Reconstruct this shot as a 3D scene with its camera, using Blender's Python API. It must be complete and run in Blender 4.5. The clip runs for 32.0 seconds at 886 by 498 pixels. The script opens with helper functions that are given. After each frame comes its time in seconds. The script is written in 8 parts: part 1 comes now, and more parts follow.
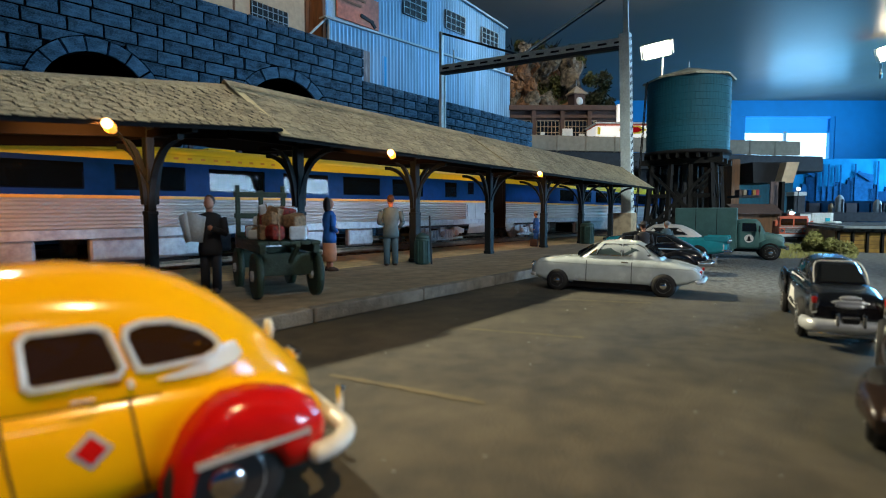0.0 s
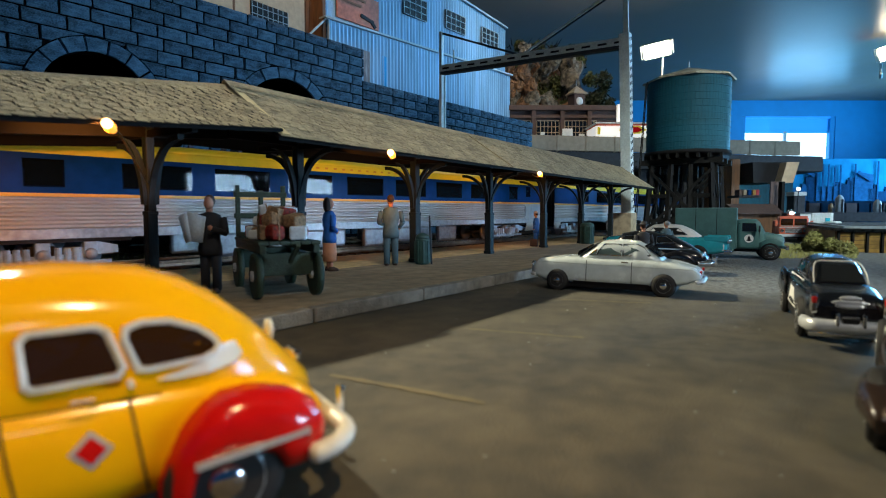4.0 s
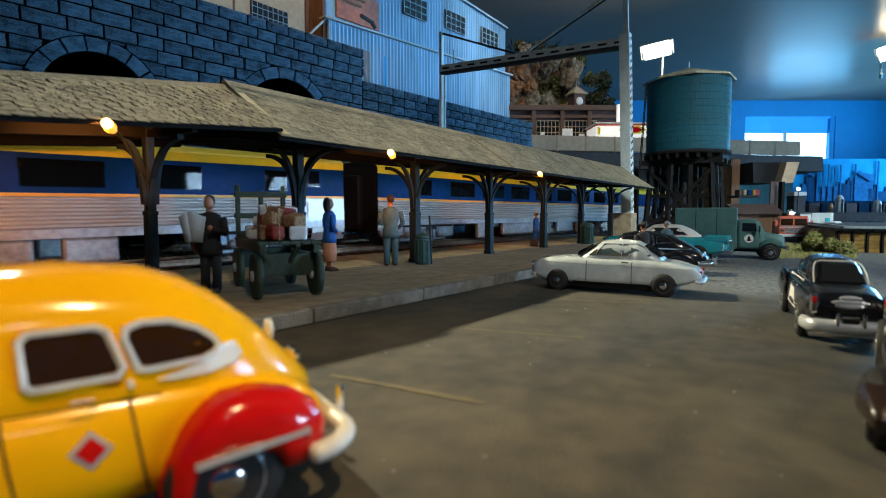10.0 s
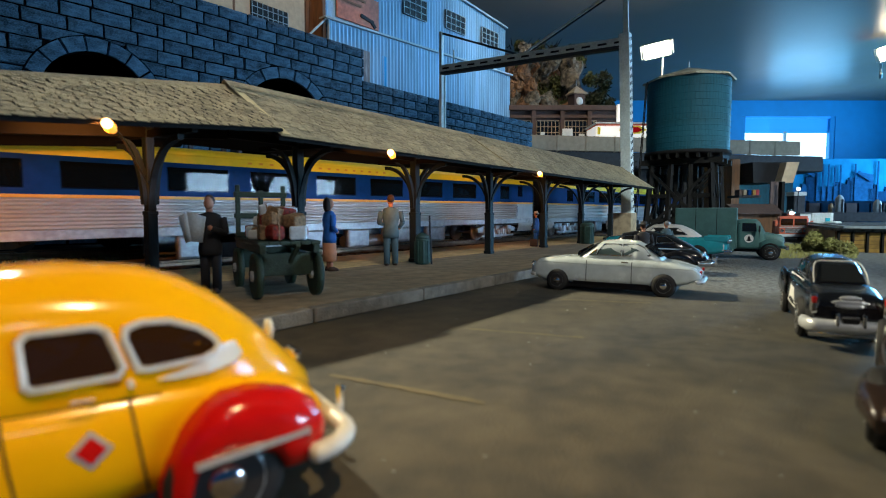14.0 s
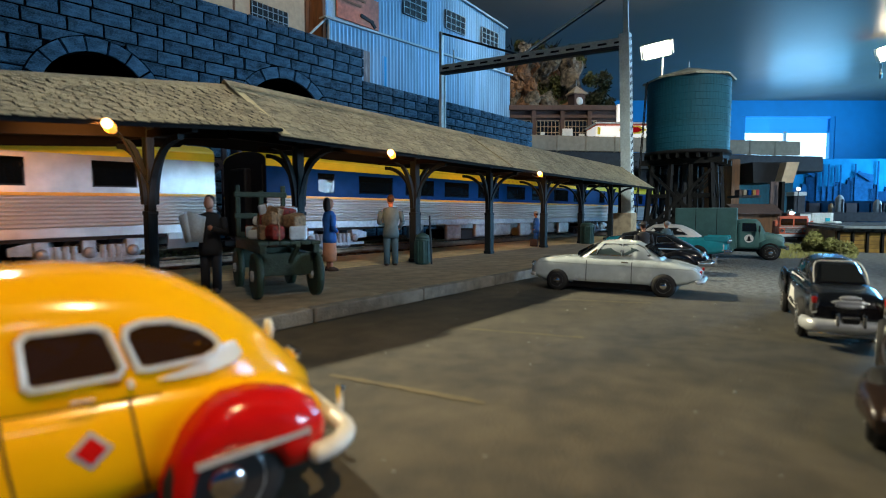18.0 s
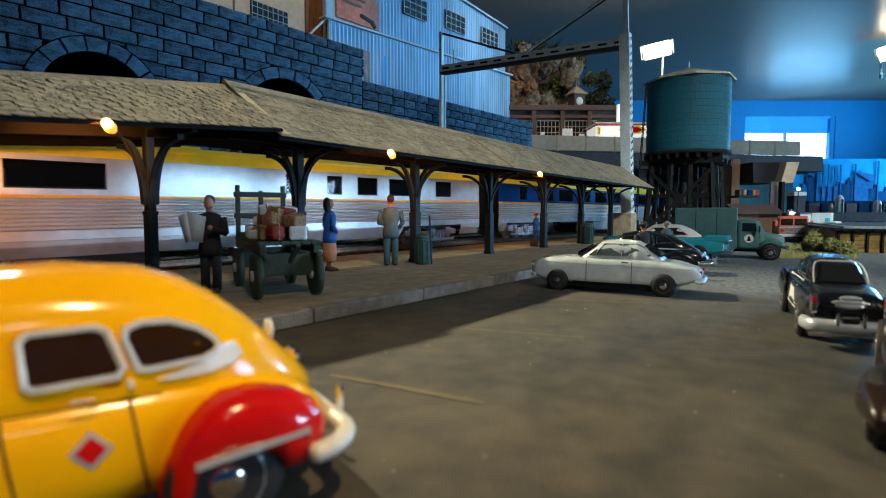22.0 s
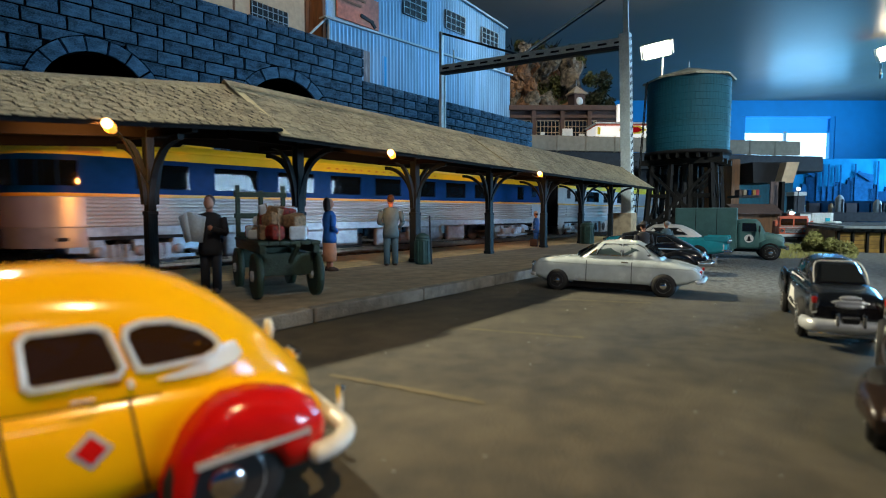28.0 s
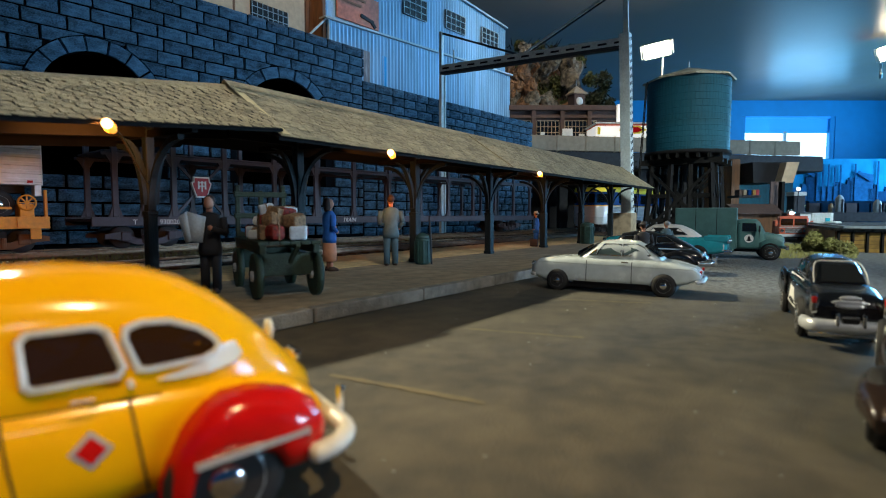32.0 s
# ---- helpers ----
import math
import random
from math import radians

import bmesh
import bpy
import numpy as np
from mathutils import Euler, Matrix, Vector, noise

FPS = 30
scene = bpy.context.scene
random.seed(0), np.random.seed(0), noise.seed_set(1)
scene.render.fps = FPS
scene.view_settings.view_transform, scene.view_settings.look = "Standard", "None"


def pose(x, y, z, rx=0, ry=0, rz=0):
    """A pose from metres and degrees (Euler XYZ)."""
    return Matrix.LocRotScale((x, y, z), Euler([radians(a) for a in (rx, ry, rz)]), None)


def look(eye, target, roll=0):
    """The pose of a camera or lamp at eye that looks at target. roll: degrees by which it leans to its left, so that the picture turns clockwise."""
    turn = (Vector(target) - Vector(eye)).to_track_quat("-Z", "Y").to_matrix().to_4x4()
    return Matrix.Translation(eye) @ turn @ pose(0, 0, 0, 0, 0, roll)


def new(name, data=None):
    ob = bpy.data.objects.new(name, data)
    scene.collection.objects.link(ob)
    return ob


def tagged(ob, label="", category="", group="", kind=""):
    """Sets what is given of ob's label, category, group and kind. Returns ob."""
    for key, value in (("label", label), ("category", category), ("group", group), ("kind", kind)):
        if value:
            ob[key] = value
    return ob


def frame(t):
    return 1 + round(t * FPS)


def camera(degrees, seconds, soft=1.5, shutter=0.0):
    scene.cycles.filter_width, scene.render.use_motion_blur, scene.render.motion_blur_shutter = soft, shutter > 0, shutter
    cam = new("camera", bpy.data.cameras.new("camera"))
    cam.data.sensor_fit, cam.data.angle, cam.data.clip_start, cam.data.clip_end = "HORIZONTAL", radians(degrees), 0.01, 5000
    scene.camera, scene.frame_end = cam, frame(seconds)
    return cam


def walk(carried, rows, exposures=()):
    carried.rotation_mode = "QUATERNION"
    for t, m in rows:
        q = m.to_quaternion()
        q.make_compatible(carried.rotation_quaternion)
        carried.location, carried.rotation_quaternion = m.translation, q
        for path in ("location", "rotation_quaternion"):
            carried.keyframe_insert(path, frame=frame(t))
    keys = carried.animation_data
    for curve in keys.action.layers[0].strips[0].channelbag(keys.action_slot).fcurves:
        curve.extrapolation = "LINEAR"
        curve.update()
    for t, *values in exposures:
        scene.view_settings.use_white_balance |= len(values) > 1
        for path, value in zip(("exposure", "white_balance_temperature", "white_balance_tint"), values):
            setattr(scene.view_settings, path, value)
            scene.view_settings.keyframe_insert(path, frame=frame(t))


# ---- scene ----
cam = camera(79.07, 32.0, soft=1.0, shutter=0.5)
S = 1 / 50  # the layout is a model railway: lengths below are in scale metres, S turns them into true metres


def T(x, y, z, rx=0, ry=0, rz=0):
    return pose(x * S, y * S, z * S, rx, ry, rz)


YAW, PITCH = 36.2, 3.674
EYE = T(0, 0, 1.85, 90 - PITCH, 0, YAW - 90)
walk(cam, [(0, EYE), (32.0, EYE)])
cam.data.dof.use_dof = True
cam.data.dof.focus_distance = 24 * S
cam.data.dof.aperture_fstop = 24

# ---- world and light ----
world = bpy.data.worlds.new("room_world")
world.use_nodes = True
scene.world = world
wn = world.node_tree.nodes["Background"]
wn.inputs[0].default_value = (0.35, 0.55, 1.0, 1)
wn.inputs[1].default_value = 0.0015
scene.view_settings.exposure = -0.32


def lamp(name, kind, eye, target, watts, colour, size=0.1, spot=60, blend=0.5, size_y=None):
    d = bpy.data.lights.new(name, kind)
    d.energy, d.color = watts, colour
    if kind == "AREA":
        d.shape, d.size, d.size_y = "RECTANGLE", size * S, (size_y or size) * S
    else:
        d.shadow_soft_size = size * S
    if kind == "SPOT":
        d.spot_size, d.spot_blend = radians(spot), blend
    ob = new(name, d)
    ob.matrix_world = look(Vector(eye) * S, Vector(target) * S)
    return ob


WARM, DAY, PALEDAY = (1.0, 0.78, 0.47), (0.17, 0.56, 1.0), (0.42, 0.70, 1.0)
# an unseen spot behind the stone wall throws the canopy's shadow over the lot; the others, over the camera, the hill
# and the house, are added fill
lamp("unseen_spot_light", "SPOT", (12, 54, 39), (11, 10.5, 0), 160, (1.0, 0.90, 0.62), 0.7, 24, 1.0)
lamp("unseen_spot_light", "SPOT", (-5, -24, 58), (0.9, 3.1, 0.6), 68, (1.0, 0.70, 0.34), 1.5, 12.5, 1.0)
lamp("unseen_spot_light", "SPOT", (-22, -46, 46), (23, 12, 0), 46, (1.0, 0.96, 0.86), 2.0, 27, 1.0)
lamp("unseen_spot_light", "SPOT", (-14, -50, 46), (43, 0, 2), 140, (0.86, 1.0, 1.0), 2.0, 24, 0.8)
lamp("unseen_spot_light", "SPOT", (8, -12, 58), (76, 40, 12), 72, (1.0, 0.86, 0.62), 2.0, 25, 0.7)
lamp("unseen_spot_light", "SPOT", (25, 30.5, 36), (27, 36, 15), 8, (1.0, 0.62, 0.32), 1.0, 64, 0.6)
# the floodlight seen under the ceiling, and an added blue fill spot above the tower for the tin building
lamp("floodlight", "SPOT", (143.5, 38.5, 43.6), (70, 45, 8), 30, WARM, 3.0, 50, 0.6)
lamp("blue_fill_spot", "SPOT", (105, -25, 52), (47, 26, 14), 82, DAY, 2.0, 29, 1.0)
# daylight from the seen window, then from the unseen one; the last two are added blue fill without a window
lamp("window_and_fill_light", "AREA", (338.5, 21.8, 40), (0, 0, 4), 14, DAY, 48, size_y=22)
lamp("window_and_fill_light", "AREA", (70, -94, 6.2), (70, 0, 6.2), 42, PALEDAY, 40, size_y=11)
lamp("window_and_fill_light", "AREA", (270, -70, 30), (30, 10, 4), 110, DAY, 60, size_y=40)
lamp("window_and_fill_light", "AREA", (300, -60, 20), (240, 120, 30), 75, DAY, 60, size_y=40)

# ---- materials ----


def mat(name, base, rough=0.6, metal=0.0, var=0.15, scale=1.0, bump=0.0, bscale=None, coat=0.0, tint=None, detail=6,
        stretch=(1, 1, 1), rand=0.0, spec=0.5, island=False):
    """A node material: a base colour varied at two scales, with relief and uneven gloss."""
    m = bpy.data.materials.new(name)
    m.use_nodes = True
    nt = m.node_tree
    b = nt.nodes["Principled BSDF"]
    b.inputs["Roughness"].default_value, b.inputs["Metallic"].default_value = rough, metal
    b.inputs["Coat Weight"].default_value = coat
    b.inputs["Specular IOR Level"].default_value = spec
    tc = nt.nodes.new("ShaderNodeTexCoord")
    mp = nt.nodes.new("ShaderNodeMapping")
    mp.inputs["Scale"].default_value = [scale / S * k for k in stretch]
    nt.links.new(tc.outputs["Object"], mp.inputs[0])
    fine = nt.nodes.new("ShaderNodeTexNoise")
    fine.inputs["Scale"].default_value, fine.inputs["Detail"].default_value = 6.0, detail
    big = nt.nodes.new("ShaderNodeTexNoise")
    big.inputs["Scale"].default_value, big.inputs["Detail"].default_value = 0.7, 3
    for n in (fine, big):
        nt.links.new(mp.outputs[0], n.inputs["Vector"])
    add = nt.nodes.new("ShaderNodeMath")
    add.operation = "ADD"
    nt.links.new(fine.outputs["Fac"], add.inputs[0])
    nt.links.new(big.outputs["Fac"], add.inputs[1])
    last = add.outputs[0]
    if rand:
        oi = nt.nodes.new("ShaderNodeNewGeometry" if island else "ShaderNodeObjectInfo")
        k = nt.nodes.new("ShaderNodeMath")
        k.operation = "MULTIPLY_ADD"
        k.inputs[1].default_value = rand
        nt.links.new(oi.outputs["Random Per Island" if island else "Random"], k.inputs[0])
        nt.links.new(last, k.inputs[2])
        last = k.outputs[0]
    ramp = nt.nodes.new("ShaderNodeValToRGB")
    c = Vector(base)
    dark = tint if tint else [v * (1 - 1.6 * var) for v in c]
    ramp.color_ramp.elements[0].position, ramp.color_ramp.elements[1].position = 0.36, 0.64
    ramp.color_ramp.elements[0].color = (*dark, 1)
    ramp.color_ramp.elements[1].color = (*[min(1, v * (1 + var)) for v in c], 1)
    half = nt.nodes.new("ShaderNodeMath")
    half.operation = "MULTIPLY"
    half.inputs[1].default_value = 0.5 if not rand else 1 / (2 + rand)
    nt.links.new(last, half.inputs[0])
    nt.links.new(half.outputs[0], ramp.inputs[0])
    nt.links.new(ramp.outputs[0], b.inputs["Base Color"])
    rr = nt.nodes.new("ShaderNodeMapRange")
    rr.inputs["To Min"].default_value, rr.inputs["To Max"].default_value = max(0.02, rough - 0.1), min(1, rough + 0.1)
    nt.links.new(fine.outputs["Fac"], rr.inputs[0])
    nt.links.new(rr.outputs[0], b.inputs["Roughness"])
    if bump:
        bt = nt.nodes.new("ShaderNodeTexNoise")
        bt.inputs["Scale"].default_value, bt.inputs["Detail"].default_value = bscale or 20, 6
        nt.links.new(mp.outputs[0], bt.inputs["Vector"])
        bp = nt.nodes.new("ShaderNodeBump")
        bp.inputs["Strength"].default_value, bp.inputs["Distance"].default_value = bump, 0.06 * S
        nt.links.new(bt.outputs["Fac"], bp.inputs["Height"])
        nt.links.new(bp.outputs[0], b.inputs["Normal"])
    return m


def glow(name, colour, strength):
    m = bpy.data.materials.new(name)
    m.use_nodes = True
    b = m.node_tree.nodes["Principled BSDF"]
    b.inputs["Base Color"].default_value = (*colour, 1)
    b.inputs["Emission Color"].default_value = (*colour, 1)
    b.inputs["Emission Strength"].default_value = strength
    return m


def glass(name, tint=(0.05, 0.07, 0.08), alpha=0.35, rough=0.05):
    m = bpy.data.materials.new(name)
    m.use_nodes = True
    b = m.node_tree.nodes["Principled BSDF"]
    b.inputs["Base Color"].default_value = (*tint, 1)
    b.inputs["Roughness"].default_value = rough
    b.inputs["Alpha"].default_value = alpha
    return m


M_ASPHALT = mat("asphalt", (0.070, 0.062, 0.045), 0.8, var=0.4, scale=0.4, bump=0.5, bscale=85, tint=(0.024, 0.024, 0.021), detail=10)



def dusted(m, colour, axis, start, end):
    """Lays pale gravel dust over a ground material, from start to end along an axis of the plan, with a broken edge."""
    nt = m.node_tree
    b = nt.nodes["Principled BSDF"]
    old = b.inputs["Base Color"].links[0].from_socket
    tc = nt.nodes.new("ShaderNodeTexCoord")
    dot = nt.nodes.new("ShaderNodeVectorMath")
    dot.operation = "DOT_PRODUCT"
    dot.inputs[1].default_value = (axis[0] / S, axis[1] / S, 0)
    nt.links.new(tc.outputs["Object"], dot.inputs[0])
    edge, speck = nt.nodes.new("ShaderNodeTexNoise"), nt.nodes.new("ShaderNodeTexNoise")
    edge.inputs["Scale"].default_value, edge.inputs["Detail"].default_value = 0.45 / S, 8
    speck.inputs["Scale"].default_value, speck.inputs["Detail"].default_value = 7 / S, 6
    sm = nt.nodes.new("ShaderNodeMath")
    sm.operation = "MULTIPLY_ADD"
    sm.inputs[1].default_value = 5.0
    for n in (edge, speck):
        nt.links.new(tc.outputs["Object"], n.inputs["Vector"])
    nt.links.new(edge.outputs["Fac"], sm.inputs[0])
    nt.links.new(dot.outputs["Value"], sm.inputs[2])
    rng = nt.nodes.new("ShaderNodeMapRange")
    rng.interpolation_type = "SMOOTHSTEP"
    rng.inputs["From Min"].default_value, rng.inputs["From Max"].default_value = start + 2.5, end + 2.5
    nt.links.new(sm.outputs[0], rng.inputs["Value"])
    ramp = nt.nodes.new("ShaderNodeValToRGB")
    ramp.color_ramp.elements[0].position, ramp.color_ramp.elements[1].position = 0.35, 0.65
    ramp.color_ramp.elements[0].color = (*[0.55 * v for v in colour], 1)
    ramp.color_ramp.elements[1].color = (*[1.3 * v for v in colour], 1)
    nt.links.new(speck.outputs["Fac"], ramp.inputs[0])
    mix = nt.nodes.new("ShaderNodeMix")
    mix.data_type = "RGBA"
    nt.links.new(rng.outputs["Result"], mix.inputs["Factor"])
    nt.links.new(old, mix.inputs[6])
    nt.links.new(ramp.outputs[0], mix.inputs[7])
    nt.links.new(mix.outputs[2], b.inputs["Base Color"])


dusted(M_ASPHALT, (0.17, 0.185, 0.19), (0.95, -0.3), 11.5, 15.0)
M_GRAVEL = mat("grey_gravel", (0.22, 0.225, 0.22), 0.95, var=0.35, scale=1.2, bump=0.8, bscale=25)
M_CONC = mat("concrete", (0.35, 0.28, 0.185), 0.85, var=0.25, scale=0.5, bump=0.4, bscale=30)
M_KERB = mat("kerb_concrete", (0.22, 0.205, 0.175), 0.85, var=0.3, scale=0.8, bump=0.5, bscale=25, rand=0.3)
M_TAN = mat("tan_edge_paint", (0.62, 0.47, 0.23), 0.8, var=0.2, scale=0.7, bump=0.3)
M_LINE = mat("worn_yellow_line", (0.115, 0.095, 0.05), 0.85, var=0.25, scale=3.5, tint=(0.08, 0.07, 0.045))
M_SHINGLE = mat("shingle", (0.33, 0.255, 0.145), 0.9, var=0.3, scale=1.6, bump=0.5, bscale=30, rand=0.32, island=True)
M_POST = mat("painted_timber", (0.012, 0.02, 0.026), 0.6, var=0.3, scale=1.5, bump=0.3, stretch=(1, 1, 0.3), spec=0.2)
# soffit boards and beams: shade under the canopy roof is put into their colour
M_SOFFIT = mat("shaded_soffit_board", (0.006, 0.005, 0.005), 0.8, var=0.3, scale=1.5, spec=0.15)
M_STONE = mat("wall_stone", (0.064, 0.133, 0.200), 0.9, var=0.5, scale=4.0, bump=1.0, bscale=6, rand=0.25, stretch=(0.55, 1, 1.2), detail=10, spec=0.25)
M_MORTAR = mat("mortar", (0.004, 0.005, 0.007), 0.95, var=0.2, spec=0.05)
M_CORR = mat("corrugated_sheet", (0.20, 0.38, 0.56), 0.5, var=0.3, scale=0.45, stretch=(1, 1, 0.06), detail=10)
M_RUST = mat("rust_streak", (0.24, 0.24, 0.25), 0.8, var=0.4, scale=0.8, stretch=(1, 1, 0.2))
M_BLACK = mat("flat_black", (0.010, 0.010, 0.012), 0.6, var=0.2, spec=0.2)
M_YELLOW = mat("yellow_paint", (0.86, 0.66, 0.02), 0.5, var=0.05, scale=0.6)
M_STRIPE = mat("orange_stripe_paint", (0.72, 0.36, 0.03), 0.4, var=0.08)
M_BLUE = mat("blue_paint", (0.001, 0.032, 0.15), 0.4, var=0.15, scale=0.6, spec=0.06)
M_STEEL = mat("stainless_steel", (0.56, 0.55, 0.54), 0.38, 0.6, var=0.06, scale=0.3)
M_SILVER = mat("silver_paint", (0.41, 0.42, 0.42), 0.36, 0.6, var=0.12, scale=0.5)
M_GREY = mat("underframe_grey", (0.34, 0.36, 0.38), 0.45, 0.5, var=0.25)
M_BOGIE = mat("bogie_silver", (0.32, 0.46, 0.58), 0.32, 0.1, var=0.2)
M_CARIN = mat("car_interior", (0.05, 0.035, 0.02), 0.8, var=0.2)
M_RAIL = mat("rail_steel", (0.15, 0.10, 0.06), 0.4, 0.6, var=0.25)
M_TIE = mat("sleeper_wood", (0.055, 0.042, 0.03), 0.9, var=0.3, rand=0.3)
M_BALLAST = mat("ballast", (0.085, 0.078, 0.072), 0.95, var=0.55, scale=2.2, bump=1.0, bscale=14)
M_TANK = mat("tank_green", (0.012, 0.080, 0.108), 0.6, var=0.22, scale=0.7, stretch=(1, 1, 0.25), rand=0.08, spec=0.15)
M_TANKROOF = mat("tank_roof", (0.34, 0.29, 0.20), 0.8, var=0.3)
M_DARKWOOD = mat("creosoted_wood", (0.012, 0.011, 0.010), 0.8, var=0.3, scale=1.5, stretch=(1, 1, 0.2), rand=0.3, spec=0.12)
M_GALV = mat("galvanised_steel", (0.33, 0.39, 0.41), 0.5, 0.1, var=0.15)
M_GANTRY = mat("grey_green_gantry_paint", (0.58, 0.64, 0.62), 0.55, var=0.15, scale=1.5)
M_CEIL = mat("ceiling_paint", (0.19, 0.165, 0.13), 0.33, var=0.06, scale=0.02, spec=0.085, bump=0.04, bscale=2.0)
M_BLUEWALL = mat("blue_wall_paint", (0.010, 0.32, 0.66), 0.55, var=0.05, scale=0.04)
M_WHITE = mat("white_paint", (0.78, 0.78, 0.74), 0.4, var=0.06)
M_CREAM = mat("cream_paint", (0.72, 0.71, 0.64), 0.3, var=0.08, coat=0.4)
M_OFFWHITE = mat("offwhite_car_paint", (0.55, 0.62, 0.63), 0.25, var=0.1, scale=0.8, coat=0.5)
M_RED = mat("red_enamel", (0.60, 0.006, 0.005), 0.13, var=0.05)
M_TAXI = mat("taxi_yellow_enamel", (0.98, 0.47, 0.002), 0.15, var=0.03, scale=0.5, spec=0.32)
M_CHROME = mat("chrome", (0.78, 0.78, 0.80), 0.12, 1.0, var=0.04)
M_DIECASTBLACK = mat("black_enamel", (0.006, 0.007, 0.010), 0.22, var=0.2, coat=0.4)
M_TEAL = mat("teal_enamel", (0.03, 0.40, 0.50), 0.2, var=0.08, coat=0.6)
M_TRUCK = mat("dull_green_paint", (0.075, 0.19, 0.185), 0.45, var=0.12, scale=0.8)
M_TYRE = mat("tyre_rubber", (0.014, 0.014, 0.015), 0.75, var=0.2)
M_HUB = mat("painted_hub", (0.55, 0.56, 0.56), 0.3, 0.35, var=0.15)
M_MAROON = mat("maroon_enamel", (0.03, 0.017, 0.012), 0.25, var=0.15, coat=0.4)
M_FIRERED = mat("dull_red_paint", (0.62, 0.13, 0.07), 0.5, var=0.15)
M_SKIN = mat("figurine_flesh", (0.48, 0.22, 0.14), 0.6, var=0.1)
M_CLOTHDARK = mat("dark_cloth_paint", (0.02, 0.02, 0.024), 0.75, var=0.25)
M_CLOTHGREY = mat("grey_cloth_paint", (0.07, 0.13, 0.16), 0.75, var=0.2)
M_CLOTHBLUE = mat("blue_cloth_paint", (0.012, 0.12, 0.46), 0.7, var=0.2)
M_CLOTHPINK = mat("peach_cloth_paint", (0.58, 0.26, 0.15), 0.7, var=0.15)
M_HAIR = mat("brown_hair_paint", (0.045, 0.022, 0.015), 0.7, var=0.2)
M_PAPER = mat("newsprint", (0.62, 0.70, 0.76), 0.8, var=0.12, scale=4)
M_CARTGREEN = mat("dark_green_cart_paint", (0.025, 0.05, 0.03), 0.6, var=0.3, scale=1.5, bump=0.3)
M_PARCELRED = mat("red_parcel", (0.30, 0.025, 0.015), 0.6, var=0.5, scale=3)
M_PARCELTAN = mat("kraft_parcel", (0.34, 0.2, 0.1), 0.75, var=0.4, scale=3)
M_BIN = mat("green_bin_paint", (0.03, 0.085, 0.08), 0.5, var=0.25)
M_HAULER = mat("tuscan_brown", (0.038, 0.032, 0.046), 0.6, var=0.2, scale=0.8)
M_FLATYEL = mat("flatcar_yellow", (0.75, 0.30, 0.015), 0.5, var=0.15)
M_TRAILER = mat("trailer_aluminium", (0.60, 0.62, 0.64), 0.35, 0.4, var=0.08)
M_BRICKRED = mat("keystone_red", (0.32, 0.02, 0.03), 0.6)
M_TANSTUCCO = mat("tan_stucco", (0.52, 0.36, 0.22), 0.85, var=0.12, scale=0.4, bump=0.4)
M_BROWNWOOD = mat("brown_timber", (0.14, 0.065, 0.028), 0.75, var=0.3, scale=0.6, stretch=(1, 1, 0.2))
M_STATION = mat("station_brown", (0.085, 0.048, 0.038), 0.75, var=0.2, scale=0.6)
M_DECK = mat("deck_concrete", (0.36, 0.29, 0.21), 0.85, var=0.15, scale=0.4)
M_GIRDER = mat("dark_girder", (0.04, 0.042, 0.048), 0.6, var=0.2, scale=0.4, spec=0.2)
M_ROCK = mat("cliff_rock", (0.24, 0.12, 0.055), 0.9, var=0.55, scale=0.4, bump=1.0, bscale=6, tint=(0.04, 0.033, 0.03))
M_ROCKGREY = mat("grey_rock", (0.19, 0.165, 0.13), 0.9, var=0.6, scale=0.35, bump=1.0, bscale=6)
M_LEAF = mat("foliage", (0.075, 0.085, 0.025), 0.8, var=0.45, scale=1.0)
M_LEAFDARK = mat("dark_foliage", (0.035, 0.045, 0.018), 0.85, var=0.4, scale=1.0)
M_LICHEN = mat("lichen_bush", (0.25, 0.235, 0.07), 0.85, var=0.4, scale=1.5)
M_PLANK = mat("yellow_planks", (0.40, 0.23, 0.05), 0.7, var=0.3, scale=0.8, stretch=(0.2, 1, 1), rand=0.5)
M_CONTAINER = mat("container_white", (0.60, 0.63, 0.62), 0.5, var=0.08)
M_SKYPRINT = mat("printed_sky", (0.02, 0.27, 0.48), 0.8, var=0.2, scale=0.03, spec=0.05)
M_SKYLINE = mat("printed_skyline", (0.010, 0.045, 0.10), 0.8, var=0.25, scale=0.12, spec=0.05)
M_SKYLINE2 = mat("printed_skyline_light", (0.02, 0.10, 0.21), 0.8, var=0.25, scale=0.12, spec=0.05)
M_SIGNRED = mat("sign_salmon", (0.46, 0.15, 0.09), 0.7, var=0.25, scale=0.6)
M_TAILRED = mat("red_lens", (0.45, 0.02, 0.02), 0.2)
M_LETTER = mat("white_lettering", (0.62, 0.60, 0.58), 0.6)
M_GLASS = glass("train_glass", (0.004, 0.006, 0.007), 0.86, 0.03)
M_GLASS.node_tree.nodes["Principled BSDF"].inputs["Specular IOR Level"].default_value = 0.12
M_CARGLASS = glass("car_glass", (0.012, 0.013, 0.014), 0.93, 0.04)
M_PALEGLASS = glass("pale_car_glass", (0.09, 0.13, 0.13), 0.95, 0.12)
# brown base puts the taxi windows' amber reflections into the glass colour
M_REFLECTGLASS = glass("reflection_tint_glass", (0.03, 0.012, 0.004), 0.97, 0.06)
M_WINDOW = glow("window_daylight_glow", (0.62, 0.86, 1.0), 3.2)
M_BLIND = glow("lit_blind", (0.03, 0.36, 0.80), 0.5)
M_LAMP = glow("lamp_glow", (1.0, 0.5, 0.16), 12)
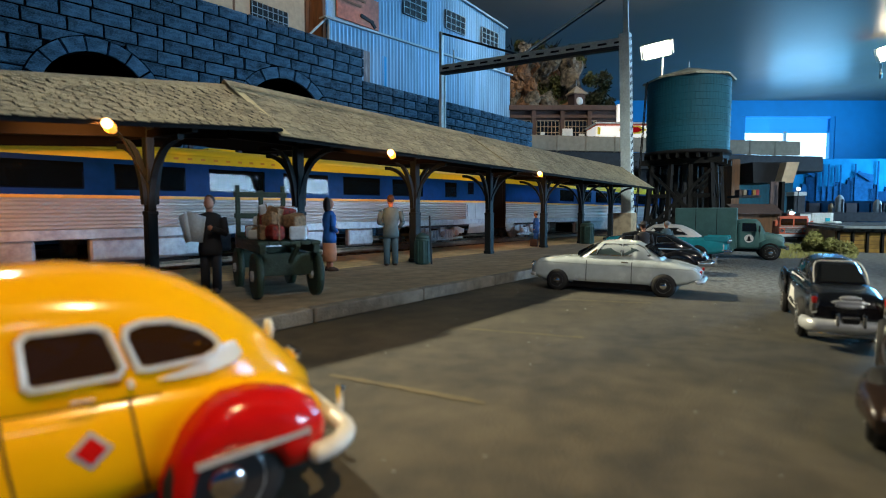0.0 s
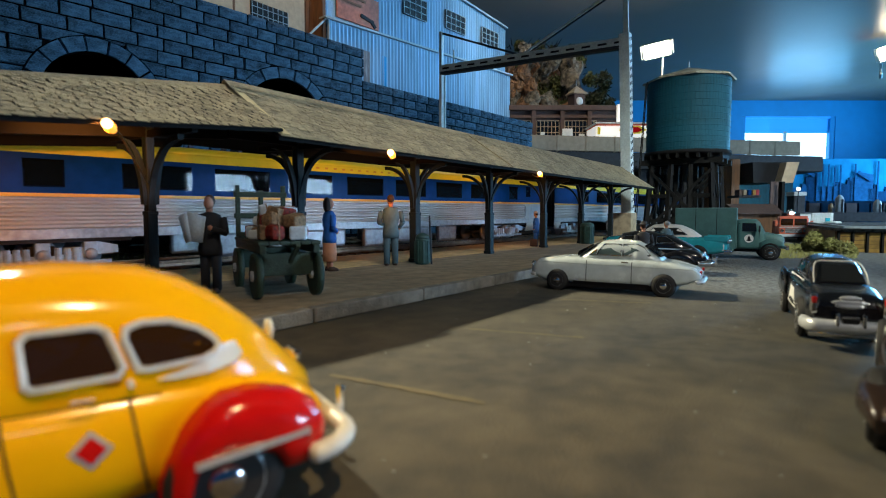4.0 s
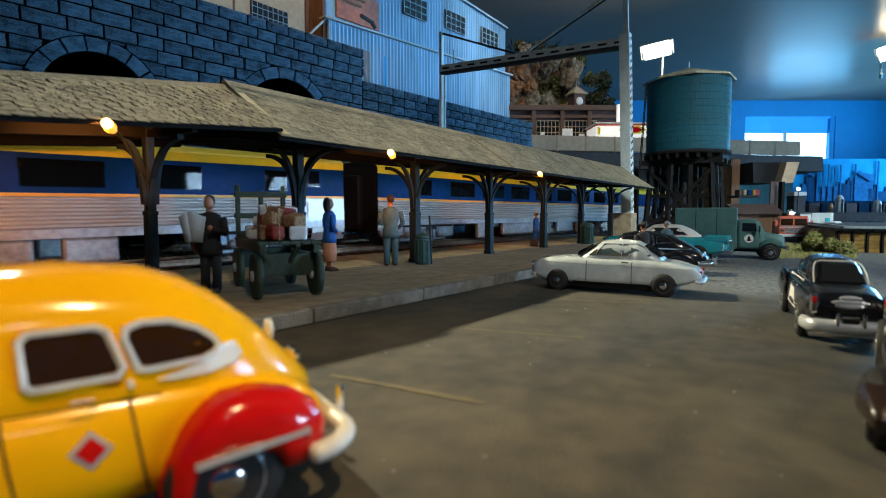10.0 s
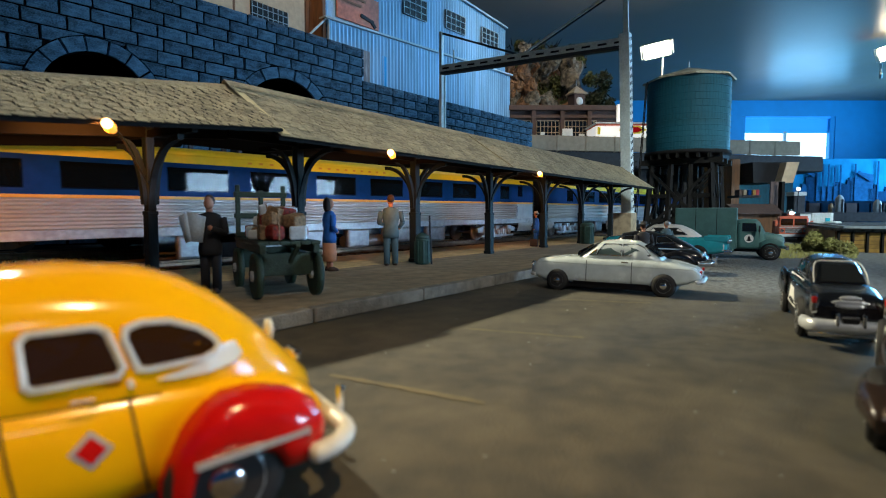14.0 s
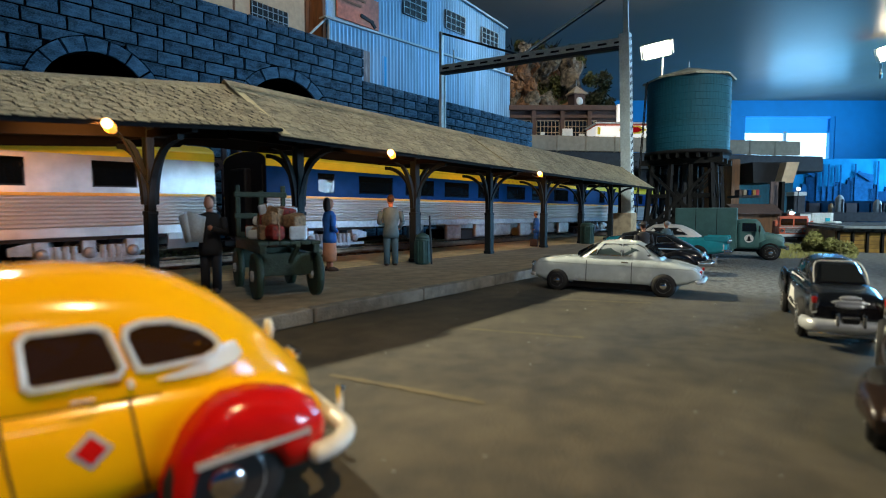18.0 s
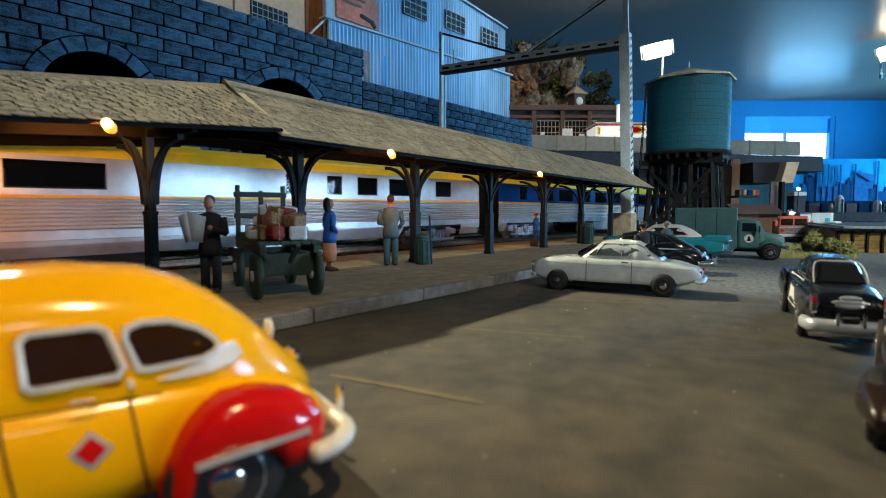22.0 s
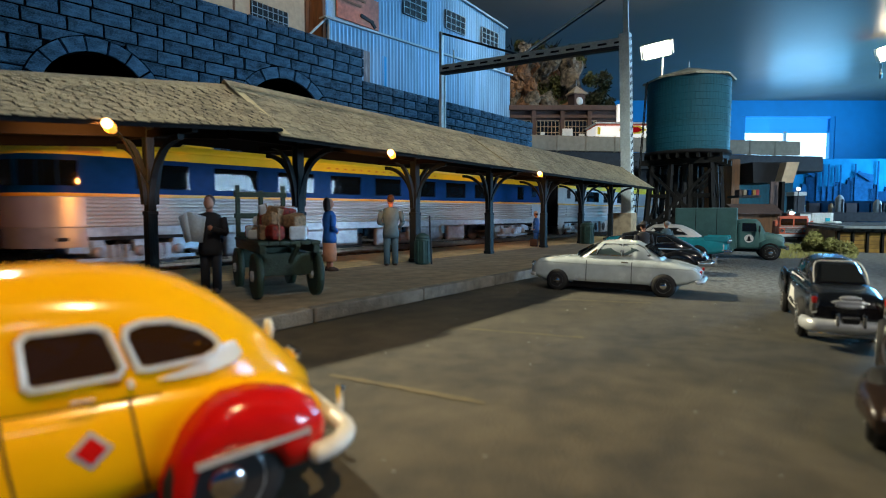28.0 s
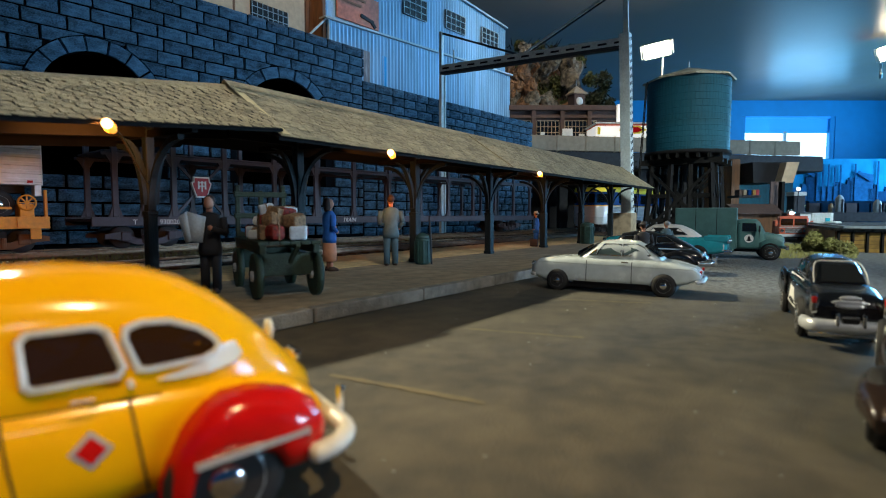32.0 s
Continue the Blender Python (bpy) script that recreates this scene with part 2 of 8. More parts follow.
M_AMBER = glow("amber_glass_glow", (1.0, 0.42, 0.05), 1.6)
M_BRASSY = mat("brown_brass", (0.16, 0.08, 0.02), 0.4, 0.5, var=0.2)
# near-black without gloss: the darkness inside the arches is put into this colour
M_TUNNELSHADE = mat("tunnel_shade_black", (0.0025, 0.0025, 0.003), 0.95, var=0.2, spec=0.0)
M_SPOTGLOW = glow("spot_glow", (1.0, 0.88, 0.62), 30)
M_SMALLGLOW = glow("small_lamp_glow", (1.0, 0.97, 0.90), 3)
M_DINERGLOW = glow("diner_wall_and_sign_glow", (1.0, 0.93, 0.82), 0.7)

# ---- mesh helpers ----


def part(name, bm, material, parent=None, label="", m=None):
    """Links a bmesh, in scale metres, as one mesh object."""
    me = bpy.data.meshes.new(name)
    bm.transform(Matrix.Scale(S, 4))
    bm.to_mesh(me)
    bm.free()
    for mm in material if isinstance(material, (list, tuple)) else [material]:
        me.materials.append(mm)
    ob = new(name, me)
    if parent:
        ob.parent = parent
    if m is not None:
        ob.matrix_basis = m
    if label:
        ob["label"] = label
    return ob


def share(name, me, parent, m, label=""):
    ob = new(name, me)
    ob.parent = parent
    ob.matrix_basis = m
    if label:
        ob["label"] = label
    return ob


def empty(name, m, label="", category="", group="", kind=""):
    ob = new(name)
    ob.empty_display_size = 0.01
    ob.matrix_basis = m
    return tagged(ob, label, category, group, kind)


def box(bm, x0, x1, y0, y1, z0, z1, bev=0.0):
    r = bmesh.ops.create_cube(bm, size=1)
    bmesh.ops.transform(bm, verts=r["verts"], matrix=Matrix.Translation(((x0 + x1) / 2, (y0 + y1) / 2, (z0 + z1) / 2))
                        @ Matrix.Diagonal((abs(x1 - x0), abs(y1 - y0), abs(z1 - z0), 1)))
    if bev:
        es = {e for v in r["verts"] for e in v.link_edges}
        bmesh.ops.bevel(bm, geom=list(es), offset=bev, segments=2, affect="EDGES", profile=0.5)
    return bm


def nbox(x0, x1, y0, y1, z0, z1, bev=0.0):
    return box(bmesh.new(), x0, x1, y0, y1, z0, z1, bev)


def rod(bm, a, b, r, r2=None, seg=10, caps=True):
    a, b = Vector(a), Vector(b)
    d = b - a
    q = d.to_track_quat("Z", "Y").to_matrix().to_4x4()
    bmesh.ops.create_cone(bm, cap_ends=caps, segments=seg, radius1=r, radius2=r if r2 is None else r2, depth=d.length,
                          matrix=Matrix.Translation((a + b) / 2) @ q)
    return bm


def nrod(a, b, r, r2=None, seg=10):
    return rod(bmesh.new(), a, b, r, r2, seg)


def beam(bm, a, b, w, h):
    """A square bar from a to b, w wide and h high."""
    a, b = Vector(a), Vector(b)
    d = b - a
    q = d.to_track_quat("Y", "Z").to_matrix().to_4x4()
    r = bmesh.ops.create_cube(bm, size=1)
    bmesh.ops.transform(bm, verts=r["verts"], matrix=Matrix.Translation((a + b) / 2) @ q @ Matrix.Diagonal((w, d.length, h, 1)))
    return bm


def nbeam(a, b, w, h):
    return beam(bmesh.new(), a, b, w, h)


def prism(pts, y0, y1, bm=None, axis="y"):
    """A polygon of (x, z) pushed from y0 to y1; axis x: a polygon of (y, z) pushed along x; z: (x, y) pushed up."""
    bm = bm or bmesh.new()
    put = {"y": lambda p, k: (p[0], k, p[1]), "x": lambda p, k: (k, p[0], p[1]), "z": lambda p, k: (p[0], p[1], k)}[axis]
    a = [bm.verts.new(put(p, y0)) for p in pts]
    b = [bm.verts.new(put(p, y1)) for p in pts]
    n = len(pts)
    fs = [bm.faces.new(a), bm.faces.new(b[::-1])]
    for i in range(n):
        fs.append(bm.faces.new((a[i], b[i], b[(i + 1) % n], a[(i + 1) % n])))
    bmesh.ops.recalc_face_normals(bm, faces=fs)
    return bm


def loft(rings, bm=None, caps=True, smooth=True):
    """Skins a row of closed rings with equal counts."""
    bm = bm or bmesh.new()
    vs = [[bm.verts.new(p) for p in r] for r in rings]
    n = len(vs[0])
    fs = []
    for a, b in zip(vs, vs[1:]):
        for i in range(n):
            fs.append(bm.faces.new((a[i], a[(i + 1) % n], b[(i + 1) % n], b[i])))
    if caps:
        fs += [bm.faces.new(vs[0]), bm.faces.new(vs[-1])]
    bmesh.ops.recalc_face_normals(bm, faces=fs)
    if smooth:
        for f in fs:
            f.smooth = len(f.verts) == 4
    return bm


def lathe(profile, seg=24, bm=None, axis="z", c=(0, 0, 0)):
    """Turns a profile of (radius, along) round an axis."""
    rings = []
    for r, k in profile:
        ring = []
        for i in range(seg):
            a = 2 * math.pi * i / seg
            u, v = r * math.cos(a), r * math.sin(a)
            p = {"z": (u, v, k), "y": (u, k, v), "x": (k, u, v)}[axis]
            ring.append((p[0] + c[0], p[1] + c[1], p[2] + c[2]))
        rings.append(ring)
    return loft(rings, bm, profile[0] != profile[-1])


def lerp(tab, x):
    """A value from a table of (x, value)."""
    return float(np.interp(x, [p[0] for p in tab], [p[1] for p in tab]))


# ---- the room ----
CEIL = 62.0
fd = Vector((math.cos(radians(YAW)), math.sin(radians(YAW)), 0))
rd = Vector((math.sin(radians(YAW)), -math.cos(radians(YAW)), 0))
ROOM = Matrix(((rd.x, fd.x, 0, 0), (rd.y, fd.y, 0, 0), (0, 0, 1, 0), (0, 0, 0, 1)))  # x to the side, y away


def room(bm):
    bm.transform(ROOM)
    return bm


def at_view(side, away, z):
    """A place from its offsets along the room's axes."""
    v = rd * side + fd * away
    return Vector((v.x, v.y, z))


tagged(part("ceiling", room(nbox(-210, 330, -150, 296, CEIL, CEIL + 3)), M_CEIL), "dark grey-blue glossy painted room ceiling", "ceiling", kind="structure")
FARW = (("wall_north", -200, 158, -60, CEIL), ("wall_north_east", 208, 320, -60, CEIL), ("wall_above_window", 158, 208, 53.8, CEIL), ("wall_below_window", 158, 208, -60, 28))
for nm, a, b, c, d in FARW:
    tagged(part(nm, room(nbox(a, b, 288, 294, c, d)), M_BLUEWALL), "bright blue painted room wall", "wall", kind="structure")
tagged(part("wall_west", room(nbox(-206, -200, -140, 294, -60, CEIL)), M_BLUEWALL), "blue painted room wall", "wall", kind="structure")
tagged(part("wall_south", room(nbox(-200, 320, -146, -140, -60, CEIL)), M_BLUEWALL), "blue painted room wall", "wall", kind="structure")
tagged(part("wall_east", room(nbox(320, 326, -140, 294, -60, CEIL)), M_BLUEWALL), "blue painted room wall", "wall", kind="structure")
tagged(part("floor", room(nbox(-200, 320, -140, 294, -64, -60)), M_BROWNWOOD), "brown room floor", "floor", kind="structure")
tagged(part("baseboard", room(nbox(208.2, 319, 287.4, 287.9, -60, -54)), M_WHITE), "white painted baseboard", "baseboard", kind="structure")

win = empty("window_1", Matrix(), "bright room window with blue-lit blind and white frame", "window", kind="structure")
part("window_pane", room(nbox(158.6, 207.4, 291, 291.5, 28.6, 46)), M_WINDOW, win, "bright daylight pane")
part("blind", room(nbox(158.6, 207.4, 290.2, 290.6, 45.2, 53.4)), M_BLIND, win, "pale blue translucent blind")
for a, b, c, d in ((158, 160.5, 28, 53.8), (205.5, 208, 28, 53.8), (160.5, 205.5, 52.8, 53.8), (160.5, 205.5, 28, 29.4)):
    part("window_frame", room(nbox(a, b, 288.4, 291.2, c, d, 0.2)), M_BLIND if c > 50 else M_BLUEWALL, win)
part("mullion", room(nbox(181.9, 183.3, 289.6, 291.2, 29.4, 46)), M_CONTAINER, win)

# an added window and partition wall, out of view beyond the parking lot, as a source of fill light
fill_win = empty("unseen_fill_window", Matrix(), "added glowing window with a white frame, out of view", "window", kind="structure")
tagged(part("unseen_window_wall", nbox(-40, 240, -98, -96.4, -20, 28), M_BLUEWALL), "added blue partition wall behind the unseen window", "wall", kind="structure")
for k in range(4):
    part("window_pane", nbox(50.5 + 10.2 * k, 59.9 + 10.2 * k, -96.2, -96, 0.5, 11.8), M_WINDOW, fill_win)
for a, b, c, d in ((49.7, 50.5, -0.3, 12.6), (59.9, 60.7, 0.5, 11.8), (70.1, 70.9, 0.5, 11.8), (80.3, 81.1, 0.5, 11.8), (90.5, 91.3, -0.3, 12.6), (50.5, 90.5, 11.8, 12.6), (50.5, 90.5, -0.3, 0.5)):
    part("window_frame", nbox(a, b, -96.3, -95.6, c, d, 0.1), M_WHITE, fill_win)

# floodlights tilted down towards the layout: one on a tall thin stand, one hung under the ceiling
for side, away, z, roll, k in ((54.6, 140, 43.8, -8, 0.753), (153.0, 186, 57.6, -14, 1.0)):
    o = at_view(side, away, z)
    f = empty("floodlight", Matrix.Translation(o * S) @ look((0, 0, 0), -o + Vector((0, 0, 20)), roll) @ Matrix.Scale(k, 4),
              "bright floodlight on a tall thin stand" if k < 1 else "bright floodlight hung under the ceiling", "lamp", "floodlights")
    part("hood", prism([(-4.3, -2.6), (4.3, -2.6), (4.8, 2.1), (-4.8, 2.1)], -0.8, 1.2, bmesh.new(), "z"), M_GALV, f)
    part("lens", nbox(-4.0, 4.0, -2.4, 2.0, -1.4, -0.82, 0.5), M_SPOTGLOW, f, "glowing white lens")
    for s_ in (-1, 1):
        part("side_leaf", nbox(s_ * 5.05 - 0.15, s_ * 5.05 + 0.15, -2.3, 2.0, -2.2, 0.6, 0.1), M_GALV, f)
    if k < 1:
        st_ = part("stand", nrod((0, 0, 0), (0, 0, -z - 1.0), 0.22), M_GALV, f, "thin grey stand")
        lamp("floodlight_spill", "POINT", o - o.normalized() * 2.5, o, 9, (1.0, 0.84, 0.6), 1.5)
        st_.matrix_basis = f.matrix_basis.inverted() @ Matrix.Translation((o + Vector((rd.x, rd.y, 0)) * 1.6 + Vector((0, 0, -1.0))) * S)
    else:
        part("arm", nrod((0, 1.9, 0.5), (0, 4.6, 0.5), 0.35), M_GALV, f)
o = at_view(152, 190, 50)
part("clip", rod(nrod((0, 0, 4), (-1.5, 0, -1), 0.45), (-1.5, 0, -1), (-3, 0, 0.2), 0.45), M_GALV, m=T(o.x, o.y, o.z))
tagged(bpy.data.objects["clip"], "small metal lamp clip under the ceiling", "clip")

# ---- layout base ----
g = bmesh.new()
nx, ny = 100, 70
gv = [[g.verts.new((-120 if i == 0 else 205 if i == nx - 1 else -25 + i * 1.0 if i < 60 else 35 + (i - 60) * 2.4, -28 + j * 0.55 if j < 60 else 5 + (j - 60) * 11.0, 0)) for j in range(ny)] for i in range(nx)]
for i in range(nx - 1):
    for j in range(ny - 1):
        g.faces.new((gv[i][j], gv[i + 1][j], gv[i + 1][j + 1], gv[i][j + 1]))
for v in g.verts:
    v.co.z = -0.004 + 0.004 * noise.noise(v.co * 0.35)
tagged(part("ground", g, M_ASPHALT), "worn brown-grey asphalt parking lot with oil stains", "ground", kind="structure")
tagged(part("table_edge", nbox(-121, 206, -28.4, 120, -6, -0.1), M_BROWNWOOD), "brown wooden layout table", "table", kind="structure")
st = bmesh.new()
rs = random.Random(5)
for i in range(260):
    x, y = rs.uniform(2.5, 34), rs.uniform(-2, 6.8)
    r = rs.uniform(0.008, 0.02)
    bmesh.ops.create_icosphere(st, subdivisions=1, radius=r, matrix=Matrix.Translation((x, y, r * 0.3)) @ Matrix.Diagonal((1, 1, 0.6, 1)))
tagged(part("grit", st, M_GRAVEL), "scattered grit on the asphalt", "grit", kind="stuff")
gp = bmesh.new()
for k in range(16000):
    x, y = rs.uniform(15.5, 46), rs.uniform(-9, 6.6)
    if rs.random() > (x - 14) / 9:
        continue
    r = rs.uniform(0.010, 0.026)
    q = rs.uniform(0, 6.28)
    v = [gp.verts.new((x + r * math.cos(q + a), y + r * math.sin(q + a), h)) for a, h in ((0, 0.0), (2.1, 0.0), (4.2, 0.0))] + [gp.verts.new((x, y, r * 0.8))]
    for f in ((0, 1, 3), (1, 2, 3), (2, 0, 3)):
        gp.faces.new([v[i] for i in f])
tagged(part("yard_gravel", gp, M_GRAVEL), "pale grey gravel spread over the yard", "gravel", kind="stuff")
for (x0, y0), (x1, y1) in (((4.16, 4.66), (4.42, 2.72)), ((7.2, 4.75), (7.7, 3.0)), ((10.9, 4.8), (11.55, 3.05)), ((1.2, 4.6), (1.5, 2.7))):
    bm = bmesh.new()
    rr = random.Random(int(x0 * 10))
    n = 14
    d = Vector((x1 - x0, y1 - y0, 0))
    w = Vector((-d.y, d.x, 0)).normalized() * 0.065
    pa = [Vector((x0, y0, 0.0015)) + d * i / n for i in range(n + 1)]
    L_ = [bm.verts.new(p + w * rr.uniform(0.5, 1.1)) for p in pa]
    R_ = [bm.verts.new(p - w * rr.uniform(0.5, 1.1)) for p in pa]
    for i in range(n):
        bm.faces.new((L_[i], R_[i], R_[i + 1], L_[i + 1]))
    tagged(part("parking_line", bm, M_LINE), "worn yellow parking line on asphalt", "road marking", "parking lines", "structure")

# platform: slabs, kerb stones and the pale edge by the track
plat = part("platform", nbox(-12, 38.5, 7.32, 15.2, 0, 0.24), M_MORTAR)
tagged(plat, "grey-brown concrete station platform", "platform", kind="structure")
slab = nbox(0.012, 3.988, 0.01, 1.45, 0, 0.03, 0.008)
slab_me = part("slab", slab, M_CONC, plat, m=T(-12, 7.35, 0.232)).data
for i in range(13):
    for j in range(3):
        if i or j:
            share("slab", slab_me, plat, T(-12 + 4 * i - (0.0 if i < 12 else 1.5), 7.35 + 1.47 * j, 0.232))
kb = None
for i in range(17):
    m_ = T(-12 + 3.0 * i, 7.09 + 0.006 * (i % 3), 0)
    if kb is None:
        kb = part("kerbstone", nbox(0.015, 2.985, 0, 0.24, 0, 0.262, 0.03), M_KERB, plat, m=m_).data
    else:
        share("kerbstone", kb, plat, m_)
tagged(part("platform_edge", nbox(-12, 38.5, 11.75, 15.25, 0.2, 0.268, 0.02), M_TAN), "tan painted platform strip beside the track", "platform edge", kind="structure")


def line(y0, x):
    """Across position of a track line that runs beside the platform."""
    return y0 - 0.07 * (x - 15)


TAN = math.degrees(math.atan(-0.07))


def grade(x):
    """The main track falls gently towards the near end of the platform."""
    d = max(0.0, 16 - x)
    return -0.019 * d * d / (d + 5)


prof = [(15.3, 0), (15.9, 0.16), (19.6, 0.16), (20.1, 0.1), (20.6, 0.26), (24.6, 0.26), (25.4, 0.02), (25.4, -0.1), (15.3, -0.1)]
bed = bmesh.new()
loft([[(x, line(p[0], x), p[1] + 0.03 * noise.noise(Vector((x, p[0] * 3, 0))) + (grade(max(x, -20)) if p[0] < 19.7 and p[1] > 0 else 0)) for p in prof] for x in np.arange(-112, 203, 1.0)], bed, smooth=False)
tagged(part("track_bed", bed, M_BALLAST), "grey stone ballast under two tracks", "ballast", kind="structure")
peb = bmesh.new()
rs = random.Random(9)
for i in range(2600):
    x = rs.uniform(2, 44)
    y = line(rs.uniform(15.5, 24.6), x)
    r = rs.uniform(0.03, 0.075)
    base = line(20.1, x)
    z = 0.17 + grade(x) if y < base else 0.25
    v = [peb.verts.new((x + r * a, y + r * b, z + r * c)) for a, b, c in ((1, 0, 0), (-0.5, 0.9, 0), (-0.5, -0.9, 0.1), (0.1, 0, 0.8))]
    for f in ((0, 1, 3), (1, 2, 3), (2, 0, 3)):
        peb.faces.new([v[k] for k in f])
tagged(part("ballast_stones", peb, M_BALLAST), "loose dark grey ballast stones", "gravel", kind="stuff")

for yc, z0, nm in ((17.5, 0.16, "main"), (22.4, 0.26, "siding")):
    trk = empty("railway_track", Matrix(), "three-rail model track with dark sleepers in ballast", "track", "railway tracks", "structure")
    for off in (-0.72, 0, 0.72):
        bm = bmesh.new()
        rp = [(-0.11, 0), (0.11, 0), (0.04, 0.06), (0.03, 0.17), (0.05, 0.19), (0.05, 0.26), (-0.05, 0.26), (-0.05, 0.19), (-0.03, 0.17), (-0.04, 0.06)]
        loft([[(x, line(yc + off, x) + a, z0 + 0.06 + b * (0.9 if off else 0.8) + (grade(max(x, -20)) if yc < 20 else 0)) for a, b in rp] for x in range(-112, 204, 4)], bm, smooth=False)
        part("rail", bm, M_RAIL if off else M_BLACK, trk)
    tie_me = None
    for i in range(70):
        x = -4 + i * 0.72
        m_ = T(x, line(yc, x), z0 + 0.02 + (grade(x) if yc < 20 else 0), 0, 0, TAN)
        if tie_me is None:
            tie_me = part("sleeper", nbox(-0.14, 0.14, -1.25, 1.25, -0.05, 0.06, 0.015), M_TIE, trk, m=m_).data
        else:
            share("sleeper", tie_me, trk, m_)

# ---- platform canopy ----
canopy = empty("platform_canopy", T(0, 0, 0.262), "long platform canopy with tan shingled roof on dark timber posts", "canopy")
EAVE, RIDGE = 3.29, 4.62  # over the platform


def roof_section(x0, x1, e0, e1, r0, r1, back=0.19):
    """One length of the gabled roof between its two ends: eave heights e0 and e1, ridge heights r0 and r1; back: how far the rear eave is above."""
    rs = random.Random(int(x0 * 7) + 40)
    eh = lambda x: e0 + (e1 - e0) * (x - x0) / (x1 - x0)
    rh = lambda x: r0 + (r1 - r0) * (x - x0) / (x1 - x0)
    bm = bmesh.new()
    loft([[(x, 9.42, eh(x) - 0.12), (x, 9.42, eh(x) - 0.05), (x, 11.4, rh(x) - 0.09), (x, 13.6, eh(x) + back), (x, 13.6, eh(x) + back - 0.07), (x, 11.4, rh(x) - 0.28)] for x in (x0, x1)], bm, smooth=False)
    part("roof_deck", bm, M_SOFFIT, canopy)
    rows = 24
    for side in (0, 1):
        sh = bmesh.new()
        nr = rows if side == 0 else 10
        for r in range(nr):
            a0, a1 = r / nr, (r + 1.3) / nr
            x = x0 - rs.uniform(0, 0.3)
            while x < x1 - 0.02:
                w = rs.uniform(0.17, 0.3) * (1 if side == 0 else 2)
                xa, xb = max(x, x0), min(x + w - 0.01, x1)
                x += w
                if xb - xa < 0.03:
                    continue
                xm = (xa + xb) / 2
                th = rs.choice((0.003, 0.005, 0.008, 0.020) if x1 > 8 else (0.002, 0.003, 0.004, 0.009))
                jit = rs.uniform(-0.004, 0.004)

                def at(t, q, k):
                    t = min(t, 1.0)
                    if side == 0:
                        return (q, 9.34 + 2.06 * t, eh(xm) - 0.04 + (rh(xm) - eh(xm) + 0.05) * t + k)
                    return (q, 13.66 - 2.26 * t, eh(xm) + back - 0.01 + (rh(xm) - eh(xm) - back + 0.02) * t + k)
                lo = [sh.verts.new(at(a0 + jit, q, k)) for q in (xa, xb) for k in (0, th)]
                hi = [sh.verts.new(at(a1, q, k)) for q in (xa, xb) for k in (0, 0.006)]
                for f in ((lo[1], lo[3], hi[3], hi[1]), (lo[0], lo[2], lo[3], lo[1]), (lo[0], lo[1], hi[1], hi[0]), (lo[2], hi[2], hi[3], lo[3])):
                    sh.faces.new(f)
        part("shingles", sh, M_SHINGLE, canopy, "weathered tan shingles")["kind"] = "stuff"
    part("ridge_cap", loft([[(x, 11.18, rh(x) - 0.11), (x, 11.4, rh(x) + 0.05), (x, 11.62, rh(x) - 0.11), (x, 11.4, rh(x) - 0.02)] for x in (x0, x1)], smooth=False), M_SHINGLE, canopy)


roof_section(-6.0, 2.38, 2.3, 3.0, 2.9, 3.9, -0.12)
roof_section(2.4, 7.2, 3.0, 3.43, 3.88, 4.53, -0.06)
roof_section(7.1, 17.0, EAVE - 0.03, EAVE, RIDGE, RIDGE)
roof_section(17.03, 35.4, EAVE, EAVE, RIDGE, RIDGE)
# the pale strip over the joint of two lengths
fl = nbeam((7.24, 9.36, EAVE - 0.034), (7.24, 11.38, RIDGE - 0.019), 0.2, 0.03)
part("flashing", fl, M_TAN, canopy, "pale roof joint flashing")
part("flashing", nbeam((17.0, 9.34, EAVE - 0.01), (17.0, 11.4, RIDGE + 0.03), 0.04, 0.04), M_SHINGLE, canopy, "dark roof joint strip")

POSTS = (-3.4, 0.9, 5.38, 9.17, 13.99, 18.76, 23.8, 28.5, 33.3)
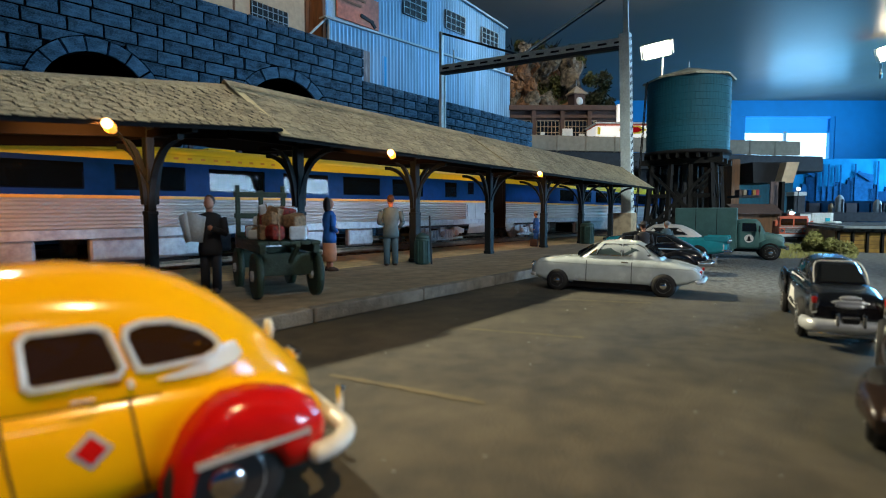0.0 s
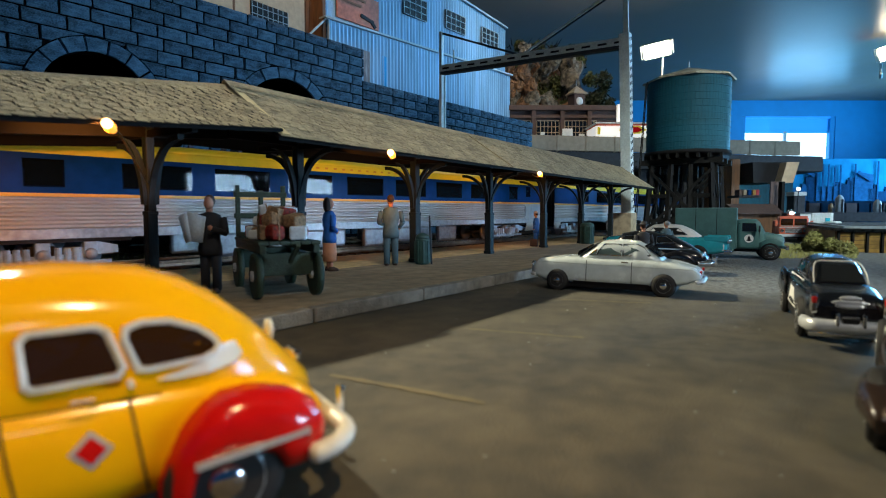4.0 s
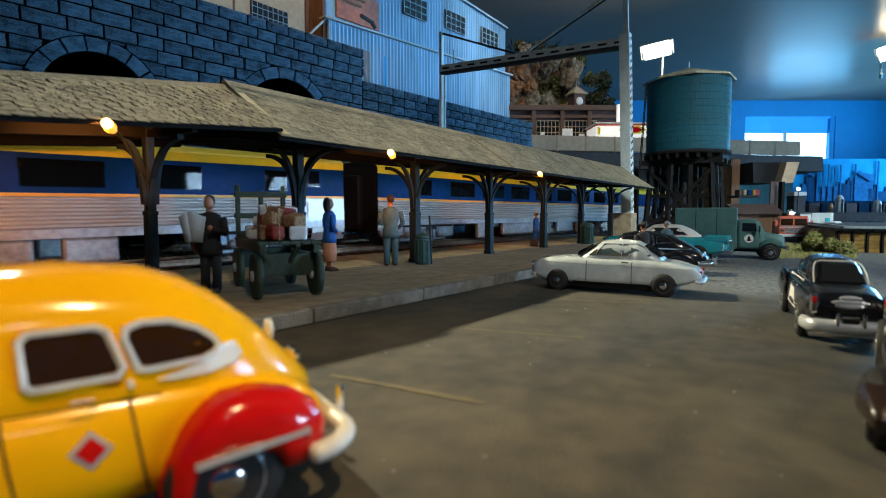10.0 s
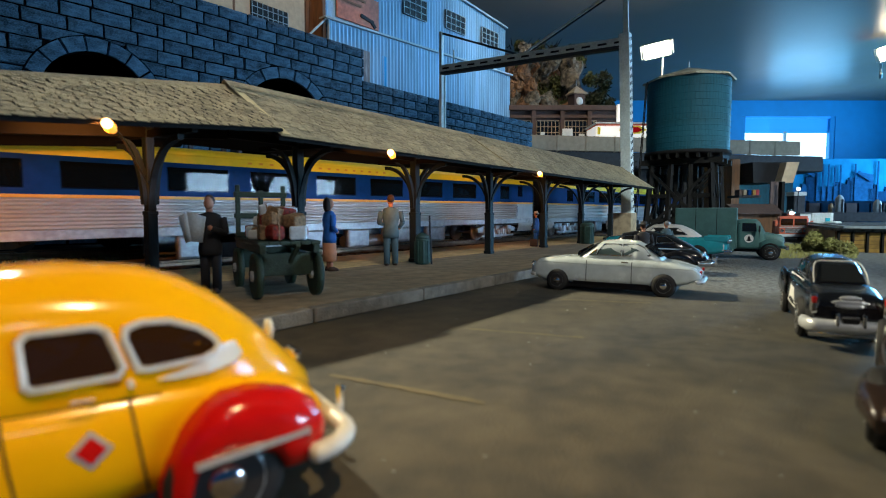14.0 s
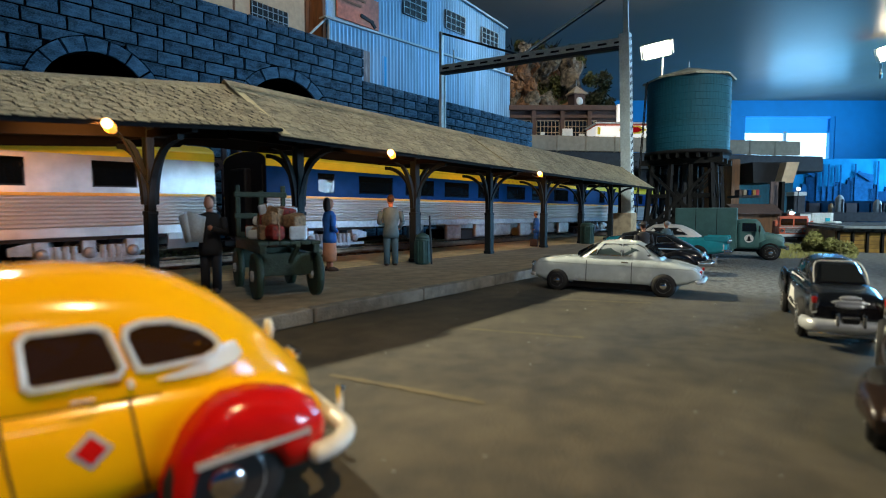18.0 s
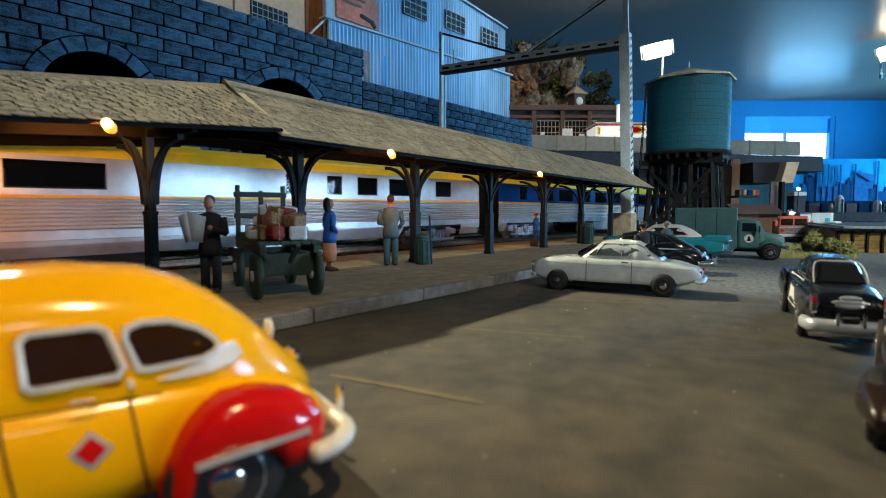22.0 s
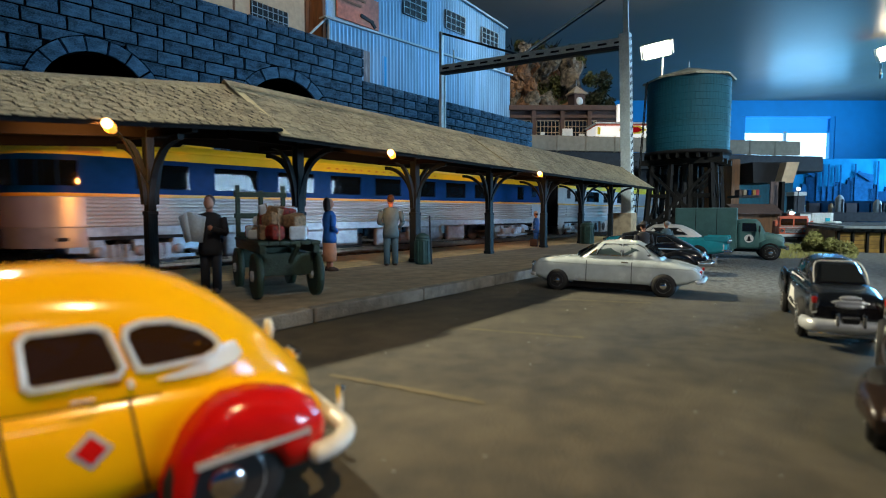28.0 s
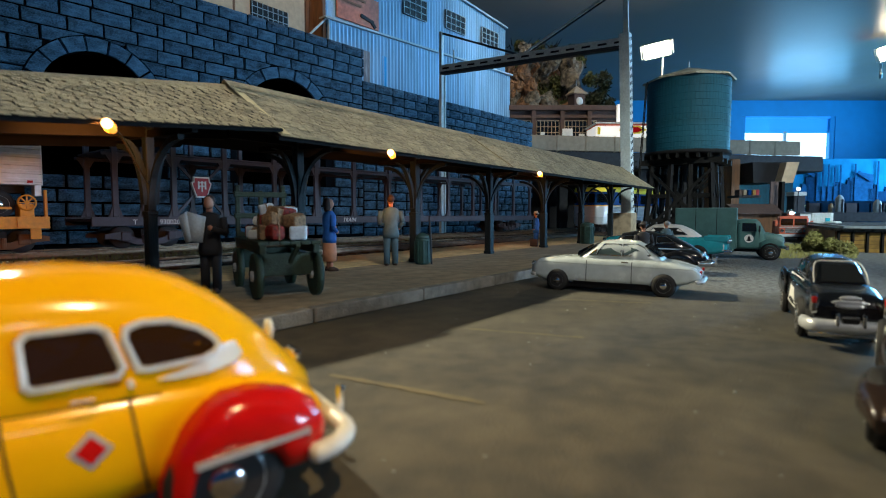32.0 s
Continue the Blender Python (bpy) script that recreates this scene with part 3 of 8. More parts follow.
for i, x in enumerate(POSTS):
    hw, reach = (0.105, 0.45) if x < 7 else (0.13, 0.6) if x < 10 else (0.14, 0.78)
    top = EAVE - (0.9 if x < -2 else 0.5 if x < 2 else 0.12 if x < 7 else 0)
    pst = part("post", nbox(x - hw, x + hw, 11.4 - hw, 11.4 + hw, 0, 1.62, 0.02), M_POST, canopy)
    part("base_block", nbox(x - hw - 0.025, x + hw + 0.025, 11.375 - hw, 11.425 + hw, -0.005, 0.12, 0.02), M_POST, pst)
    part("upper_post", nbox(x - hw * 0.85, x + hw * 0.85, 11.4 - hw * 0.85, 11.4 + hw * 0.85, 1.61, top + 0.2, 0.02), M_POST, pst)
    part("collar", nbox(x - hw - 0.012, x + hw + 0.012, 11.388 - hw, 11.412 + hw, 1.57, 1.66, 0.02), M_POST, pst)
    for sx in (-1, 1):
        arc = [(x + sx * (hw * 0.6 + reach * (1 - math.cos(a))), 1.75 + (top - 1.78) * math.sin(a)) for a in np.linspace(0.05, math.pi / 2, 9)]
        br = loft([[(px - 0.05 * sx, 11.33, pz - 0.06), (px - 0.05 * sx, 11.47, pz - 0.06), (px + 0.09 * sx, 11.47, pz - 0.02), (px + 0.09 * sx, 11.33, pz - 0.02)] for px, pz in arc], smooth=False)
        part("curved_brace", br, M_POST, pst)
    for sy in (-1, 1):
        arc = [(11.4 + sy * (0.09 + 1.2 * (1 - math.cos(a))), 1.85 + (top - 1.95) * math.sin(a)) for a in np.linspace(0.05, math.pi / 2, 9)]
        br = loft([[(x - 0.06, py, pz - 0.055), (x + 0.06, py, pz - 0.055), (x + 0.06, py, pz + 0.055), (x - 0.06, py, pz + 0.055)] for py, pz in arc], smooth=False)
        part("curved_brace", br, M_POST, pst)
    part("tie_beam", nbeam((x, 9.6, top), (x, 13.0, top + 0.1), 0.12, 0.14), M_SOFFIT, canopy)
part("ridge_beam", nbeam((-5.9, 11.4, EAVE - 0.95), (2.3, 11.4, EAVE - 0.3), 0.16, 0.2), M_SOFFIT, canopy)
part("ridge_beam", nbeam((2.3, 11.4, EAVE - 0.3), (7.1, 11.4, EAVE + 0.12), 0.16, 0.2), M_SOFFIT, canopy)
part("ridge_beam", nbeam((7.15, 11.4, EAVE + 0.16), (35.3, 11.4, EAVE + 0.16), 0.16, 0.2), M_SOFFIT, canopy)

for x, z, aim in ((3.75, 3.27, 4.5), (10.37, 3.43, 14.0), (18.9, 3.43, 23.0)):
    l_ = empty("canopy_lamp", T(x, 9.25, z), "small glowing orange lamp on a strut under the canopy eave", "lamp", "canopy lamps")
    tilt = T(0, 0, 0, 0, -62, math.degrees(math.atan2(9.25, x)) - 32)
    part("bulb", lathe([(0.01, -0.09), (0.04, -0.085), (0.068, -0.06), (0.08, -0.015), (0.075, 0.03), (0.05, 0.06), (0.01, 0.07)], 24), M_LAMP, l_, "glowing orange bulb", tilt)
    part("socket", lathe([(0.07, 0.045), (0.092, 0.06), (0.085, 0.13), (0.05, 0.2), (0.03, 0.2), (0.06, 0.12)], 18), M_AMBER, l_, "amber glass collar", tilt @ Matrix.Rotation(math.pi, 4, "X"))
    part("stem", rod(nrod((0.1, 0.07, -0.04), (0.3, 0.25, -0.12), 0.018), (0.3, 0.25, -0.12), (1.56, 2.08, -0.78) if x < 5 else (1.2, 0.9, 0.05), 0.018), M_BRASSY, l_)
    d = bpy.data.lights.new("canopy_lamp_light", "SPOT")
    d.energy, d.color, d.shadow_soft_size, d.spot_size, d.spot_blend = 0.65 if x < 5 else 0.4, (1.0, 0.36, 0.07), 0.1 * S, radians(78), 1.0
    new("canopy_lamp_light", d).matrix_basis = look(Vector((x - 0.1, 9.25, z - 0.16)) * S, Vector((aim, 13, z - 0.25)) * S)
# ---- stone retaining wall ----
WY = 29.5
X_STEP, X_END, Z_HI, Z_LO = 29.0, 53.2, 14.0, 11.75
ARCHES = ((11.75, 7.35, 2.5), (22.5, 7.5, 3.1), (0.6, 6.8, 2.75), (-10.5, 6.8, 2.75))  # middle, spring height, radius
rwall = empty("retaining_wall", Matrix(), "blue-grey cut stone retaining wall with dark arches", "wall", kind="structure")


def wall_outline(x0, x1, z, arches):
    pts = [(x0, -0.2)]
    for xc, zs, r in sorted(arches):
        pts.append((xc - r, -0.2))
        pts += [(xc - r * math.cos(a), zs + r * math.sin(a)) for a in np.linspace(0, math.pi, 15)]
        pts.append((xc + r, -0.2))
    return pts + [(x1, -0.2), (x1, z), (x0, z)]


def to_wall(bm, dy=0.0):
    """From a wall drawn flat along x to its place in the plan."""
    for v in bm.verts:
        v.co.y = line(WY, v.co.x) + v.co.y + dy
    return bm


for x0, x1, z, ar in ((-25, X_STEP, Z_HI - 0.06, ARCHES), (X_STEP, X_END, Z_LO - 0.06, ())):
    part("backing", to_wall(prism(wall_outline(x0, x1, z, ar), 0.12, 1.0)), M_MORTAR, rwall, "dark recessed mortar")
# tunnel walls and roof carry the arches' shade as their colour
part("tunnel_dark", to_wall(prism([(-24, 0), (28, 0), (28, 12), (-24, 12)], 7.4, 7.6)), M_TUNNELSHADE, rwall, "tunnel back wall coloured black as shade")
part("tunnel_roof", to_wall(nbox(-24, 28, 1.01, 7.4, 11.4, 11.6)), M_TUNNELSHADE, rwall, "tunnel roof coloured black as shade")
part("tunnel_end", to_wall(nbox(28.01, 28.2, 1.01, 7.6, 0, 11.6)), M_TUNNELSHADE, rwall, "tunnel end wall coloured black as shade")


def stone_block(w, h, seed):
    rs = random.Random(seed)
    bm = bmesh.new()
    nx_, nz_ = 5, 3
    g_ = [[None] * (nz_ + 1) for _ in range(nx_ + 1)]
    for i in range(nx_ + 1):
        for j in range(nz_ + 1):
            u, v = i / nx_, j / nz_
            edge = i in (0, nx_) or j in (0, nz_)
            x = w * (u - 0.5) * (1 if edge else 0.94) + (rs.uniform(-0.018, 0.018) if edge else 0)
            z = h * (v - 0.5) + rs.uniform(-0.014, 0.014)
            y = 0.05 if edge else -0.02 - rs.uniform(0, 0.05)
            g_[i][j] = bm.verts.new((x, y, z))
    for i in range(nx_):
        for j in range(nz_):
            bm.faces.new((g_[i][j], g_[i + 1][j], g_[i + 1][j + 1], g_[i][j + 1]))
    rim = [g_[i][0] for i in range(nx_ + 1)] + [g_[nx_][j] for j in range(1, nz_ + 1)] + [g_[i][nz_] for i in range(nx_ - 1, -1, -1)] + [g_[0][j] for j in range(nz_ - 1, 0, -1)]
    back = [bm.verts.new((v.co.x, 0.16, v.co.z)) for v in rim]
    n = len(rim)
    for i in range(n):
        bm.faces.new((rim[i], back[i], back[(i + 1) % n], rim[(i + 1) % n]))
    bmesh.ops.recalc_face_normals(bm, faces=bm.faces)
    return bm


COURSE = 0.68
RING = 0.66


def clear_of_arches(xa, xb, zc):
    """Whether a stone from xa to xb in the course at zc keeps off the arch rings."""
    for a, zs, rr in ARCHES:
        near = min(max(a, xa), xb)
        if zc > zs - 3.5 and math.hypot(near - a, max(zc - COURSE * 0.4 - zs, 0)) < rr + RING:
            return False
    return True


def cut_stones(xa, xb, zc):
    """The stones of one course from xa to xb, cut to the rings of the arches that they meet."""
    za, zb = zc - COURSE / 2 + 0.05, zc + COURSE / 2 - 0.05
    a, zs, rr = min(ARCHES, key=lambda q: abs(q[0] - (xa + xb) / 2))
    reach = rr + RING + 0.06
    levels = [za + (zb - za) * k / 5 for k in range(6)]
    out = []
    for side in (-1, 1):
        rows_ = []
        for z in levels:
            off = math.sqrt(max(0.0, reach ** 2 - max(0.0, z - zs) ** 2)) if z - zs < reach else 0.0
            lo_, hi_ = (xa, min(xb, a - off)) if side < 0 else (max(xa, a + off), xb)
            if hi_ - lo_ > 0.04:
                rows_.append((lo_, hi_, z))
        if len(rows_) > 1:
            out.append(prism([(p[0], p[2]) for p in rows_] + [(p[1], p[2]) for p in rows_[::-1]], -0.04, 0.16))
            if off == 0.0 and all(p[0] <= xa + 1e-6 and p[1] >= xb - 1e-6 for p in rows_):
                break
    return out


variants = {}
rest = bmesh.new()
rs = random.Random(21)
count = 0
for lo in (0, 1):
    x0, x1, ztop = ((-8, X_STEP, Z_HI), (X_STEP, X_END, Z_LO))[lo]
    rows_ = int(ztop / COURSE)
    for r in range(rows_):
        zc = ztop - COURSE * (r + 0.5)
        x = x0 - (0.9 if r % 2 else 0.0) + (0.9 if lo and r % 2 else 0)
        while x < x1 - 0.15:
            k = rs.randrange(3)
            w = (1.3, 1.55, 1.8)[k]
            if x + w > x1:
                w = x1 - x
                k = 3
            xc = x + w / 2
            x += w
            if w < 0.3:
                continue
            if not clear_of_arches(xc - w / 2, xc + w / 2, zc):
                for b0 in cut_stones(xc - w / 2 + 0.055, xc + w / 2 - 0.055, zc):
                    me_ = bpy.data.meshes.new("tmp")
                    to_wall(b0).to_mesh(me_)
                    b0.free()
                    rest.from_mesh(me_)
                    bpy.data.meshes.remove(me_)
                continue
            near = 4 < xc < 53 and zc > 7.4
            if near and count < 330:
                key = (k, rs.randrange(3)) if k < 3 else (k, round(w, 2))
                if key not in variants:
                    ob = part("stone_block", stone_block(w - 0.11, COURSE - 0.10, len(variants) + 3), M_STONE, rwall)
                    variants[key] = ob.data
                else:
                    ob = share("stone_block", variants[key], rwall, Matrix())
                ob.matrix_basis = T(xc, line(WY, xc), zc, rs.uniform(-0.6, 0.6), 0, TAN)
                count += 1
            else:
                b0 = stone_block(w - 0.11, COURSE - 0.10, rs.randrange(99))
                b0.transform(Matrix.Translation((xc, line(WY, xc), zc)))
                me_ = bpy.data.meshes.new("tmp")
                b0.to_mesh(me_)
                b0.free()
                rest.from_mesh(me_)
                bpy.data.meshes.remove(me_)
ob = part("stone_courses", rest, M_STONE, rwall)
ob["kind"] = "stuff"
# arch stones
for xc, zs, r in ARCHES[:2]:
    n = 9
    for i in range(n):
        a0, a1 = math.pi * i / n + 0.018, math.pi * (i + 1) / n - 0.018
        q = [(xc - k * math.cos(a), zs + k * math.sin(a)) for k, a in ((r, a0), (r, (a0 + a1) / 2), (r, a1), (r + RING, a1), (r + RING, (a0 + a1) / 2), (r + RING, a0))]
        part("arch_stone", to_wall(prism(q, -0.03 - 0.03 * (i % 2), 0.16)), M_STONE, rwall)
# the end of the wall that steps down
for r in range(3):
    z1 = Z_HI - r * COURSE
    part("end_stone", to_wall(nbox(X_STEP - 0.02, X_STEP + 0.12, 0.0, 1.0, z1 - COURSE + 0.05, z1 - 0.04, 0.04)), M_STONE, rwall)

# ---- corrugated tin building on the upper level ----
SY = 33.5


def to_shed(bm, dy=0.0):
    for v in bm.verts:
        v.co.y = SY - 0.07 * (v.co.x - 40) + v.co.y + dy
    return bm


def corrugated(x0, x1, z0, z1, y=0.0, pitch=0.42, depth=0.07, ztop=None):
    bm = bmesh.new()
    n = int((x1 - x0) / (pitch / 2))
    a, b = [], []
    for i in range(n + 1):
        x = x0 + (x1 - x0) * i / n
        d = y + (depth if i % 2 else 0)
        zt = z1 if ztop is None else z1 + (ztop - z1) * i / n
        a.append(bm.verts.new((x, d, z0)))
        b.append(bm.verts.new((x, d, zt)))
    for i in range(n):
        bm.faces.new((a[i], a[i + 1], b[i + 1], b[i]))
    return bm


shed = empty("tin_building", Matrix(), "tall pale blue-grey corrugated metal building above the stone wall", "building")
part("lower_wall", to_shed(corrugated(30.6, 57.8, 8, 17.8, 0.0, ztop=18.5)), M_CORR, shed)
part("upper_wall", to_shed(corrugated(30.6, 57.2, 17.6, 26.4, 0.45, ztop=23.95)), M_CORR, shed)
part("end_wall", to_shed(nbox(30.3, 30.6, 0.1, 9, 8, 26)), M_BROWNWOOD, shed)
part("end_wall", to_shed(nbox(57.22, 57.4, 0.5, 12, 8, 23.9)), M_CORR, shed)
led = to_shed(prism([(30.3, 17.78), (57.95, 18.48), (57.95, 18.64), (30.3, 17.94)], -0.25, 0.5))
part("ledge", led, M_GALV, shed)
part("roof", to_shed(prism([(30.2, 26.45), (57.5, 23.97), (57.5, 24.15), (30.2, 26.65)], 0.2, 12)), M_GALV, shed)
part("core", to_shed(nbox(30.8, 57.0, 0.9, 11.6, 8, 23.8)), M_BLACK, shed)
part("downpipe", to_shed(nrod((30.72, -0.08, 8), (30.72, -0.08, 17.75), 0.1)), M_GALV, shed)
part("ledge_brace", to_shed(nbeam((28.8, 0.0, 16.0), (30.6, 0.1, 17.8), 0.14, 0.14)), M_GALV, shed)
for x, w in ((34.3, 0.8), (36.8, 0.55)):
    part("rust_streak", to_shed(corrugated(x, x + w * 1.2, 12.2, 16.2, -0.012)), M_RUST if w > 0.7 else M_BLUEWALL, shed)
for x0, x1, z0, z1 in ((39.9, 43.1, 20.9, 22.8), (46.1, 49.3, 21.15, 23.0), (52.4, 55.5, 21.15, 22.9)):
    w_ = part("window", to_shed(nbox(x0, x1, 0.3, 0.44, z0, z1)), M_BLACK, shed)
    for i in range(5):
        xx = x0 + (x1 - x0) * i / 4
        part("glazing_bar", to_shed(nbox(xx - 0.025, xx + 0.025, 0.22, 0.32, z0, z1)), M_GALV, w_)
    for i in range(4):
        zz = z0 + (z1 - z0) * i / 3
        part("glazing_bar", to_shed(nbox(x0, x1, 0.20, 0.30, zz - 0.025, zz + 0.025)), M_GALV, w_)
bb = part("signboard", to_shed(nbox(31.9, 36.6, 0.2, 0.36, 18.35, 20.9, 0.03)), M_SIGNRED, shed, "faded salmon sign with a dark emblem")
part("sign_emblem", to_shed(nbeam((34.4, 0.14, 19.15), (35.9, 0.14, 18.85), 0.1, 0.28)), M_BLACK, bb)
part("sign_emblem", to_shed(nbeam((35.6, 0.14, 18.95), (36.1, 0.14, 18.45), 0.1, 0.3)), M_BLACK, bb)
for z in (20.3, 19.8):
    part("sign_bar", to_shed(nbox(32.0, 35.0 - (20.3 - z), 0.15, 0.19, z, z + 0.18)), M_BROWNWOOD, bb)

# tan house and brown timber structure behind the wall
house = empty("tan_house", T(19, 34.0, 12), "tan stucco house with a barred window above the wall", "building")
# wall extended left and upwards, out of view, to block the spot behind it
hw_ = part("wall", nbox(-17, 9.2, 0, 8, 0, 9.9), M_TANSTUCCO, house)
part("window", nbox(4.4, 7.6, -0.06, 0.1, 3.1, 5.0), M_BLACK, house)
for i in range(8):
    part("window_bar", nbox(4.45 + i * 0.44, 4.485 + i * 0.44, -0.12, -0.08, 3.1, 5.0), M_GALV, house)
for z in (3.5, 4.1, 4.6):
    part("window_bar", nbox(4.4, 7.6, -0.13, -0.07, z, z + 0.035), M_GALV, house)
part("door", nbox(0.7, 3.0, -0.1, 0.05, 1.2, 4.6, 0.03), M_TANSTUCCO, house)
part("door_frame", nbox(2.95, 3.1, -0.14, 0.0, 1.2, 4.8), M_BROWNWOOD, house)
for k in range(4):
    part("ladder_rung", nbox(-1.0, 0.1, -0.3, -0.22, 1.4 + 0.7 * k, 1.5 + 0.7 * k), M_BROWNWOOD, house)
for x in (-1.0, 0.1):
    part("ladder_rail", nbox(x - 0.06, x + 0.06, -0.3, -0.2, 0.8, 5.0), M_BROWNWOOD, house)
brown = empty("timber_house", T(29.0, 35.5, 12), "dark brown timber house beside the tin building", "building")
part("wall", nbox(-1.2, 2.6, 0, 6, 0, 12), M_BROWNWOOD, brown)
part("wall", nbox(2.6, 5.0, 0.6, 6, 0, 12), M_BROWNWOOD, brown)
for i in range(9):
    part("board", nbox(-1.15 + i * 0.42, -0.78 + i * 0.42, -0.08, 0.0, 0, 11.8, 0.02), M_BROWNWOOD, brown)
part("eave", nbeam((-1.6, -0.6, 3.0), (5.0, -0.6, 1.8), 1.2, 0.3), M_BROWNWOOD, brown)
orn = bmesh.new()
rs = random.Random(3)
for i in range(26):
    bmesh.ops.create_icosphere(orn, subdivisions=1, radius=rs.uniform(0.12, 0.25), matrix=Matrix.Translation((rs.uniform(-0.5, 0.5), rs.uniform(-0.2, 0.2), rs.uniform(0, 1.8))))
tagged(part("gilded_ornament", orn, M_FLATYEL, m=T(27.8, 32.4, 13.4)), "small gilded openwork ornament beside the house", "ornament")

# ---- catenary gantry over the tracks ----
gan = empty("catenary_gantry", T(36.8, 11.62, 0.262), "grey lattice steel gantry spanning the tracks", "gantry")
R0, L0 = Vector((0, 0, 0)), Vector((-1.8, 14.15, 0))
LEAN = T(0.15, -0.2, 0, -1.6, -1.2, 0)
pole = part("mast", nbox(-0.32, 0.32, -0.34, 0.34, 1.6, 13.6, 0.03), M_GANTRY, gan, m=LEAN)
part("mast_upper", nbox(-0.1, 0.1, -0.22, 0.12, 13.5, 19.5, 0.02), M_GANTRY, gan, m=LEAN)
for k in range(24):
    z = 1.9 + k * 0.485
    for a in (-0.14, 0.14):
        part("mast_slot", nbox(a - 0.09, a + 0.09, -0.348, -0.338, z + (0.12 if a > 0 else 0), z + 0.2 + (0.12 if a > 0 else 0)), M_GIRDER, pole)
part("footing", nbox(-0.62, 0.62, -0.62, 0.62, -0.005, 1.7, 0.05), M_CONC, gan, "grey concrete footing")
lp = part("far_mast", nbox(-0.16, 0.16, -0.12, 0.12, -0.5, 16.0, 0.02), M_GANTRY, gan)
lp.matrix_basis = T(L0.x, L0.y, 0)
part("far_mast_flange", nbox(0.35, 0.47, -0.12, 0.12, -0.5, 13.4), M_GANTRY, lp)
for k in range(19):
    z = 0.4 + k * 0.68
    part("lacing_bar", nbeam((0.16 if k % 2 else 0.36, 0, z), (0.36 if k % 2 else 0.16, 0, z + 0.68), 0.05, 0.07), M_GANTRY, lp)
dv = L0 - R0
zb = 12.95
part("beam", nbeam((0, 0, zb + 0.12), L0 + Vector((0, 0, zb + 0.12)), 0.5, 0.42), M_GANTRY, gan)
part("beam_flange", nbeam((0, 0, zb + 0.36), L0 + Vector((0, 0, zb + 0.36)), 0.6, 0.06), M_GANTRY, gan)
part("beam_channel", nbeam((0, 0, zb - 0.2), L0 + Vector((0, 0, zb - 0.2)), 0.44, 0.22), M_GIRDER, gan)
un = dv.normalized()
for k in range(13):
    p = R0 + dv * ((k + 0.5) / 13) + Vector((-0.245, 0, zb + 0.12))
    part("beam_slot", nbeam(p - un * 0.3, p + un * 0.3, 0.03, 0.14), M_BLACK, gan)
mid = R0 + dv * 0.53 + Vector((0, 0, zb + 0.3))
part("tie_rod", nbeam(L0 + Vector((0, 0, 15.9)), mid, 0.1, 0.14), M_GIRDER, gan)
part("tie_rod", nbeam((-0.45, 0.3, 16.7), mid, 0.1, 0.14), M_GANTRY, gan)
part("tie_rod", nbeam((-0.35, 0.3, 16.55), mid + Vector((0.1, 0, -0.15)), 0.06, 0.1), M_GIRDER, gan)
part("hanger", nrod(L0 + Vector((0, -1.2, 13)), L0 + Vector((0, -1.2, 14.4)), 0.05), M_GANTRY, gan)

# ---- water tower ----
tw = empty("water_tower", T(42.6, 9.05, 0) @ Matrix.Diagonal((0.93, 0.93, 1, 1)), "green wooden water tower with hoops on dark timber legs", "water tower")
stave = None
NS = 76
for i in range(NS):
    a = 2 * math.pi * i / NS
    if stave is None:
        bm = nbox(2.88, 3.0, -0.1205, 0.1205, 6.35, 11.45, 0.008)
        stave = part("stave", bm, M_TANK, tw, m=pose(0, 0, 0, 0, 0, math.degrees(a))).data
    else:
        share("stave", stave, tw, pose(0, 0, 0, 0, 0, math.degrees(a)))
part("tank_liner", nrod((0, 0, 6.3), (0, 0, 11.4), 2.9, 2.9, 44), M_TANK, tw)
for z in (6.55, 6.9, 7.25, 7.62, 8.0, 8.4, 8.82, 9.25, 9.72, 10.2, 10.7, 11.15):
    part("hoop", lathe([(3.0, z - 0.03), (3.04, z - 0.018), (3.04, z + 0.018), (3.0, z + 0.03)], 48), M_TANK, tw)
rf = lathe([(2.9, 11.42), (3.36, 11.38), (3.38, 11.5), (0.25, 12.42), (0.02, 12.48)], 8)
for f in rf.faces:
    f.smooth = False
part("roof", rf, M_TANKROOF, tw, "low grey-brown conical roof", pose(0, 0, 0, 0, 0, 20))
part("finial", nrod((0, 0, 12.4), (0, 0, 13.0), 0.1, 0.02), M_GALV, tw)
part("floor_ring", lathe([(0.01, 6.1), (3.15, 6.1), (3.15, 6.34), (0.01, 6.34)], 40), M_DARKWOOD, tw)
for k in range(9):
    y = -2.7 + k * 0.675
    h = math.sqrt(max(0.2, 3.1 ** 2 - y * y))
    part("joist", nbox(-h, h, y - 0.1, y + 0.1, 5.78, 6.1), M_DARKWOOD, tw)
for x in (-1.9, 0, 1.9):
    part("girder", nbox(x - 0.16, x + 0.16, -2.9, 2.9, 5.4, 5.78), M_DARKWOOD, tw)
LEGS = [(a, b) for a in (-1.9, 0, 1.9) for b in (-2.1, -0.7, 0.7, 2.1)]
for a, b in LEGS:
    part("leg", nbeam((a * 1.18, b * 1.18, 0.0), (a, b, 5.42), 0.32, 0.32), M_DARKWOOD, tw)
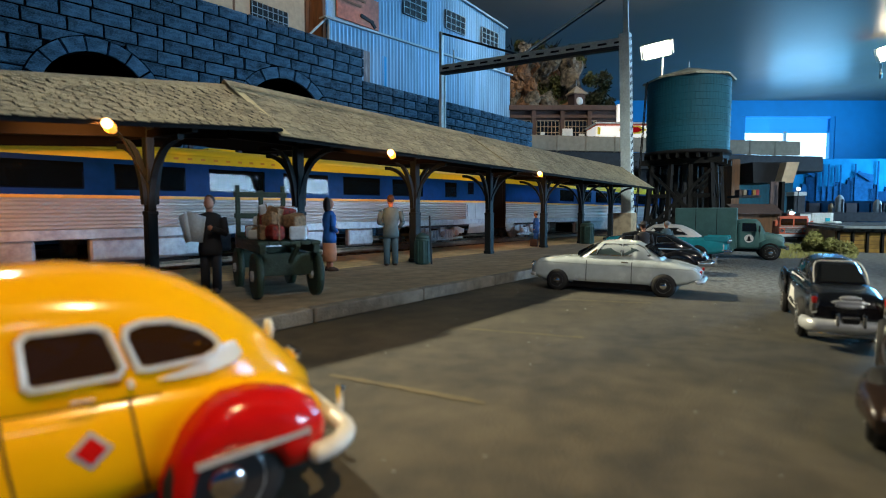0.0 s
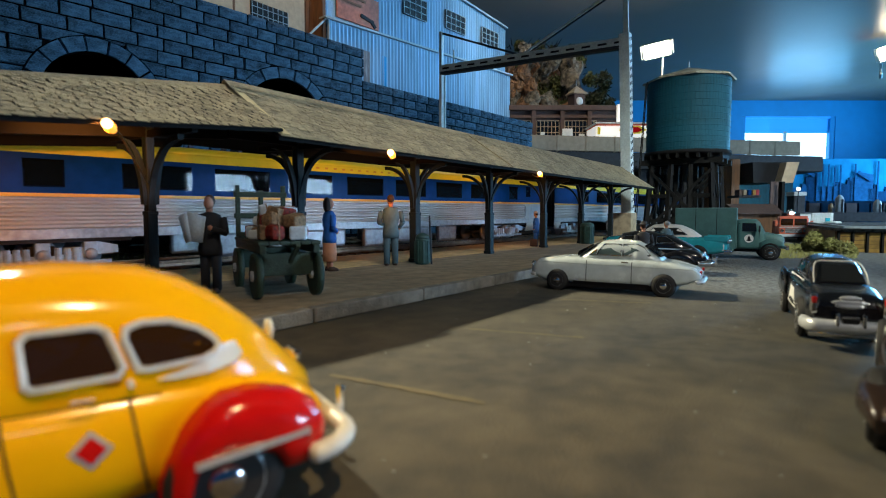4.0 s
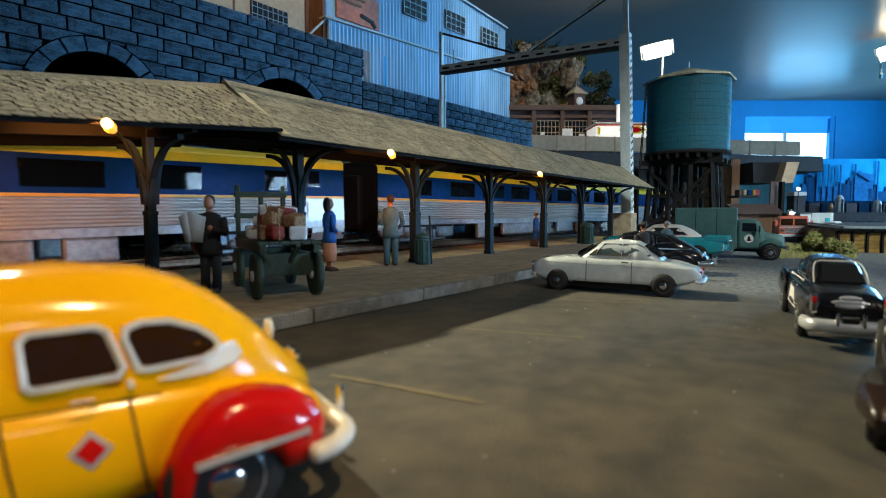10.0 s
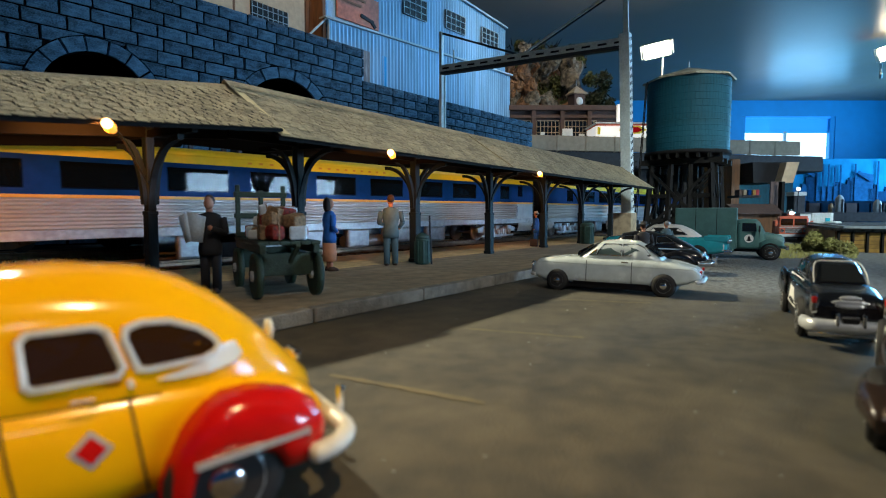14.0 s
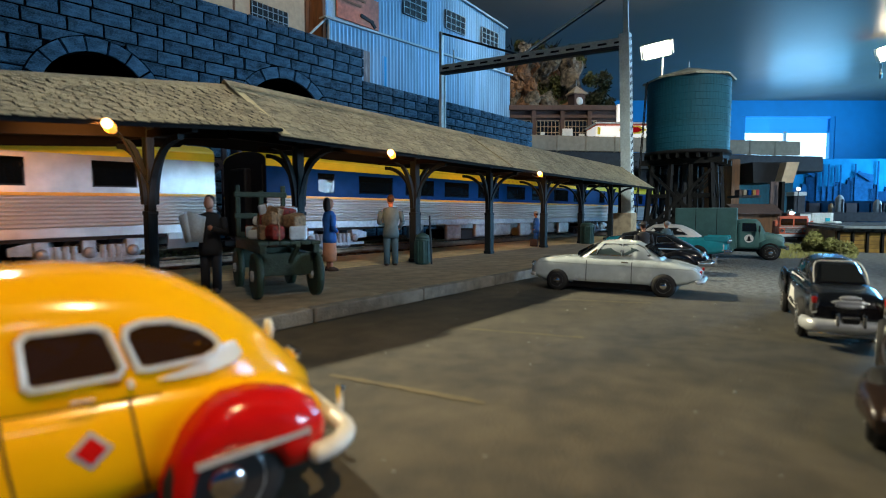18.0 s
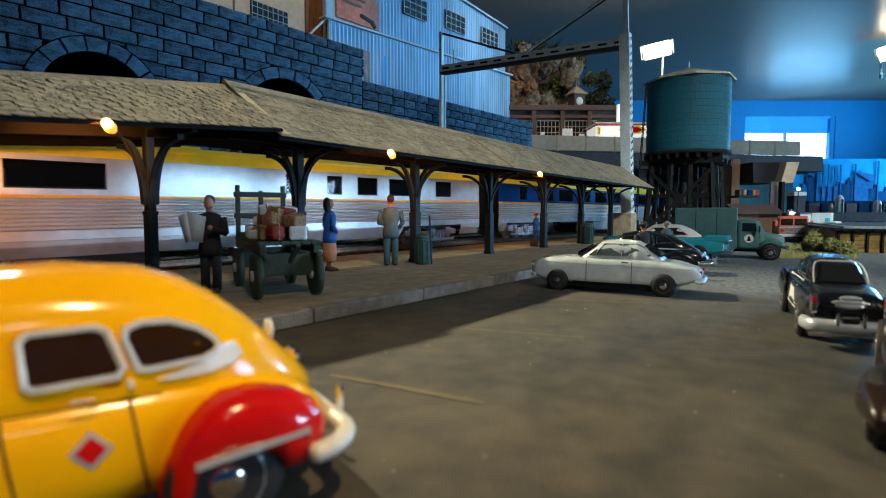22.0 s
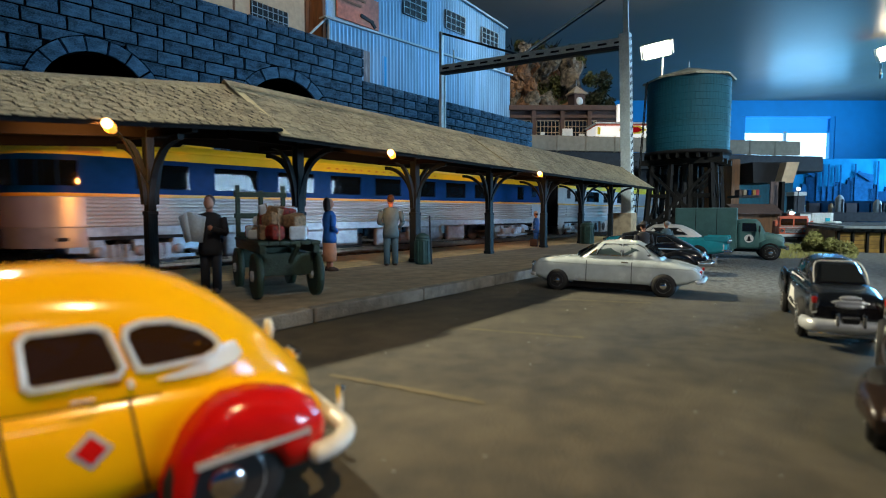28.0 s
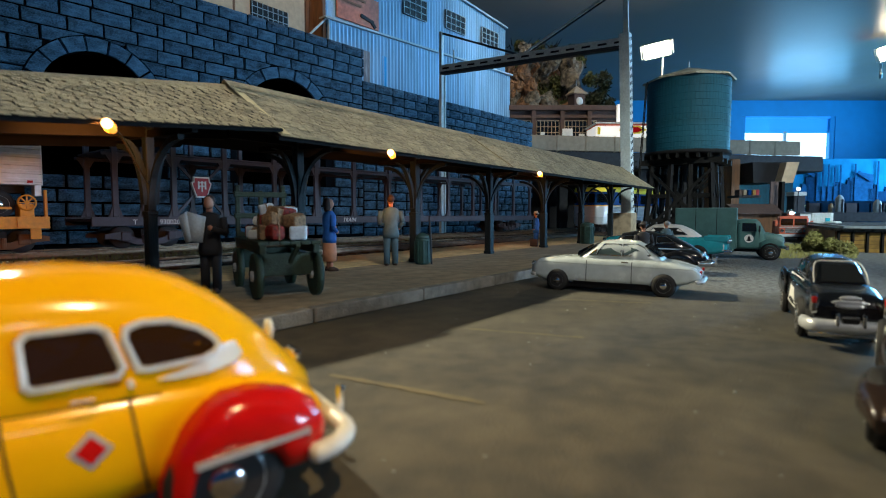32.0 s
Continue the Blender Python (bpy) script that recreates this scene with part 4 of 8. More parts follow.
for a in (-1.9, 0, 1.9):
    for s_ in (-1, 1):
        part("cross_brace", nbeam((a * 1.1 - 0.2, -2.35 * s_, 0.7), (a * 1.02 - 0.2, 2.2 * s_, 5.0), 0.08, 0.2), M_DARKWOOD, tw)
    for z in (1.4, 3.2):
        part("girt", nbox(a * 1.1 - 0.08, a * 1.1 + 0.08, -2.45, 2.45, z - 0.12, z + 0.12), M_DARKWOOD, tw)
for b in (-2.3, 2.3):
    for s_ in (-1, 1):
        part("cross_brace", nbeam((-2.15 * s_, b, 0.7), (1.95 * s_, b * 0.95, 5.0), 0.2, 0.08), M_DARKWOOD, tw)
for k in range(14):
    z = 0.5 + k * 0.4
    part("ladder_rung", nrod((-2.9, 3.0, z), (-2.3, 3.3, z), 0.035, seg=6), M_DARKWOOD, tw)
for q in ((-2.9, 3.0), (-2.3, 3.3)):
    part("ladder_rail", nbeam((q[0], q[1], 0), (q[0] * 0.9, q[1] * 0.8, 11.3), 0.07, 0.07), M_DARKWOOD, tw)
part("feed_pipe", nrod((0, 0, 0), (0, 0, 6.1), 0.28), M_GIRDER, tw)

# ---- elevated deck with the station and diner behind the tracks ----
def V(px, away):
    """Side offset, in the room's axes, of a line of sight."""
    return (px - 784) / 950 * away


def view_part(name, bm, material, parent, label=""):
    return part(name, room(bm), material, parent, label)


dk = empty("road_deck", Matrix(), "elevated concrete road deck on dark girders", "bridge", kind="structure")
DW = 58.0
xs = np.linspace(V(880, DW), V(1440, 66), 13)
for i in range(12):
    a, b = xs[i], xs[i + 1]
    d0, d1 = DW + i * 0.55, DW + (i + 1) * 0.55
    if a > V(1395, 65):
        continue
    q = [(a + 0.03, d0), (b - 0.03, d1), (b - 0.03, d1 + 0.5), (a + 0.03, d0 + 0.5)]
    view_part("parapet", prism(q, 8.85, 10.45, axis="z"), M_DECK, dk)
    view_part("pilaster", nbox(a - 0.1, a + 0.1, d0 - 0.06, d0 + 0.4, 8.75, 10.5, 0.02), M_DECK, dk)
for i in range(12):
    a, b = xs[i], xs[i + 1]
    d0, d1 = DW + i * 0.55, DW + (i + 1) * 0.55
    view_part("girder", prism([(a, d0 + 0.3), (b, d1 + 0.3), (b, d1 + 12), (a, d0 + 12)], 7.0, 8.8, axis="z"), M_GIRDER, dk)
for px in (930, 1000, 1065, 1140, 1310, 1375):
    a = V(px, 63)
    view_part("pier", nbox(a - 0.5, a + 0.5, 64, 65.4, 0, 7.1, 0.05), M_GIRDER, dk)
# flat black sheets stand in for the shade under the deck
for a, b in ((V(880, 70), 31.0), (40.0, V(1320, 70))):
    view_part("abutment", nbox(a, b, 70.5, 71.5, -0.1, 8.8), M_BLACK, dk, "bank under the deck, coloured black as shade")
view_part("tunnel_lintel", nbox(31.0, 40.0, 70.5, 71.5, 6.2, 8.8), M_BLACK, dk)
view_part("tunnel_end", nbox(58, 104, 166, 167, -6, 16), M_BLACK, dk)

stn = empty("station_building", Matrix(), "long brown station building with paned windows on the deck", "building")
SD = 66.0
view_part("wall", nbox(V(900, SD), V(1100, SD), SD + 0.2, SD + 6, 9, 14.6), M_STATION, stn)
view_part("cornice", nbox(V(895, SD), V(1104, SD), SD - 0.5, SD + 6.4, 14.4, 15.0, 0.08), M_STATION, stn)
view_part("cornice", nbox(V(898, SD), V(1101, SD), SD - 0.2, SD + 6.2, 13.5, 13.8, 0.05), M_STATION, stn)
for a, b in ((902, 937), (948, 987), (997, 1035), (1043, 1052)):
    w_ = view_part("window", nbox(V(a, SD), V(b, SD), SD + 0.06, SD + 0.19, 10.4, 13.2), M_CARGLASS, stn)
    n = max(2, int((b - a) / 6))
    for i in range(n + 1):
        xx = V(a + (b - a) * i / n, SD)
        view_part("glazing_bar", nbox(xx - 0.035, xx + 0.035, SD - 0.02, SD + 0.08, 10.4, 13.2), M_DECK, w_)
    for k in range(5):
        z = 10.4 + 0.7 * k
        view_part("glazing_bar", nbox(V(a, SD), V(b, SD), SD - 0.04, SD + 0.06, z - 0.035, z + 0.035), M_DECK, w_)
for px in (942, 992, 1039):
    view_part("pilaster", nbox(V(px, SD) - 0.25, V(px, SD) + 0.25, SD - 0.3, SD + 0.3, 9, 14.5, 0.04), M_STATION, stn)
for a, b, z0, z1 in ((993, 1011, 10.3, 11.8), (955, 962, 10.6, 11.4), (1022, 1032, 10.4, 11.2)):
    sg = view_part("notice_board", nbox(V(a, 63), V(b, 63), 63, 63.15, z0, z1, 0.03), M_WHITE, None)
    tagged(sg, "small bright notice board on the deck", "sign", "notice boards")
dn = empty("diner", Matrix(), "white roadside diner with red trim and lit sign", "building")
DD = 61.5
# the front wall glows by itself; its lit look is put into the material
view_part("wall", nbox(V(1051, DD), V(1150, DD), DD, DD + 4, 10.4, 11.9, 0.15), M_DINERGLOW, dn, "white diner front, brightness added as glow")
view_part("trim", nbox(V(1052, DD), V(1152, DD), DD - 0.2, DD + 4.2, 11.9, 12.08, 0.05), M_FIRERED, dn)
view_part("roof", nbox(V(1049, DD), V(1153, DD), DD - 0.3, DD + 4.3, 12.07, 12.22, 0.05), M_WHITE, dn)
for a, b, m_ in ((1091, 1140, M_YELLOW), (1099, 1132, M_RED)):
    em = prism([(V(a, DD), 11.4), (V((a * 3 + b) / 4, DD), 11.4 + (b - a) * 0.009), (V((a + 3 * b) / 4, DD), 11.4 + (b - a) * 0.009), (V(b, DD), 11.4), (V((a + 3 * b) / 4, DD), 11.4 - (b - a) * 0.009), (V((a * 3 + b) / 4, DD), 11.4 - (b - a) * 0.009)], DD - 0.12 - (0.08 if a > 1092 else 0), DD)
    view_part("emblem", em, m_, dn)
for px in (1054, 1144):
    view_part("emblem", nbox(V(px, DD), V(px + 5, DD), DD - 0.1, DD, 10.9, 11.7), M_YELLOW, dn)
ct = empty("clock_tower", Matrix(), "small square clock tower with pointed roof", "tower")
CD = 72.0
cx_, cy_ = V(1020, CD), CD + 1.2


def tower_ring(r, z):
    return [(cx_ + r * math.cos(q), cy_ + r * math.sin(q), z) for q in (-2.0, -0.43, 1.14, 2.71)]


view_part("shaft", loft([tower_ring(1.15, 13.5), tower_ring(1.1, 17.9)], smooth=False), M_STATION, ct)
view_part("eave", loft([tower_ring(1.5, 17.85), tower_ring(1.5, 18.0)], smooth=False), M_DECK, ct)
view_part("roof", loft([tower_ring(1.5, 18.0), tower_ring(0.1, 19.0)], smooth=False), M_DECK, ct, "pale pointed roof")
view_part("spire", nrod((cx_, cy_, 18.9), (cx_ - 0.05, cy_, 19.9), 0.1, 0.02), M_GALV, ct)
fq = -1.215
face = lathe([(0.01, -0.05), (0.52, -0.05), (0.52, 0.0), (0.01, 0)], 20, axis="x")
face.transform(Matrix.Translation((cx_ + 0.84 * math.cos(fq), cy_ + 0.84 * math.sin(fq), 16.9)) @ Matrix.Rotation(fq, 4, "Z"))
view_part("clock_face", face, M_CONTAINER, ct, "pale round clock face")
lit = view_part("lit_sign", nbox(V(1088, 63), V(1100, 63), 63, 63.4, 12.6, 14.6, 0.1), M_DINERGLOW, None)
tagged(lit, "bright upright lit sign above the diner", "sign")

# ---- rock hill ----
HD = 84.0
hl = bmesh.new()
nu, nv = 90, 70
prof = [(880, 24.5), (900, 27.0), (915, 27.6), (940, 27.0), (965, 26.6), (985, 26.6), (1005, 26.2), (1030, 24.4), (1060, 20.5), (1080, 18), (1100, 15.8), (1125, 14.5)]
vs = []
for i in range(nu + 1):
    px = 880 + (1125 - 880) * i / nu
    top = lerp(prof, px)
    col = []
    for j in range(nv + 1):
        v = j / nv
        away = HD - 3 + 9 * v ** 1.5
        p = Vector((V(px, HD), away, 6 + (top - 6) * v))
        n = noise.fractal(p * 0.33, 0.8, 2.1, 7)
        n2 = abs(noise.noise(p * Vector((0.5, 0.5, 0.22)) * 1.3)) + 0.5 * abs(noise.noise(p * Vector((1.2, 1.2, 0.6)) * 1.6))
        p.y += -2.8 * n + 3.2 * n2
        p.z += 0.9 * n * v + 0.35 * noise.noise(p * 1.5) * v
        col.append(hl.verts.new(p))
    vs.append(col)
for i in range(nu):
    for j in range(nv):
        hl.faces.new((vs[i][j], vs[i + 1][j], vs[i + 1][j + 1], vs[i][j + 1]))
hill = empty("rock_hill", Matrix(), "craggy brown and grey rock hill with scrub", "hill")
view_part("rock_face", hl, M_ROCK, hill)
rs = random.Random(31)
for mm, nm, spots, count in ((M_ROCK, "brown crags", ((893, 12.5), (900, 16), (915, 14), (930, 17), (950, 14), (905, 20), (925, 22), (945, 20), (985, 15), (1005, 16.5), (1030, 15), (890, 23)), 34),
                             (M_ROCKGREY, "grey rock outcrops", ((935, 24.5), (955, 23), (970, 18.5), (1000, 22.5), (1012, 20), (1018, 22.5), (975, 24), (1008, 24.5), (898, 18.5), (940, 18), (1035, 18.5)), 28)):
    bm = bmesh.new()
    for k in range(count):
        px, z = spots[k % len(spots)]
        px += rs.uniform(-9, 9)
        m_ = Matrix.Translation((V(px, HD - 5), HD - 3.6 + rs.uniform(-1.2, 1.6), z + rs.uniform(-1, 1))) @ Matrix.Rotation(rs.uniform(-0.5, 0.5), 4, "Y")
        q = bmesh.ops.create_icosphere(bm, subdivisions=3, radius=rs.uniform(0.5, 1.25), matrix=m_ @ Matrix.Diagonal((0.9, 0.8, rs.uniform(1.1, 1.9), 1)))
        for v in q["verts"]:
            n = noise.noise(v.co * 0.7) + 0.5 * noise.noise(v.co * 1.7) + 0.35 * abs(noise.noise(v.co * 3.6))
            v.co += Vector((0.5 * n, -1.1 * abs(n), 0.4 * n))
    view_part("boulders", bm, mm, hill, nm)


def leaf_cloud(centres, seed, leaf=0.22, per=120):
    """Many small leaves round the given (x, y, z, radius)."""
    rs = random.Random(seed)
    bm = bmesh.new()
    for x, y, z, r in centres:
        for k in range(per):
            d = Vector((rs.gauss(0, 1), rs.gauss(0, 1), rs.gauss(0, 0.8))).normalized() * r * rs.uniform(0.45, 1.08)
            c = Vector((x, y, z)) + d
            u = Vector((rs.uniform(-1, 1), rs.uniform(-1, 1), rs.uniform(-1, 1))).normalized() * leaf * rs.uniform(0.6, 1.4)
            w = u.cross(Vector((rs.uniform(-1, 1), rs.uniform(-1, 1), rs.uniform(-1, 1)))).normalized() * leaf * 0.55
            bm.faces.new([bm.verts.new(p) for p in (c - u, c + w, c + u, c - w)])
    return bm


SCR = [(V(px, HD - 4), HD - 3 + rs.uniform(-1, 1), z, r) for px, z, r in ((962, 20.8, 1.3), (972, 19.8, 1.4), (980, 21.4, 1.1), (992, 25.4, 1.0), (1008, 25.6, 1.2), (978, 26.0, 0.9), (918, 26.6, 0.8), (950, 19.5, 1.0), (988, 20.4, 1.0), (935, 26.4, 0.9), (950, 26.3, 0.8), (1022, 24.4, 0.9), (1040, 21.5, 1.1), (1000, 18.2, 0.8), (912, 24.6, 0.7))]
view_part("scrub", leaf_cloud(SCR, 4, 0.34, 200), M_LEAF, hill, "olive green scrub")["kind"] = "stuff"
deadwood = bmesh.new()
for k in range(46):
    px = rs.uniform(890, 1035)
    x, z = V(px, HD - 3), lerp(prof, px) + rs.uniform(-1.2, 0.1)
    rod(deadwood, (x, HD - 3, z), (x + rs.uniform(-1.3, 1.3), HD - 3 + rs.uniform(-0.5, 0.5), z + rs.uniform(0.3, 1.5)), 0.09, 0.02, 5)
view_part("twigs", deadwood, M_DARKWOOD, hill, "bare dark branches along the crest")["kind"] = "stuff"
for k, (px, z0, h, w) in enumerate(((1058, 13, 8.0, 1.9), (1050, 13, 5.4, 1.4), (1072, 13, 5.2, 1.7), (1085, 13, 3.6, 1.4))):
    tr = empty("tree", Matrix(), "dark green bushy tree on the hill", "tree", "hill trees")
    a = V(px, 76)
    view_part("trunk", nrod((a, 76 + k * 0.6, 9), (a + 0.2, 76 + k * 0.6, z0 + h * 0.75), 0.22, 0.06, 7), M_DARKWOOD, tr)
    rr = random.Random(k)
    cs = [(a + rr.uniform(-1, 1) * w * (1 - u * 0.7), 76 + k * 0.6 + rr.uniform(-1, 1), z0 + h * u, w * rr.uniform(0.35, 0.6)) for u in np.linspace(0.05, 0.98, 15)]
    view_part("crown", leaf_cloud(cs, 60 + k, 0.3, 110), M_LEAFDARK, tr)
# ---- vehicles ----


def shell(xs, half, low, high, n=4.0, tum=0.0, seg=28, bm=None):
    """A rounded hull: half width, lower and upper height are tables over x; tum draws the sides in towards the top."""
    rings = []
    for x in xs:
        w, z0, z1 = lerp(half, x), lerp(low, x), lerp(high, x)
        zc, h = (z0 + z1) / 2, max(0.01, (z1 - z0) / 2)
        ring = []
        for i in range(seg):
            a = 2 * math.pi * (i + 0.5) / seg
            c, s_ = math.cos(a), math.sin(a)
            y = w * math.copysign(abs(c) ** (2 / n), c)
            z = math.copysign(abs(s_) ** (2 / n), s_)
            y *= 1 - tum * max(0, (z + 1) / 2)
            ring.append((x, y, zc + h * z))
        rings.append(ring)
    return loft(rings, bm)


def hull_y(x, z, half, low, high, n, tum):
    w, z0, z1 = lerp(half, x), lerp(low, x), lerp(high, x)
    zc, h = (z0 + z1) / 2, max(0.01, (z1 - z0) / 2)
    k = min(0.999, abs((z - zc) / h))
    return w * (1 - k ** n) ** (1 / n) * (1 - tum * max(0, ((z - zc) / h + 1) / 2))


def panel(pts, side, hull, out=0.012, thick=0.03):
    """A thin plate of (x, z) points that follows the hull's side."""
    bm = bmesh.new()
    c = (sum(p[0] for p in pts) / len(pts), sum(p[1] for p in pts) / len(pts))
    a = [bm.verts.new((x, side * (hull_y(x, z, *hull) + out), z)) for x, z in pts]
    b = [bm.verts.new((x, side * (hull_y(x, z, *hull) + out - thick), z)) for x, z in pts]
    n = len(pts)
    ca = bm.verts.new((c[0], side * (hull_y(c[0], c[1], *hull) + out), c[1]))
    for i in range(n):
        j = (i + 1) % n
        bm.faces.new((a[i], a[j], ca))
        bm.faces.new((a[i], b[i], b[j], a[j]))
    bm.faces.new(b)
    bmesh.ops.recalc_face_normals(bm, faces=bm.faces)
    return bm


def outline(pts, side, hull, w=0.03, out=0.02):
    """A raised frame along a closed row of (x, z) points on the hull's side."""
    bm = bmesh.new()
    P = [Vector((x, side * (hull_y(x, z, *hull) + out), z)) for x, z in pts]
    for a, b in zip(P, P[1:] + P[:1]):
        beam(bm, a, b + (b - a).normalized() * w * 0.4, w, w)
    return bm


def wheel(thing, x, y, r, w, hub=None, name="wheel"):
    side = 1 if y > 0 else -1
    wh = empty("wheel", T(x, y, r))
    wh.parent = thing
    part("tyre", lathe([(r * 0.62, -w / 2), (r * 0.9, -w / 2), (r, -w * 0.3), (r, w * 0.3), (r * 0.9, w / 2), (r * 0.62, w / 2)], 28, axis="y"), M_TYRE, wh)
    o = side * w * 0.5
    part("rim", lathe([(0.01, o - side * 0.04), (r * 0.3, o - side * 0.02), (r * 0.52, o - side * 0.035), (r * 0.64, o + side * 0.004), (r * 0.66, o - side * 0.05), (0.01, o - side * 0.08)], 24, axis="y"), hub or M_HUB, wh)
    part("hubcap", lathe([(0.01, o + side * 0.03), (r * 0.24, o + side * 0.022), (r * 0.4, o - side * 0.015), (0.01, o - side * 0.05)], 16, axis="y"), M_CHROME, wh)
    return wh


def arch(thing, x, y, r, material=None):
    """The dark wheel opening behind a wheel."""
    side = 1 if y > 0 else -1
    part("wheel_arch", lathe([(r * 0.8, y), (r, y), (r, y - side * 0.14), (r * 0.8, y - side * 0.14), (r * 0.8, y)], 24, axis="y", c=(x, 0, r / 1.09)), M_BLACK, thing)


def tube(bm, pts, r, seg=8):
    """A round bar along a row of points, eased through them."""
    if len(pts) > 3:
        p = [Vector(q) for q in pts]
        p = [p[0] * 2 - p[1]] + p + [p[-1] * 2 - p[-2]]
        pts = []
        for a, b, c, d in zip(p, p[1:], p[2:], p[3:]):
            for t in (0, 0.25, 0.5, 0.75):
                pts.append(0.5 * (2 * b + (c - a) * t + (2 * a - 5 * b + 4 * c - d) * t * t + (3 * b - a - 3 * c + d) * t ** 3))
        pts.append(p[-2])
    pts = [Vector(q) for q in pts]
    rings = []
    for i, p in enumerate(pts):
        d = (pts[min(i + 1, len(pts) - 1)] - pts[max(i - 1, 0)]).normalized()
        u = d.cross(Vector((0, 0, 1)) if abs(d.z) < 0.9 else Vector((0, 1, 0))).normalized()
        v = d.cross(u)
        for k, q in ((-0.6, 0.6), (0, 1)) if i == 0 else ((0, 1), (0.6, 0.6)) if i == len(pts) - 1 else ((0, 1),):
            rings.append([p + d * (r * k) + (u * math.cos(a) + v * math.sin(a)) * (r * q) for a in np.linspace(0, 2 * math.pi, seg, endpoint=False)])
    return loft(rings, bm)


def seam(side, hull, x0, z0, x1, z1, w=0.012, out=0.004, n=10):
    """A thin strip laid on the hull's side from one (x, z) to another."""
    bm = bmesh.new()
    prev = None
    dx, dz = (w / 2, 0) if abs(z1 - z0) > abs(x1 - x0) else (0, w / 2)
    for i in range(n + 1):
        x, z = x0 + (x1 - x0) * i / n, z0 + (z1 - z0) * i / n
        row = [bm.verts.new((x + k * dx, side * (hull_y(x, z, *hull) + out), z + k * dz)) for k in (-1, 1)]
        if prev:
            bm.faces.new((prev[0], prev[1], row[1], row[0]))
        prev = row
    return bm


# yellow and red taxi beside the camera
taxi = empty("taxi", T(1.96, 3.54, 0, 0, 0, 160), "glossy yellow taxi with red fenders and cream window frames", "car")
XS = [-0.74, -0.71, -0.68, -0.6, -0.45, -0.3, -0.1, 0.1, 0.3, 0.6, 1.0, 1.5, 2.0, 2.4, 2.8, 3.1, 3.25]
tb = ([(-0.74, 0.42), (-0.66, 0.56), (-0.5, 0.66), (-0.1, 0.76), (0.5, 0.78), (2.0, 0.78), (2.8, 0.6), (3.25, 0.4)],
      [(-0.74, 0.42), (-0.6, 0.3), (0, 0.22), (0.6, 0.17), (3.25, 0.2)],
      [(-0.74, 0.55), (-0.66, 0.66), (-0.5, 0.8), (-0.2, 0.95), (0.2, 0.99), (1.8, 0.98), (2.2, 0.95), (2.9, 0.88), (3.25, 0.7)])
HULLB = (*tb, 3.0, 0.03)
part("body", shell(XS, *tb, 3.0, 0.03, 40), M_TAXI, taxi, "glossy yellow body")
tg = ([(-0.72, 0.2), (-0.5, 0.5), (-0.2, 0.66), (0.1, 0.73), (0.5, 0.75), (1.5, 0.75), (2.1, 0.7), (2.3, 0.6)],
      [(-0.72, 0.5), (0, 0.6), (2.3, 0.6)],
      [(-0.72, 0.7), (-0.5, 0.93), (-0.3, 1.14), (-0.1, 1.31), (0.1, 1.43), (0.35, 1.52), (0.8, 1.565), (1.3, 1.55), (1.7, 1.45), (2.0, 1.15), (2.3, 0.95)])
HULLG = (*tg, 3.0, 0.24)
XG = [-0.72, -0.62, -0.5, -0.4, -0.3, -0.2, -0.1, 0.0, 0.1, 0.22, 0.35, 0.55, 0.8, 1.05, 1.3, 1.5, 1.7, 1.85, 2.0, 2.15, 2.3]
part("roof", shell(XG, *tg, 3.0, 0.24, 36), M_TAXI, taxi, "glossy yellow rounded roof")
QW = [(-0.02, 1.08), (0.0, 1.04), (0.08, 1.015), (0.36, 1.0), (0.41, 1.01), (0.47, 1.17), (0.46, 1.23), (0.38, 1.255), (0.24, 1.245), (0.1, 1.19), (0.02, 1.13)]
DW_ = [(0.51, 0.99), (0.87, 0.975), (0.905, 1.0), (0.925, 1.21), (0.89, 1.25), (0.60, 1.255), (0.55, 1.225), (0.48, 1.03)]
FW_ = [(1.12, 0.99), (1.75, 0.99), (1.72, 1.05), (1.5, 1.25), (1.12, 1.27)]
